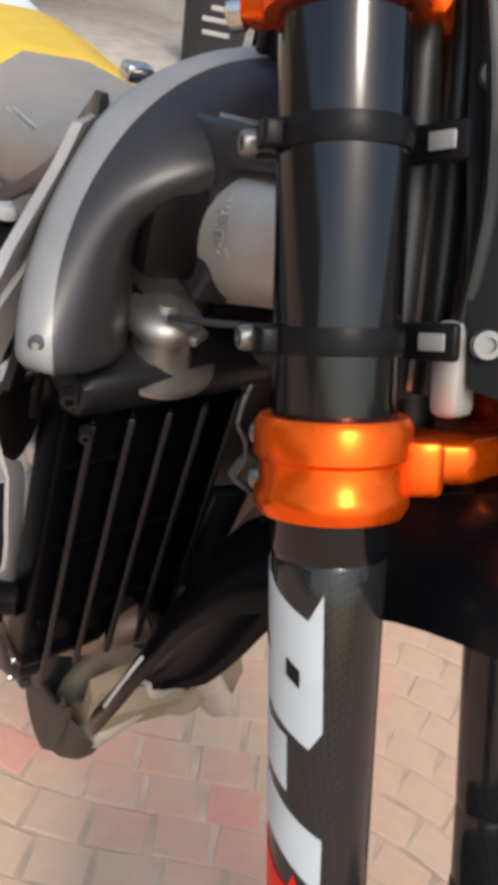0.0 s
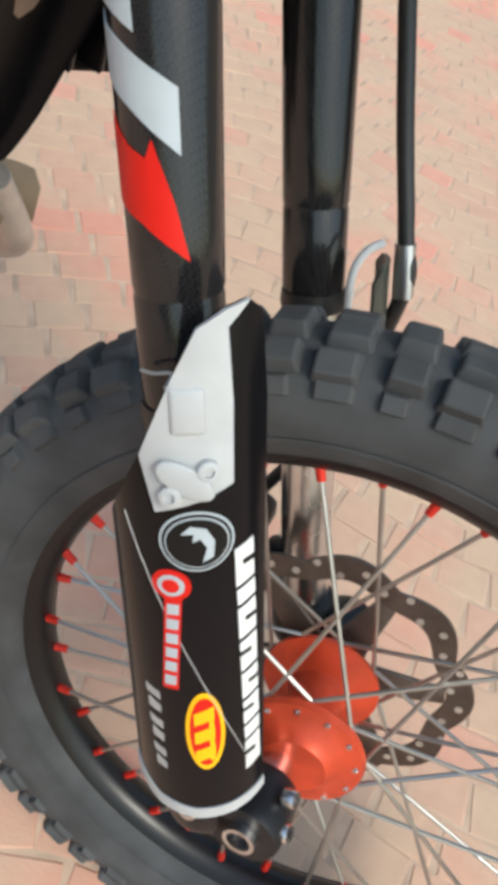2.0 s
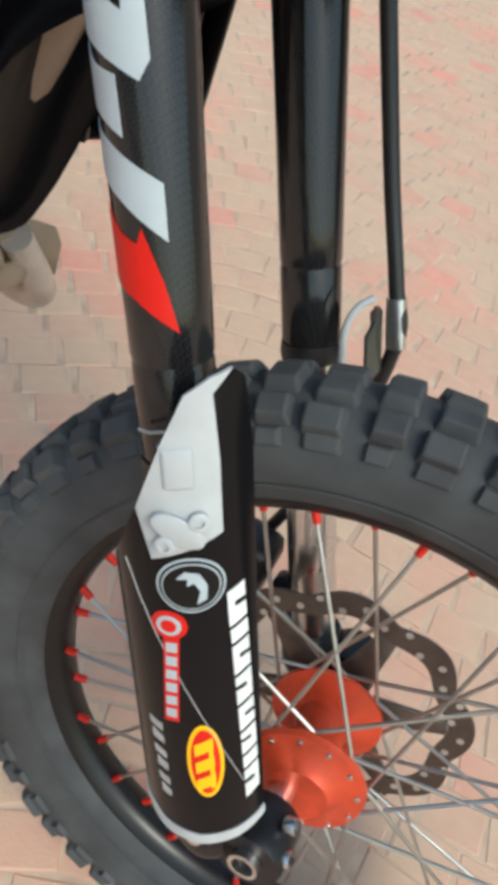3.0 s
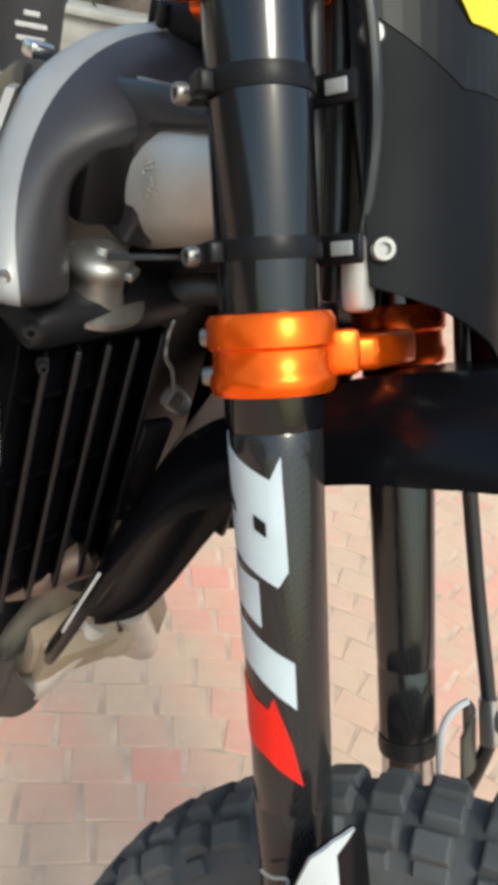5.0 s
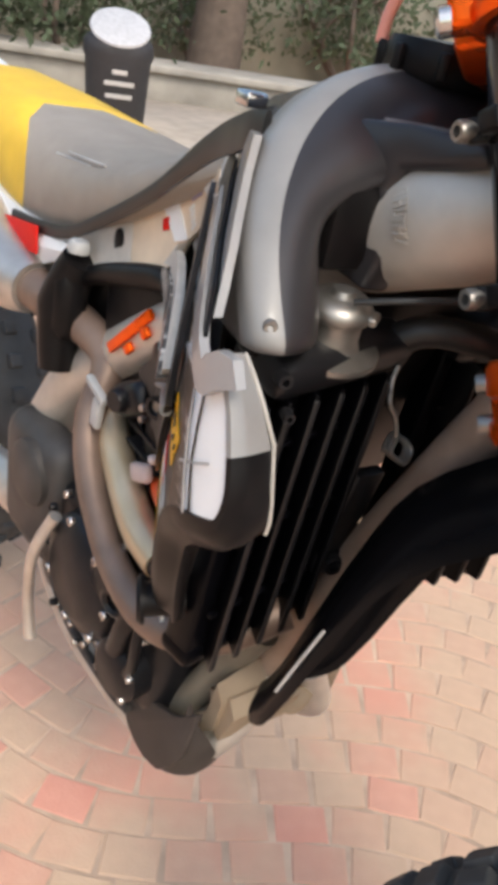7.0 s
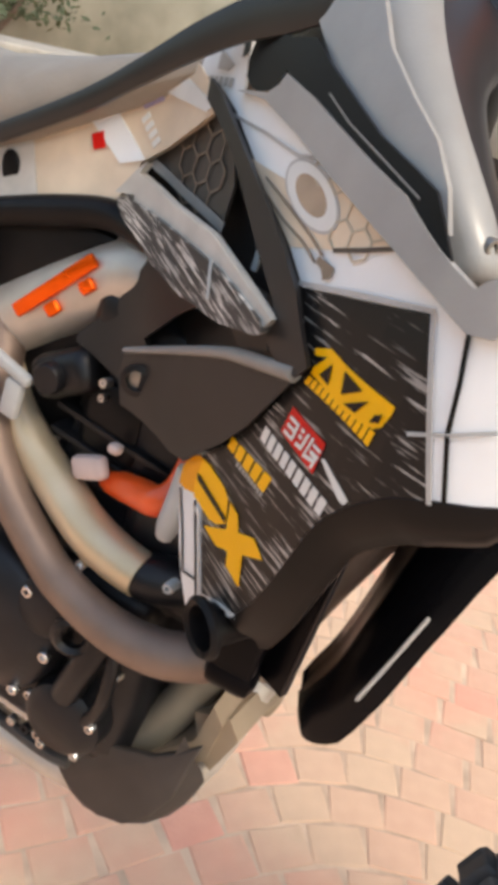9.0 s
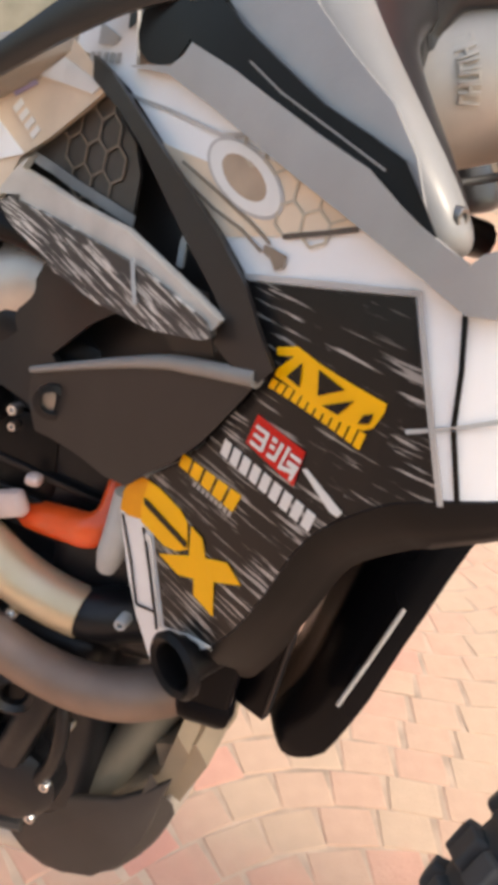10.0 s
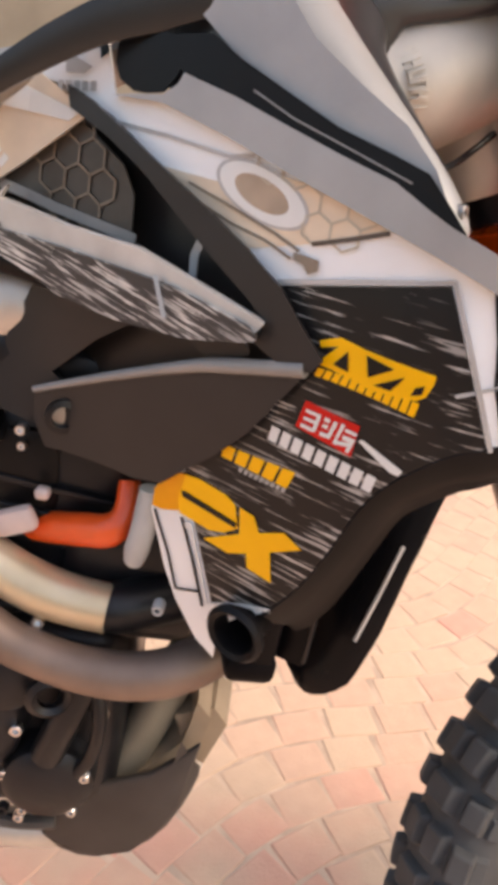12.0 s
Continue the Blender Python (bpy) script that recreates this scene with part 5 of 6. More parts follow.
def arch_tank():
    rows = [list(r) for r in ARCH] + [[(x, -y, z) for x, y, z in r] for r in ARCH[-2::-1]]
    bm = bmesh.new()
    rings = []
    for k, r in enumerate(rows):
        a, b, c, d = (Vector(p) for p in r)
        side = -1 if k < len(ARCH) else 1
        if abs(c.y) > 0.09:
            c.y = side * min(abs(c.y), abs(flank(c.x, c.z)) - 0.002)
            d.y = side * min(abs(d.y), abs(flank(d.x, d.z)) - 0.014)
        back = Vector((a.x - 0.045, a.y * 0.86, a.z - 0.012))
        rings.append([bm.verts.new(p) for p in (back, a, a.lerp(b, 0.5) + Vector((0.006, 0, 0.004)), b, b.lerp(c, 0.5) + Vector((0, -0.003 if k < len(ARCH) else 0.003, 0.004)), c, d)])
    for p, q in zip(rings, rings[1:]):
        for j in range(len(p) - 1):
            bm.faces.new((p[j], p[j + 1], q[j + 1], q[j])).material_index = 1 if j in (3, 4) else 0
    for r in (rings[0], rings[-1]):
        bm.faces.new(r)
    return bm


tank = bpart("fuel_tank", arch_tank(), TANK_PLASTIC, label="charcoal plastic fuel tank", smooth=180)
# Side band faces take the lighter grey in place of reflected sky.
tank.data.materials.append(SLATE_AND_SHEEN)
sub = tank.modifiers.new("round", "SUBSURF")
sub.levels = sub.render_levels = 2
bpart("tank_ridge", film([(-0.5452, 0.9514), (-0.5161, 0.9515), (-0.4800, 0.9415), (-0.4468, 0.9306), (-0.3960, 0.9151), (-0.3715, 0.9071), (-0.3514, 0.8994), (-0.3412, 0.9011), (-0.3319, 0.9088), (-0.3165, 0.9164), (-0.3260, 0.9270), (-0.3400, 0.9262), (-0.3520, 0.9190), (-0.3549, 0.9149), (-0.3746, 0.9222), (-0.3845, 0.9270), (-0.3999, 0.9355), (-0.4254, 0.9427), (-0.4531, 0.9515), (-0.4770, 0.9594), (-0.5055, 0.9667), (-0.5084, 0.9611), (-0.5160, 0.9553), (-0.5332, 0.9535)], 0.001, 0.006), RIDGE_SHEEN, tank, "shoulder strip, grey lifted for its sky sheen", 35)
bpart("tank_shoulder", film([(-0.5127, 1.0037), (-0.4772, 0.9753), (-0.4557, 0.9654), (-0.4269, 0.9523), (-0.4010, 0.9448), (-0.3862, 0.9400), (-0.3776, 0.9287), (-0.3758, 0.9275), (-0.3845, 0.9431), (-0.3989, 0.9586), (-0.4205, 0.9722), (-0.4436, 0.9886), (-0.4594, 1.0077)], -0.006, 0.006), RIDGE_SHEEN, tank, "upper strip, grey lifted for its sky sheen", 35)
# The groove's darkness is a black film, not a recess.
bpart("groove_shade", film([(-0.5111, 0.9843), (-0.4929, 0.9859), (-0.4767, 0.9762), (-0.4556, 0.9664), (-0.4274, 0.9536), (-0.4020, 0.9461), (-0.3874, 0.9412), (-0.3761, 0.9289), (-0.3675, 0.9187), (-0.3747, 0.9217), (-0.3999, 0.9347), (-0.4253, 0.9418), (-0.4529, 0.9506), (-0.4767, 0.9584), (-0.5051, 0.9656), (-0.5123, 0.9711)], 0.0015, 0.003), BLACK_PLASTIC, tank, "black strip laid in for the groove's shade", 0)
bpart("gap_line", line_film([(-0.4687, 0.9634), (-0.4481, 0.9541), (-0.4160, 0.9438), (-0.3937, 0.9364)], 0.0008, 0.0050), SLATE_AND_SHEEN, tank, smooth=0)
cap = bpart("fuel_cap", shift(lathe([(0, 0), (0.037, 0), (0.040, 0.004), (0.040, 0.020), (0.037, 0.026), (0.0, 0.028)], 32), -0.468, -0.012, 1.052), BLACK_PLASTIC, tank, "black ribbed fuel cap")
for k in range(8):
    bpart("cap_rib", xf(box((0.010, 0.008, 0.018), (0.040, 0, 0.012), 0.002), Matrix.Translation((-0.468, -0.012, 1.052)) @ Matrix.Rotation(2 * math.pi * k / 8, 4, "Z")), BLACK_PLASTIC, cap)
fpart("breather_hose", tube([(-0.112, 0.0, 0.900), (-0.104, 0.0, 0.918), (-0.086, 0.0, 0.936), (-0.060, 0.0, 0.948), (-0.030, 0.0, 0.952), (0.0, 0.0, 0.950)], 0.0045, 10), PINK_HOSE, tank, "pink breather hose")
bpart("tank_bolt", xf(bolt(0.0042, 0.005), turn_to((0.85, -0.5, 0), (-0.368, -0.194, 0.9255))), CHROME_DARK, tank, "shroud bolt")
bpart("bolt_boss", box((0.018, 0.014, 0.036), (-0.384, -0.190, 0.918), 0.006), BLACK_PLASTIC, tank, "black lug behind the lobe")
bpart("tank_flange", tube([(-0.424, -0.094, 1.030), (-0.408, -0.062, 1.030), (-0.395, -0.020, 1.030)], [0.002, 0.003, 0.003], 8, 5), SLATE_AND_SHEEN, tank, "bright flange edge")
web_line = [(-0.480, 0.958), (-0.430, 0.936), (-0.403, 0.930), (-0.396, 0.955), (-0.393, 0.976), (-0.404, 0.994), (-0.398, 1.008), (-0.366, 1.016), (-0.345, 1.024), (-0.352, 1.034), (-0.400, 1.034), (-0.440, 1.028), (-0.478, 1.000)]
web_bm = bmesh.new()
web_face = web_bm.faces.new([web_bm.verts.new((x, -0.112 + 0.20 * (x + 0.48), z)) for x, z in web_line])
web_ext = bmesh.ops.extrude_face_region(web_bm, geom=[web_face])
bmesh.ops.translate(web_bm, vec=(0.002, 0.022, -0.002), verts=[v for v in web_ext["geom"] if isinstance(v, bmesh.types.BMVert)])
bmesh.ops.bevel(web_bm, geom=web_bm.edges[:], offset=0.004, segments=2, profile=0.5, affect="EDGES")
bpart("flange_web", web_bm, TANK_PLASTIC, tank, "charcoal tank flange", 50)
NECK = Matrix.Translation((-0.402, -0.112, 0.922)) @ pose(0, 0, 0, 6, 8)
neck = bpart("filler_neck", xf(lathe([(0.0, -0.034), (0.034, -0.034), (0.034, -0.030), (0.0205, -0.028), (0.018, -0.024), (0.018, -0.006), (0.0, -0.006)], 32), NECK), CHROME_DARK, tank, "pale cast filler neck")
radiator_cap = bpart("radiator_cap", xf(lathe([(0, 0.011), (0.007, 0.011), (0.009, 0.007), (0.017, 0.006), (0.021, 0.002), (0.0225, -0.001), (0.0225, -0.005), (0.0205, -0.007), (0.0, -0.007)], 36), NECK), CHROME_DARK, neck, "dull silver radiator cap")
for a in (0, 180):
    bpart("cap_ear", xf(box((0.008, 0.014, 0.006), (0.0225, 0, -0.002), 0.002), NECK @ Matrix.Rotation(radians(a + 35), 4, "Z")), CHROME_DARK, neck)
# Added block blackens the shaded gap under the tank arch.
bpart("gap_filler", join(box((0.034, 0.052, 0.058), (-0.424, -0.104, 0.968), 0.010, 2), tube([(-0.432, -0.082, 0.940), (-0.430, -0.074, 0.965), (-0.436, -0.070, 0.990)], 0.007, 10)), BLACK_PLASTIC, tank, "black block added to darken the gap above the cap")
bpart("thin_cable", tube([(-0.385, -0.118, 0.930), (-0.36, -0.095, 0.940), (-0.345, -0.060, 0.946), (-0.325, -0.035, 0.962)], 0.0022, 8), HOSE_RUBBER, tank, "thin black cable")
bpart("seat_clip", box((0.018, 0.020, 0.012), (-0.575, -0.085, 1.015), 0.003), STEEL, tank)
# Flat black oval painted where the hole lies in shade.
bpart("recess_shade", film([(-0.5428, 0.9810), (-0.5301, 0.9832), (-0.5178, 0.9843), (-0.5080, 0.9831), (-0.5052, 0.9772), (-0.5097, 0.9649), (-0.5161, 0.9563), (-0.5259, 0.9545), (-0.5341, 0.9548), (-0.5425, 0.9596), (-0.5460, 0.9670), (-0.5461, 0.9752)], 0.0015, 0.003), BLACK_PLASTIC, tank, "black oval film in place of a shaded recess", 0)

# -- frame --
frame_ob = new("frame")
frame_ob.parent = bike
tagged(frame_ob, "silver cast aluminium twin-spar frame")


def spar(side):
    line = ((-0.579, 0.086, 0.8345, 0.014), (-0.584, 0.084, 0.832, 0.024), (-0.596, 0.081, 0.827, 0.030), (-0.625, 0.078, 0.812, 0.034), (-0.665, 0.077, 0.784, 0.036), (-0.705, 0.078, 0.754, 0.036), (-0.76, 0.080, 0.712, 0.037), (-0.82, 0.085, 0.65, 0.038), (-0.87, 0.092, 0.55, 0.038), (-0.88, 0.095, 0.46, 0.034))
    return tube([(x, y * side, z) for x, y, z, _ in line], [r for _, _, _, r in line], 20, 5, flat=0.85)


bpart("spar", spar(-1), ALU_PALE, frame_ob, "pale bead-blasted spar")
bpart("spar", spar(1), ALU_PALE, frame_ob)
head = Matrix.Translation(FOOT) @ Matrix.Rotation(-RAKE, 4, "Y")
bpart("headstock", xf(lathe([(0, 0.685), (0.031, 0.685), (0.034, 0.692), (0.034, 0.845), (0.031, 0.852), (0, 0.852)], 32), head), ALU_PALE, frame_ob, "cast aluminium steering head")
for side in (-1, 1):
    bpart("head_casting", tube([(-0.500, 0.078 * side, 0.915), (-0.462, 0.064 * side, 0.942), (-0.427, 0.060 * side, 0.963), (-0.385, 0.054 * side, 0.984), (-0.350, 0.038 * side, 1.002)], [0.030, 0.037, 0.041, 0.043, 0.040], 28, 7), ALU_PALE, frame_ob, "smooth pale cast gusset")
LETTER_ARC = (((-0.4101, -0.0771, 1.0122), (-0.363, -0.513, 0.778)), ((-0.3901, -0.0966, 0.9898), (0.007, -0.98, 0.198)), ((-0.3831, -0.0954, 0.9706), (0.196, -0.951, -0.239)))     # place and outward way at the start, middle and end
for k in range(9):
    q = k / 8
    w = ((1 - q) * (1 - 2 * q), 4 * q * (1 - q), q * (2 * q - 1))
    p = sum((Vector(a) * f for (a, _), f in zip(LETTER_ARC, w)), Vector())
    n = sum((Vector(b) * f for (_, b), f in zip(LETTER_ARC, w)), Vector()).normalized()
    dw = (4 * q - 3, 4 - 8 * q, 4 * q - 1)
    way = sum((Vector(a) * f for (a, _), f in zip(LETTER_ARC, dw)), Vector())
    way = (way - n * way.dot(n)).normalized()
    across = n.cross(way)
    p += n * 0.0010
    turn = Matrix(((way.x, across.x, n.x, p.x), (way.y, across.y, n.y, p.y), (way.z, across.z, n.z, p.z), (0, 0, 0, 1)))
    stroke = join(box((0.0016, 0.0105, 0.0016), (-0.0018, 0, 0), 0.0004), box((0.0016, 0.0105, 0.0016), (0.0018, 0, 0), 0.0004), box((0.0040, 0.0016, 0.0016), (0, 0.004 - 0.004 * (k % 3), 0), 0.0004))
    bpart("cast_letter_bar", xf(stroke, turn), ALU_PALE, frame_ob, "raised cast letters" if k == 0 else "")
bpart("down_tube", tube([(-0.325, -0.005, 0.88), (-0.375, -0.012, 0.762), (-0.423, -0.018, 0.633), (-0.462, -0.02, 0.515)], [0.022, 0.020, 0.018, 0.020], 14), STRUT, frame_ob, "down tube, tan put in for reflected paving")
bpart("centre_shield", box((0.012, 0.15, 0.36), (-0.478, 0.0, 0.75), 0.004, rot=(0, 18, 0)), BLACK_PLASTIC, frame_ob, "black shield between the radiators")
for side in (-1, 1):
    bpart("cradle", tube([(-0.445, 0.02 * side, 0.52), (-0.470, 0.075 * side, 0.42), (-0.56, 0.085 * side, 0.37), (-0.75, 0.09 * side, 0.37), (-0.87, 0.09 * side, 0.45)], 0.016, 12), ALU_PALE, frame_ob)
bpart("orange_tab", xf(box((0.080, 0.006, 0.011), (0, 0, 0), 0.002), Matrix.Translation((-0.658, -0.112, 0.794)) @ pose(0, 0, 0, 0, -46, 8)), ORANGE, frame_ob, "orange anodised strip")
for dx, dz in ((-0.004, -0.012), (0.022, 0.014)):
    bpart("tab_tooth", box((0.012, 0.006, 0.010), (-0.652 + dx, -0.112, 0.790 + dz), 0.002, rot=(0, -46, 8)), ORANGE, frame_ob)
bpart("frame_bracket", join(box((0.040, 0.008, 0.008), (-0.6638, -0.135, 0.7332), 0.002, rot=(0, 14, 0)), box((0.016, 0.008, 0.030), (-0.6581, -0.135, 0.7111), 0.003, rot=(0, 6, 0))), FROST, frame_ob, "pale cast bracket")
bpart("knee_guard", join(box((0.045, 0.036, 0.08), (-0.78, -0.12, 0.775), 0.015), tube([(-0.77, -0.115, 0.825), (-0.79, -0.12, 0.77), (-0.78, -0.125, 0.70)], [0.018, 0.026, 0.018], 14)), BLACK_PLASTIC, frame_ob, "black shock reservoir")
bpart("reservoir_cap", shift(lathe([(0, 0), (0.011, 0), (0.012, 0.007), (0.009, 0.012), (0, 0.012)], 20), -0.768, -0.118, 0.832), FROST, frame_ob)

# -- radiators --
def radiator(side):
    base = Matrix.Translation((-0.428, 0.104 * side, 0.756)) @ pose(0, 0, 0, 0, 3, -11 * side)
    ob = bpart("radiator", xf(box((0.028, 0.136, 0.240), (0, 0, 0), 0.004), base), RADIATOR, label="black radiator with upright louvres")
    bpart("header_tank", xf(box((0.050, 0.146, 0.030), (0.010, 0, 0.131), 0.010, 2, rot=(0, 14, 0)), base), CASE_DARK, ob, "dark grey radiator top tank")
    bpart("header_tank", xf(box((0.034, 0.138, 0.020), (0, 0, -0.124), 0.007), base), RADIATOR, ob)
    for k in range(5):
        y = (-0.054 + 0.0265 * k) * -side
        turn = Matrix.Translation((0.024, y, -0.004)) @ pose(0, 0, 0, 0, 0, 30 * side)
        louvre = bpart("louvre", xf(box((0.024, 0.0030, 0.236), (0, 0, 0), 0.001), base @ turn), RADIATOR, ob)
        # Lighter strip on each blade stands in for its edge highlight.
        bpart("louvre_highlight", xf(box((0.0030, 0.0044, 0.230), (0.012, 0, 0), 0.001), base @ turn), CASE_DARK, louvre)
    for z in (-0.075, 0.0, 0.07):
        bpart("louvre_tie", xf(box((0.005, 0.125, 0.004), (0.020, 0, z), 0.001), base), RADIATOR, ob)
    return ob


rad = radiator(-1)
radiator(1)
bpart("spring_hook", join(tube([(-0.398, -0.044, 0.876), (-0.396, -0.048, 0.866), (-0.388, -0.053, 0.852), (-0.384, -0.047, 0.842), (-0.380, -0.044, 0.826)], 0.0018, 8), *[tube([(-0.380 + 0.003 * k, -0.054, 0.819), (-0.374 + 0.003 * k, -0.042, 0.812), (-0.380 + 0.003 * k, -0.032, 0.819), (-0.386 + 0.003 * k, -0.042, 0.827), (-0.380 + 0.003 * k, -0.054, 0.819)], 0.0020, 8) for k in range(3)]), CHROME_DARK, rad, "steel hose spring clip")
for r, at in ((0.009, (-0.412, -0.037, 0.691)), (0.005, (-0.374, -0.172, 0.890)), (0.004, (-0.378, -0.158, 0.862))):
    bpart("rad_bolt", xf(bolt(r, 0.010), turn_to((0.9, -0.3, 0), at)), DARK_METAL, rad)
bpart("rad_bracket", join(box((0.012, 0.030, 0.10), (-0.412, -0.034, 0.735), 0.004, rot=(0, 10, 0)), box((0.010, 0.034, 0.022), (-0.414, -0.036, 0.690), 0.004)), CASE_DARK, rad, "dark radiator bracket")
bpart("coolant_hose", tube([(-0.44, -0.06, 0.85), (-0.40, -0.03, 0.90), (-0.36, 0.02, 0.90)], 0.012, 12), HOSE_RUBBER, rad)
bpart("orange_hose", tube([(-0.594, -0.094, 0.664), (-0.590, -0.095, 0.666), (-0.572, -0.104, 0.673), (-0.545, -0.117, 0.683), (-0.526, -0.126, 0.691), (-0.517, -0.122, 0.703), (-0.5185, -0.112, 0.7215)], [0.006, 0.0100, 0.0112, 0.0116, 0.0114, 0.0095, 0.0070], 18, 6), ORANGE_HOSE, rad, "orange silicone coolant hose")
bpart("hose_clip", join(tube([(-0.507, -0.139, 0.678), (-0.505, -0.141, 0.690), (-0.502, -0.144, 0.708), (-0.500, -0.145, 0.735)], [0.006, 0.0085, 0.0080, 0.0070], 12), xf(bolt(0.004, 0.010), turn_to((0, -1, 0), (-0.486, -0.146, 0.655)))), FROST, rad, "pale hose fitting")

# -- engine --
def skid_guard():
    """An upright wing with a rounded front and belly."""
    belly = [(-0.570, 0.392), (-0.562, 0.374), (-0.546, 0.362), (-0.528, 0.357), (-0.510, 0.358), (-0.492, 0.366), (-0.476, 0.380), (-0.463, 0.400), (-0.453, 0.425), (-0.447, 0.448), (-0.443, 0.470)]
    bm = bmesh.new()
    rings = []
    for y, pull, top in ((-0.108, 0.018, 0.034), (-0.104, 0.008, 0.018), (-0.092, 0.001, 0.0), (-0.078, 0.001, -0.024), (-0.066, 0.008, -0.050), (-0.060, 0.020, -0.060)):
        ring = []
        for k, (x, z) in enumerate(belly):
            q = k / (len(belly) - 1)
            ring.append(bm.verts.new((x - pull * min(1, 2 * q), y, z + pull * (1.2 - q) + top * q * q)))
        rings.append(ring)
    for a, b in zip(rings, rings[1:]):
        for j in range(len(a) - 1):
            bm.faces.new((a[j], a[j + 1], b[j + 1], b[j]))
    bmesh.ops.solidify(bm, geom=bm.faces[:], thickness=0.004)
    w = slab([(-0.570, 0.398), (-0.556, 0.382), (-0.538, 0.374), (-0.515, 0.372), (-0.490, 0.382), (-0.471, 0.406), (-0.456, 0.440), (-0.446, 0.506), (-0.460, 0.490), (-0.482, 0.468), (-0.515, 0.452), (-0.55, 0.440), (-0.566, 0.418)], 0.007, 0.002)
    for v in w.verts:
        v.co = Vector((v.co.x, -0.101 - v.co.z, v.co.y))
    bmesh.ops.recalc_face_normals(w, faces=w.faces[:])
    return join(bm, w)


engine = new("engine")
engine.parent = bike
tagged(engine, "dark cast single-cylinder engine")
spart("crankcase", join(box((0.30, 0.20, 0.20), (-0.66, 0.0, 0.48), 0.03, 3), box((0.16, 0.17, 0.14), (-0.60, 0, 0.43), 0.03, 3)), DARK_METAL, engine)
CYL = Matrix.Translation((-0.585, 0, 0.58)) @ pose(0, 0, 0, 0, 8)
cyl = spart("cylinder", xf(box((0.14, 0.15, 0.18), (0, 0, 0.07), 0.015), CYL), DARK_METAL, engine, "dark finned cylinder")
spart("cylinder_head", xf(box((0.15, 0.16, 0.05), (0, 0, 0.19), 0.012), CYL), DARK_METAL, engine)
for k in range(6):
    spart("fin", xf(box((0.155, 0.165, 0.005), (0, 0, 0.022 * k), 0.001), CYL), DARK_METAL, cyl)
clutch = spart("clutch_cover", xf(lathe([(0, 0.035), (0.045, 0.035), (0.052, 0.030), (0.066, 0.026), (0.072, 0.018), (0.074, 0.0), (0.074, -0.03)], 40), turn_to((0, -1, 0), (-0.655, -0.100, 0.505))), DARK_METAL, engine, "round black clutch cover")
for k in range(7):
    a = 2 * math.pi * k / 7
    spart("cover_bolt", xf(bolt(0.0055, 0.006), turn_to((0, -1, 0), (-0.655 + 0.068 * math.cos(a), -0.124, 0.505 + 0.068 * math.sin(a)))), STEEL, clutch)
pump = spart("water_pump", join(xf(lathe([(0, 0.030), (0.026, 0.030), (0.036, 0.022), (0.038, 0.0), (0.038, -0.02)], 28), turn_to((0.1, -1, 0), (-0.565, -0.100, 0.445))), tube([(-0.565, -0.120, 0.475), (-0.55, -0.122, 0.52), (-0.535, -0.115, 0.56)], 0.013, 12)), DARK_METAL, engine, "dark water pump cover")
for k in range(5):
    a = 2 * math.pi * k / 5 + 0.4
    spart("cover_bolt", xf(bolt(0.0045, 0.006), turn_to((0, -1, 0), (-0.565 + 0.034 * math.cos(a), -0.120, 0.445 + 0.034 * math.sin(a)))), STEEL, pump)
spart("engine_ring", xf(lathe([(0.010, 0), (0.018, 0), (0.019, 0.006), (0.014, 0.009), (0.010, 0.006)], 22, True), turn_to((0.3, -0.95, 0), (-0.562, -0.128, 0.546))), DARK_METAL, engine)
spart("ignition_box", join(box((0.06, 0.05, 0.07), (-0.60, -0.055, 0.70), 0.012), tube([(-0.58, -0.07, 0.72), (-0.54, -0.08, 0.745), (-0.52, -0.08, 0.77)], 0.008, 8)), BLACK_PLASTIC, engine)
bpart("pale_bracket", join(box((0.030, 0.012, 0.019), (-0.5913, -0.118, 0.6818), 0.005, rot=(0, -24, 0)), box((0.010, 0.010, 0.008), (-0.5737, -0.118, 0.7059), 0.003)), PINK_PALE, engine, "pinkish hose connector")
bpart("red_cap", xf(bolt(0.007, 0.012), turn_to((0, -1, 0), (-0.6731, -0.125, 0.6857))), RED_HUB, engine)
bpart("skid_guard", skid_guard(), SKID, engine, "dusty charcoal skid guard", 75)
bpart("cradle_tube", tube([(-0.452, -0.050, 0.585), (-0.474, -0.060, 0.535), (-0.494, -0.070, 0.480), (-0.520, -0.078, 0.425), (-0.560, -0.082, 0.385)], [0.017, 0.0175, 0.018, 0.018, 0.016], 16, 5), OLIVE, engine, "olive-grey cradle tube")
spart("skid_plate", loft([[(-0.452, y0, 0.515 - 0.03 * q), (-0.440, y0, 0.500 - 0.03 * q), (-0.446, y0, 0.455 - 0.03 * q), (-0.480, y0, 0.415 - 0.02 * q), (-0.60, y0, 0.370), (-0.60, y0, 0.382), (-0.490, y0, 0.430 - 0.02 * q), (-0.460, y0, 0.470 - 0.03 * q)] for y0, q in ((-0.075, 0.4), (-0.03, 0.0), (0.03, 0.2), (0.075, 0.9), (0.10, 1.4))], True), DUST, engine, "dusty tan skid plate", 60)
spart("tan_boss", xf(lathe([(0.007, -0.012), (0.024, -0.012), (0.033, -0.006), (0.035, 0.002), (0.028, 0.010), (0.014, 0.012), (0.007, 0.008)], 28, True), turn_to((0.75, 0.10, 0.45), (-0.446, 0.030, 0.462))), DUST, engine, "tan lower mount with a hole")
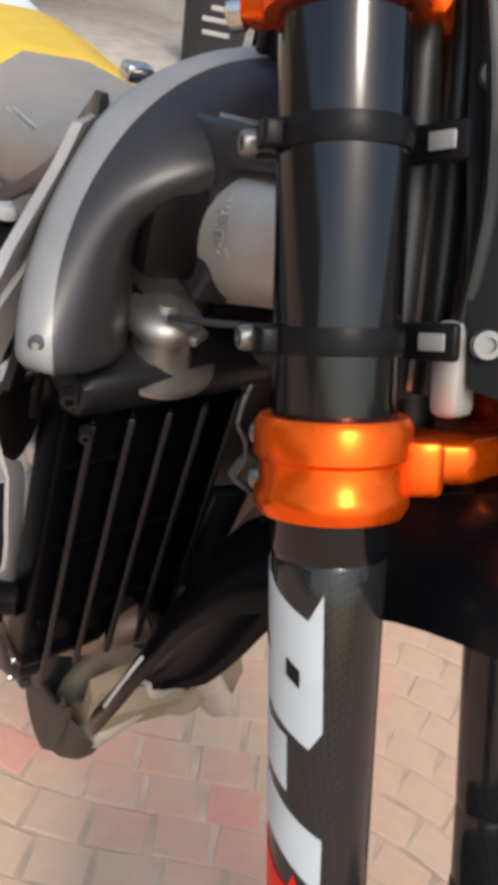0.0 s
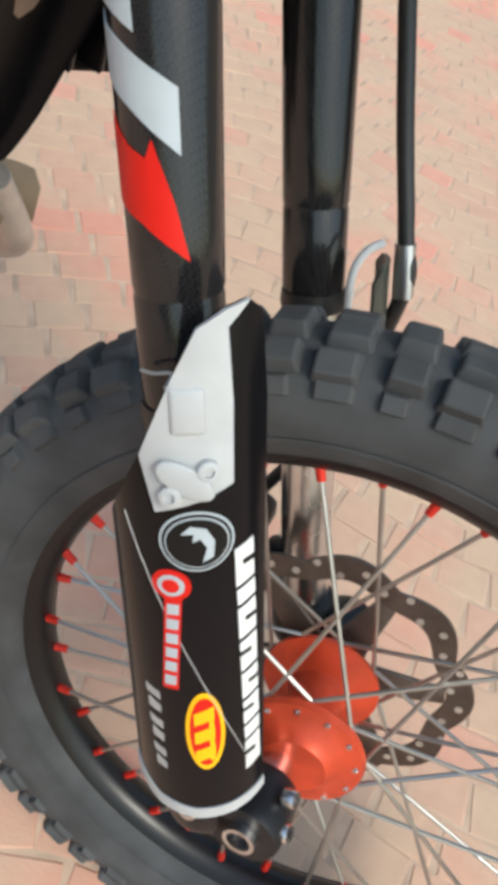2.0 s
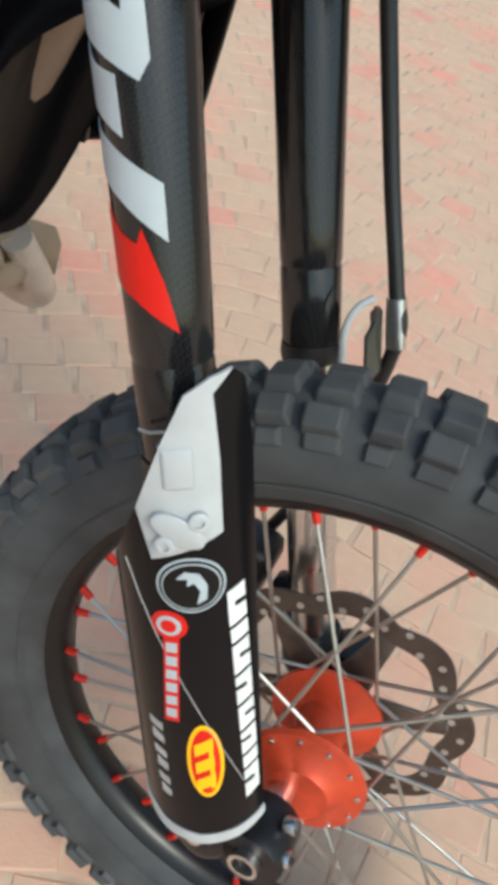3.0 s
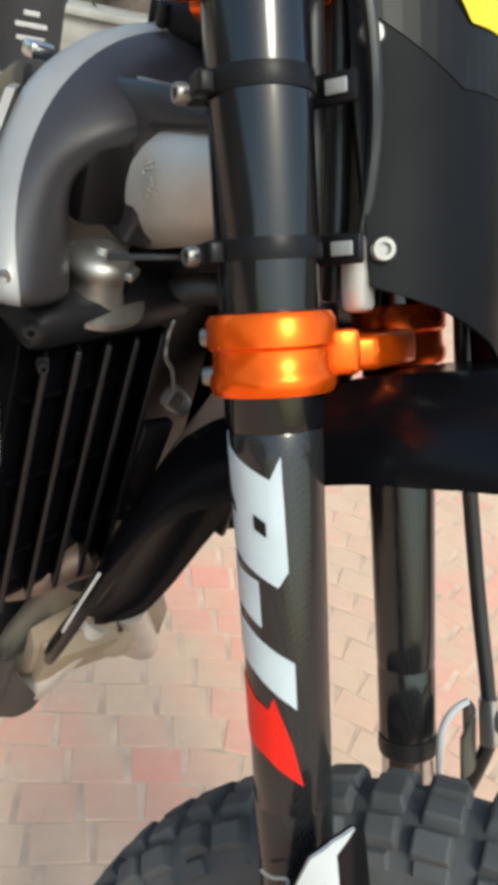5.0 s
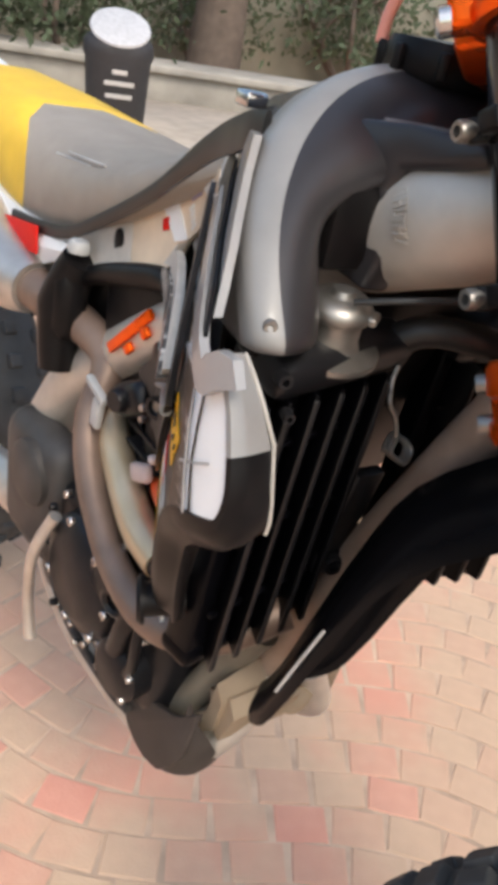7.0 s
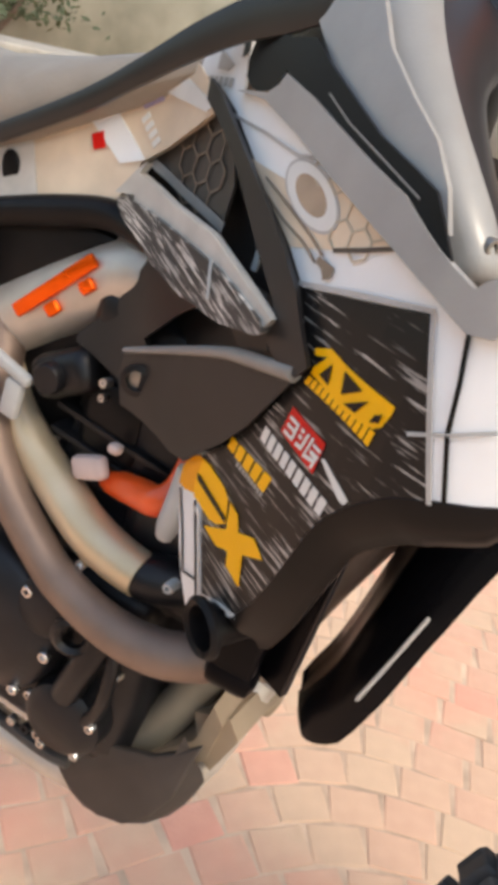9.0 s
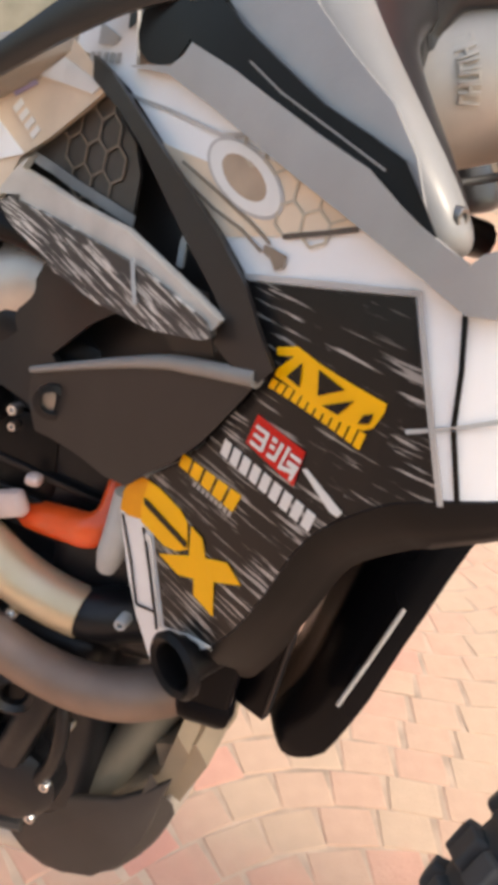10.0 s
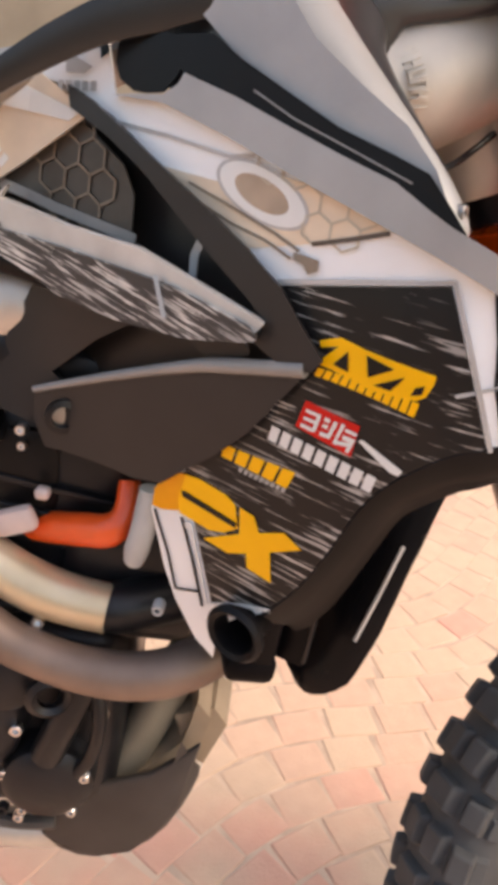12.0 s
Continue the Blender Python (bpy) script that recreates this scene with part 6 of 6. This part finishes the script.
bpart("lower_gusset", loft([[(-0.470, y, 0.506), (-0.440, y, 0.520), (-0.428, y, 0.505), (-0.442, y, 0.462), (-0.456, y, 0.468)] for y in (-0.080, -0.055, -0.025, 0.0)], True), DUST, engine, "dusty lower frame gusset", 30)
spart("kick_lever", tube([(-0.70, -0.13, 0.56), (-0.72, -0.145, 0.50), (-0.74, -0.14, 0.42), (-0.73, -0.14, 0.36)], [0.008, 0.007, 0.007, 0.008], 10), ALU, engine, "aluminium kick lever")
for k in range(2, 7):
    spart("case_bolt", xf(bolt(0.005, 0.007), turn_to((0, -1, 0), (-0.52 - 0.035 * k, -0.100, 0.375 + 0.004 * k))), STEEL, engine)
spart("side_case", join(box((0.15, 0.06, 0.18), (-0.815, -0.085, 0.52), 0.03, 3), xf(lathe([(0, 0.014), (0.034, 0.014), (0.042, 0.008), (0.044, -0.02)], 26), turn_to((0, -1, 0), (-0.80, -0.112, 0.555)))), CASE_GREY, engine, "dusty grey case behind the clutch")
spart("foot_peg", join(box((0.045, 0.075, 0.012), (-0.87, -0.165, 0.385), 0.003), *[box((0.008, 0.075, 0.008), (-0.888 + 0.012 * k, -0.165, 0.394), 0.001) for k in range(4)]), CASE_GREY, engine, "toothed foot peg")
# Filler box, added to keep the space behind the pipes dark.
spart("dark_filler", box((0.11, 0.07, 0.11), (-0.515, -0.055, 0.620), 0.02, 2), DARK_METAL, engine)
# Added plate hides the ground where the space under the spar is dark.
spart("backing_plate", box((0.27, 0.02, 0.18), (-0.615, -0.052, 0.745), 0.008, 2), BLACK_PLASTIC, engine, "black plate added to darken the space under the spar")
# Block added to fill a mostly dark void.
bpart("void_block", join(box((0.058, 0.034, 0.034), (-0.632, -0.108, 0.738), 0.012, 3, rot=(0, -30, 0)), xf(lathe([(0, 0.006), (0.010, 0.006), (0.012, 0.003), (0.012, -0.02)], 22), turn_to((0.2, -1, 0), (-0.634, -0.128, 0.736)))), DARK_METAL, engine, "black block filling the dark void above the pipes")
spart("case_rim", tube([(-0.56, -0.100, 0.376), (-0.60, -0.102, 0.374), (-0.70, -0.102, 0.388), (-0.76, -0.098, 0.42)], 0.006, 8), CASE_GREY, engine)

for k, (x, z, r) in enumerate(((-0.545, 0.575, 0.006), (-0.575, 0.600, 0.005), (-0.61, 0.585, 0.006), (-0.70, 0.585, 0.005), (-0.735, 0.545, 0.006), (-0.75, 0.485, 0.005), (-0.60, 0.405, 0.005), (-0.66, 0.400, 0.005), (-0.72, 0.415, 0.005))):
    spart("case_bolt", xf(bolt(r, 0.008), turn_to((0, -1, 0.1), (x, -0.112, z))), STEEL if k % 2 else DARK_METAL, engine)
bpart("case_bolt", xf(bolt(0.0045, 0.008), turn_to((0, -1, 0.1), (-0.5189, -0.1272, 0.5407))), STEEL, engine)
bpart("case_bolt", xf(bolt(0.0045, 0.008), turn_to((0, -1, 0.1), (-0.5406, -0.13, 0.5582))), STEEL, engine)
bpart("case_bolt", xf(bolt(0.005, 0.008), turn_to((0, -1, 0.1), (-0.5484, -0.125, 0.5289))), STEEL, engine)
bpart("case_bolt", xf(bolt(0.004, 0.008), turn_to((0, -1, 0.1), (-0.5988, -0.13, 0.5778))), STEEL, engine)
bpart("case_bolt", xf(bolt(0.0036, 0.008), turn_to((0, -1, 0.1), (-0.5857, -0.125, 0.7532))), STEEL, engine)
bpart("case_bolt", xf(bolt(0.003, 0.008), turn_to((0, -1, 0.1), (-0.5846, -0.125, 0.7426))), STEEL, engine)
spart("engine_hose", tube([(-0.56, -0.070, 0.62), (-0.60, -0.085, 0.59), (-0.66, -0.092, 0.60), (-0.72, -0.090, 0.64)], 0.008, 10), HOSE_RUBBER, engine, "black engine hose")
spart("oil_line", tube([(-0.535, -0.112, 0.56), (-0.525, -0.125, 0.52), (-0.535, -0.122, 0.47), (-0.57, -0.120, 0.435)], 0.006, 10), DARK_METAL, engine)
spart("filter_cover", xf(lathe([(0, 0.016), (0.020, 0.016), (0.026, 0.012), (0.028, 0.0), (0.028, -0.02)], 26), turn_to((0.1, -1, 0.1), (-0.600, -0.112, 0.545))), DARK_METAL, engine, "small round filter cover")

# -- exhaust --
exhaust = bpart("exhaust_pipe", tube([(-0.420, -0.062, 0.640), (-0.4400, -0.1150, 0.6120), (-0.4690, -0.1400, 0.6000), (-0.5000, -0.1470, 0.5940), (-0.5310, -0.1480, 0.5940), (-0.5610, -0.1470, 0.5990), (-0.5920, -0.1450, 0.6100), (-0.6460, -0.1400, 0.6480), (-0.6850, -0.1280, 0.6900), (-0.720, -0.100, 0.745), (-0.86, -0.12, 0.76)], [0.018, 0.018, 0.0172, 0.0166, 0.0160, 0.0155, 0.0150, 0.0150, 0.0150, 0.018, 0.024], 18, 6), BROWN_PIPE, label="heat-browned exhaust header")
bpart("upper_pipe", tube([(-0.5220, -0.1260, 0.6300), (-0.5460, -0.1260, 0.6320), (-0.5720, -0.1245, 0.6370), (-0.6020, -0.1205, 0.6480), (-0.6550, -0.1120, 0.6740), (-0.6900, -0.1000, 0.6940), (-0.715, -0.080, 0.745)], [0.0172, 0.0176, 0.0180, 0.0178, 0.0165, 0.0160, 0.0160], 20, 6), TITAN, exhaust, "golden titanium pipe section")
bpart("pipe_collar", tube([(-0.5260, -0.125, 0.6300), (-0.5120, -0.120, 0.630), (-0.470, -0.096, 0.636)], [0.0162, 0.0185, 0.0205], 18, 3), DARK_METAL, exhaust)
bpart("silencer", tube([(-0.86, -0.12, 0.76), (-1.0, -0.135, 0.77), (-1.35, -0.15, 0.86)], [0.03, 0.055, 0.055], 20), ALU, exhaust, "brushed silencer")

# -- seat and tail --
def seat_sec(x, zt, w, drop, slant=0.0):
    pts = [(-w * 0.90, zt - drop), (-w, zt - drop * 0.8), (-w * 0.97, zt - drop * 0.35), (-w * 0.75, zt - 0.008), (-w * 0.35, zt), (w * 0.35, zt), (w * 0.75, zt - 0.008), (w * 0.97, zt - drop * 0.35), (w, zt - drop * 0.8), (w * 0.90, zt - drop)]
    return [(x - slant * (1 - (y / w) ** 2), y, z) for y, z in pts]


seat = bpart("seat", loft([seat_sec(-0.500, 1.012, 0.050, 0.016), seat_sec(-0.57, 0.990, 0.080, 0.026), seat_sec(-0.64, 0.966, 0.096, 0.044), seat_sec(-0.72, 0.942, 0.104, 0.064), seat_sec(-0.80, 0.926, 0.110, 0.084), seat_sec(-0.87, 0.921, 0.112, 0.096), seat_sec(-0.93, 0.922, 0.114, 0.106, 0.16)], True), SEAT_GREY, label="taupe vinyl seat with a black base edge", smooth=60)
bpart("seat_rear", loft([seat_sec(-0.93, 0.922, 0.1142, 0.106, 0.16), seat_sec(-1.02, 0.925, 0.112, 0.10, 0.12), seat_sec(-1.18, 0.930, 0.105, 0.09), seat_sec(-1.30, 0.934, 0.085, 0.07)], True), SEAT_YELLOW, seat, "yellow vinyl rear part", smooth=60)
def ribbon(pts, heights, thick):
    """A flat upright band along a line, rounded at its edges."""
    line = smooth_line(pts, 6)
    secs = []
    for k, p in enumerate(line):
        h = float(np.interp(k / (len(line) - 1) * (len(heights) - 1), range(len(heights)), heights))
        secs.append([(p.x, p.y + dy * thick, p.z + dz * h) for dy, dz in ((-0.6, 1), (-1, 0.6), (-1, -0.6), (-0.6, -1), (0.6, -1), (1, -0.6), (1, 0.6), (0.6, 1))])
    return loft(secs, True)


bpart("seat_base", ribbon([(-0.480, -0.138, 1.010), (-0.498, -0.136, 1.005), (-0.522, -0.129, 0.997), (-0.553, -0.121, 0.986), (-0.586, -0.116, 0.968), (-0.620, -0.113, 0.945), (-0.660, -0.111, 0.918), (-0.72, -0.111, 0.884), (-0.80, -0.114, 0.842), (-0.87, -0.116, 0.826), (-0.95, -0.116, 0.815)], [0.010, 0.012, 0.013, 0.012, 0.011, 0.009, 0.008, 0.007, 0.007, 0.007, 0.007], 0.0030), HOSE_RUBBER, seat, "black seat base edge", 60)
for k in range(3):
    bpart("seat_stitch", tube([(-0.86 - 0.03 * k, -0.096, 0.908 - 0.008 * k), (-0.78 - 0.03 * k, -0.094, 0.914 - 0.008 * k)], 0.0014, 6, 1), DECAL_GREY, seat)
tail = bpart("tail_panel", loft([[(x, y, z) for y, z in ((-0.115, z0), (-0.12, (z0 + z1) / 2), (-0.112, z1), (-0.100, z1), (-0.10, z0))] for x, z0, z1 in ((-0.80, 0.815, 0.828), (-0.90, 0.770, 0.826), (-1.00, 0.725, 0.826), (-1.12, 0.74, 0.840), (-1.30, 0.80, 0.86))], True), WHITE, label="white tail panel with a red stripe", smooth=40)
bpart("red_stripe", xf(box((0.20, 0.003, 0.030), (0, 0, 0), 0.001), Matrix.Translation((-0.96, -0.123, 0.798)) @ pose(0, 0, 0, 0, -9)), DECAL_RED, tail)
bpart("rear_fender", loft([[(x, q * w, z - 0.03 * abs(q) ** 2) for q in (-1, -0.6, 0, 0.6, 1)] + [(x, q * w * 0.97, z - 0.004 - 0.03 * abs(q) ** 2) for q in (1, 0.6, 0, -0.6, -1)] for x, w, z in ((-1.20, 0.10, 0.89), (-1.40, 0.10, 0.92), (-1.68, 0.06, 0.96))], True), WHITE, tail)
airbox = bpart("airbox", box((0.26, 0.18, 0.20), (-0.90, 0, 0.78), 0.03, 3), BLACK_PLASTIC, label="black airbox")
# -- rear wheel, swingarm and stand --
bpart("swingarm", join(tube([(-0.86, -0.09, 0.46), (-1.15, -0.10, 0.40), (-1.475, -0.105, 0.33)], [0.034, 0.03, 0.024], 12, 5, flat=0.6), tube([(-0.86, 0.09, 0.46), (-1.15, 0.10, 0.40), (-1.475, 0.105, 0.33)], [0.034, 0.03, 0.024], 12, 5, flat=0.6)), ALU, label="cast aluminium swingarm")
rear = new("rear_wheel")
rear.parent = bike
tagged(rear, "spoked rear wheel with knobbly tyre")
RS = Matrix.Translation((-1.475, 0, 0.330)) @ pose(0, 0, 0, 90)
rt = bpart("tyre", xf(lathe([(0.245, -0.03), (0.27, -0.052), (0.30, -0.055), (0.316, -0.04), (0.320, 0.0), (0.316, 0.04), (0.30, 0.055), (0.27, 0.052), (0.245, 0.03)], 72, True), RS), RUBBER, rear, smooth=60)
rk = []
for k in range(36):
    a = 2 * math.pi * k / 36
    for z, t in ((-0.045, 25), (0, 0), (0.045, -25)):
        rk.append(knob(0.318 - 0.010 * (z != 0), a + 0.05 * (z == 0), z, t, (0.022, 0.028, 0.026)))
tagged(bpart("tread", xf(join(*rk), RS), RUBBER, rt, smooth=0), "square tread blocks", kind="stuff")
bpart("rim", xf(lathe([(0.24, -0.03), (0.25, -0.032), (0.236, -0.012), (0.232, 0), (0.236, 0.012), (0.25, 0.032), (0.24, 0.03), (0.226, 0.014), (0.224, 0), (0.226, -0.014)], 72, True), RS), RIM_BLACK, rear)
bpart("hub", xf(lathe([(0, -0.10), (0.015, -0.10), (0.05, -0.05), (0.03, -0.02), (0.03, 0.02), (0.05, 0.05), (0.015, 0.10), (0, 0.10)], 32), RS), RED_HUB, rear)
for k in range(32):
    ar, side = 2 * math.pi * k / 32, (1 if k % 2 else -1)
    ah = ar + (1 if (k // 2) % 2 else -1) * radians(60)
    bpart("spoke", xf(tube([(0.048 * math.cos(ah), 0.048 * math.sin(ah), 0.045 * side), (0.228 * math.cos(ar), 0.228 * math.sin(ar), 0.006 * side)], 0.0022, 6, 1), RS), SPOKE, rear)
bpart("side_stand", tube([(-0.86, 0.11, 0.37), (-0.93, 0.23, 0.16), (-0.95, 0.285, 0.022)], [0.013, 0.012, 0.016], 12), DARK_METAL, label="dark side stand")

# ---- setting: paved yard, low wall, bin, shrubs ----
ground = thing("ground", box((60, 60, 0.4), (0, 0, -0.2024)), GRIT, "sandy joint grit below the paving", "ground", kind="structure", smooth=0)


def paver_shape(w, l, seed):
    """A worn block with rounded top edges."""
    rnd = random.Random(seed)
    b = box((w, l, 0.06), (0, 0, 0), 0.003, 2)
    for v in b.verts:
        v.co.x += rnd.uniform(-0.0015, 0.0015)
        v.co.y += rnd.uniform(-0.0015, 0.0015)
        if v.co.z > 0:
            v.co.z += rnd.uniform(-0.0008, 0.0008)
    return b


COURSE, LONG, GAP = 0.068, 0.086, 0.0026
TILT = radians(38)
CT, ST = math.cos(TILT), math.sin(TILT)


FAN = 1.15      # width of one fan of arched courses


def paver_place(i, j):
    """A block's place and its turn along the arched course."""
    x = (j + 0.5 * (i % 2)) * LONG
    u = 2 * math.pi * x / FAN
    y = i * COURSE + 0.075 * math.cos(u)
    return x * CT - y * ST - 0.4, x * ST + y * CT + 0.4, math.degrees(math.atan(-0.075 * 2 * math.pi / FAN * math.sin(u)))


low_wall = thing("low_wall", box((0.5, 16, 0.26), (0, 0, 0), 0.03, 2, rot=(0, 0, 0)), STONE, "weathered low stone kerb wall", "wall", kind="structure")
low_wall.matrix_basis = pose(-7.04, 3.63, 0.11, 0, 0, -28)
coping = thing("wall_coping", box((0.62, 16, 0.07), (0, 0, 0), 0.015, 2), STONE, "worn stone coping on the low wall", "coping", kind="structure")
coping.matrix_basis = pose(-7.04, 3.63, 0.273, 0, 0, -28)
verge = thing("pavement", box((2.2, 16, 0.05), (0, 0, 0), 0.008, 1), CONCRETE, "worn beige concrete strip along the low wall", "pavement", kind="structure")
verge.matrix_basis = pose(-5.85, 3.0, -0.014, 0, 0, -28)
back_wall = thing("wall_back", box((0.3, 26, 3.2), (0, 0, 0), 0.02, 1), PLASTER, "mossy grey-green plaster wall behind the kerb", "wall", kind="structure")
back_wall.matrix_basis = pose(-9.6, 4.6, 1.6, 0, 0, -28)

# Out-of-view wall, added to hold back sky light and reflections.
unseen_side_wall = thing("wall_side_unseen", box((0.3, 14, 3.4), (0, 0, 0), 0.02, 1), FACADE, "unseen ochre wall added to dim side reflections", "wall", kind="structure")
unseen_side_wall.matrix_basis = pose(-3.5, -9.0, 1.7, 0, 0, 90)
# Its opposite number, also never in view, shapes what gloss reflects.
unseen_far_wall = thing("wall_far_unseen", box((0.3, 16, 3.4), (0, 0, 0), 0.02, 1), FACADE, "unseen ochre wall added to shape reflections", "wall", kind="structure")
unseen_far_wall.matrix_basis = pose(3.0, 9.5, 1.7, 0, 0, 90)


def bin_shape():
    bin_ob = new("litter_bin")
    tagged(bin_ob, "dark grey plastic litter bin with a white lid", "bin")
    n = 28
    bm = bmesh.new()
    rings = []
    for z, r in ((0.0, 0.19), (0.02, 0.20), (0.46, 0.225), (0.50, 0.240), (0.56, 0.238), (0.595, 0.215), (0.61, 0.15)):
        rings.append([bm.verts.new((r * math.copysign(abs(math.cos(a)) ** 0.75, math.cos(a)), r * math.copysign(abs(math.sin(a)) ** 0.75, math.sin(a)), z)) for a in (2 * math.pi * k / n for k in range(n))])
    for a, b in zip(rings, rings[1:]):
        for k in range(n):
            bm.faces.new((a[k], a[(k + 1) % n], b[(k + 1) % n], b[k]))
    bm.faces.new(rings[0])
    bm.faces.new(rings[-1])
    part("body", bm, BIN_GREY, bin_ob)
    part("lid", xf(lathe([(0.0, 0.03), (0.15, 0.028), (0.20, 0.015), (0.205, 0.0), (0.0, -0.01)], 28), pose(0.075, 0, 0.655, 0, 30)), BIN_WHITE, bin_ob, "white dished lid")
    for k, (w, z) in enumerate(((0.10, 0.40), (0.20, 0.33), (0.18, 0.25))):
        part("label_bar", box((0.004, w, 0.030), (0.2235, 0.0, z), 0.001), DECAL_GREY, bin_ob, "pale unreadable print" if k == 0 else "")
    return bin_ob


bin_ob = bin_shape()
bin_ob.matrix_basis = pose(-5.55, 2.35, 0.011, 0, 0, -22)


def shrub(name, at, size, seed, label):
    rnd = random.Random(seed)
    ob = new(name)
    ob.location = at
    tagged(ob, label, "shrub")
    stems = [tube([(0, 0, 0), (rnd.uniform(-0.3, 0.3) * size, rnd.uniform(-0.3, 0.3) * size, size * 0.5), (rnd.uniform(-0.5, 0.5) * size, rnd.uniform(-0.5, 0.5) * size, size * rnd.uniform(0.8, 1.1))], [0.03 * size, 0.02 * size, 0.006 * size], 6, 4) for _ in range(6)]
    for bm in stems:
        part("stem", bm, BARK, ob)
    bm = bmesh.new()
    for _ in range(1800):
        c = Vector((rnd.gauss(0, 0.33) * size, rnd.gauss(0, 0.33) * size, (0.25 + rnd.random() * 0.85) * size))
        u = Vector((rnd.gauss(0, 1), rnd.gauss(0, 1), rnd.gauss(0, 1))).normalized()
        v = u.orthogonal().normalized()
        w = rnd.uniform(0.022, 0.05) * size
        q = [bm.verts.new(c + u * w * a + v * w * 0.45 * b) for a, b in ((-1, 0), (0, -1), (1, 0), (0, 1))]
        bm.faces.new(q)
    tagged(part("foliage", bm, LEAF, ob, smooth=0), "small dark green leaves", kind="stuff")
    return ob


for k, (x, y, s) in enumerate(((-7.9, 3.0, 1.3), (-8.4, 2.1, 1.5), (-8.6, 4.9, 1.1), (-7.6, 1.2, 1.2), (-8.0, 6.6, 1.4))):
    shrub("shrub", (x, y, 0.0), s, 40 + k, "leafy dark green shrub behind the low wall")


def trunk(at, r, h, seed):
    rnd = random.Random(seed)
    ob = new("tree")
    ob.location = at
    tagged(ob, "brown tree trunk behind the low wall", "tree")
    part("trunk", tube([(0, 0, 0), (0.05, 0.02, h * 0.35), (-0.03, 0.05, h * 0.7), (0.08, 0.0, h)], [r * 1.25, r, r * 0.9, r * 0.7], 14, 5), BARK, ob)
    limbs = [tube([(0, 0, h * 0.75), (rnd.uniform(-0.5, 0.5), rnd.uniform(-0.5, 0.5), h * 1.05), (rnd.uniform(-1, 1), rnd.uniform(-1, 1), h * 1.3)], [r * 0.45, r * 0.3, r * 0.1], 8, 4) for _ in range(5)]
    for bm in limbs:
        part("limb", bm, BARK, ob)
    bm = bmesh.new()
    for _ in range(900):
        c = Vector((rnd.gauss(0, 0.7), rnd.gauss(0, 0.7), h * 1.25 + rnd.gauss(0, 0.35)))
        u = Vector((rnd.gauss(0, 1), rnd.gauss(0, 1), rnd.gauss(0, 1))).normalized()
        v = u.orthogonal().normalized()
        w = rnd.uniform(0.05, 0.1)
        bm.faces.new([bm.verts.new(c + u * w * a + v * w * 0.45 * b) for a, b in ((-1, 0), (0, -1), (1, 0), (0, 1))])
    tagged(part("crown", bm, LEAF, ob, smooth=0), "loose leafy crown", kind="stuff")


trunk((-7.35, 4.25, 0.0), 0.24, 2.6, 5)
trunk((-7.9, 1.95, 0.0), 0.20, 2.8, 6)

# ---- paving, block by block ----
shapes = [mesh_of("paver", paver_shape(LONG - GAP, COURSE * 0.975 - GAP, s), PAVER, 0) for s in range(5)]
rest = []
rnd = random.Random(12)
near = []
for i in range(-150, 170):
    for j in range(-140, 140):
        x, y, arc = paver_place(i, j)
        if -9.5 < x < 5 and -5 < y < 7.5:
            near.append((math.hypot(x + 0.45, (y - 0.35) * 0.9), x, y, arc))
near.sort()
for k, (d, x, y, arc) in enumerate(near):
    turn = math.degrees(TILT) + arc + rnd.uniform(-2, 2)
    m = pose(x, y, -0.031 + rnd.uniform(-0.0004, 0.0004), rnd.uniform(-0.15, 0.15), rnd.uniform(-0.15, 0.15), turn)
    if k < 300:
        ob = new("paver", shapes[k % 5])
        ob.matrix_basis = m
        ob.parent = ground
    else:
        rest.append(m)
base = [Vector(c) for c in ((-1, -1, 0), (1, -1, 0), (1, 1, 0), (-1, 1, 0))]
verts, faces = [], []
hx, hy = (LONG - GAP) / 2, (COURSE * 0.975 - GAP) / 2
for m in rest:
    n0 = len(verts)
    for inset, z in ((0.0, 0.0), (0.0, 0.028), (0.002, 0.030)):
        verts += [tuple(m @ Vector((c.x * (hx - inset), c.y * (hy - inset), z))) for c in base]
    faces += [tuple(n0 + 8 + k for k in range(4))]
    faces += [(n0 + r + k, n0 + r + (k + 1) % 4, n0 + r + 4 + (k + 1) % 4, n0 + r + 4 + k) for r in (0, 4) for k in range(4)]
me = bpy.data.meshes.new("paving")
me.from_pydata(verts, [], faces)
me.materials.append(PAVER)
paving = new("paving", me)
tagged(paving, "pink and beige paving blocks of the yard", "paving", kind="stuff")
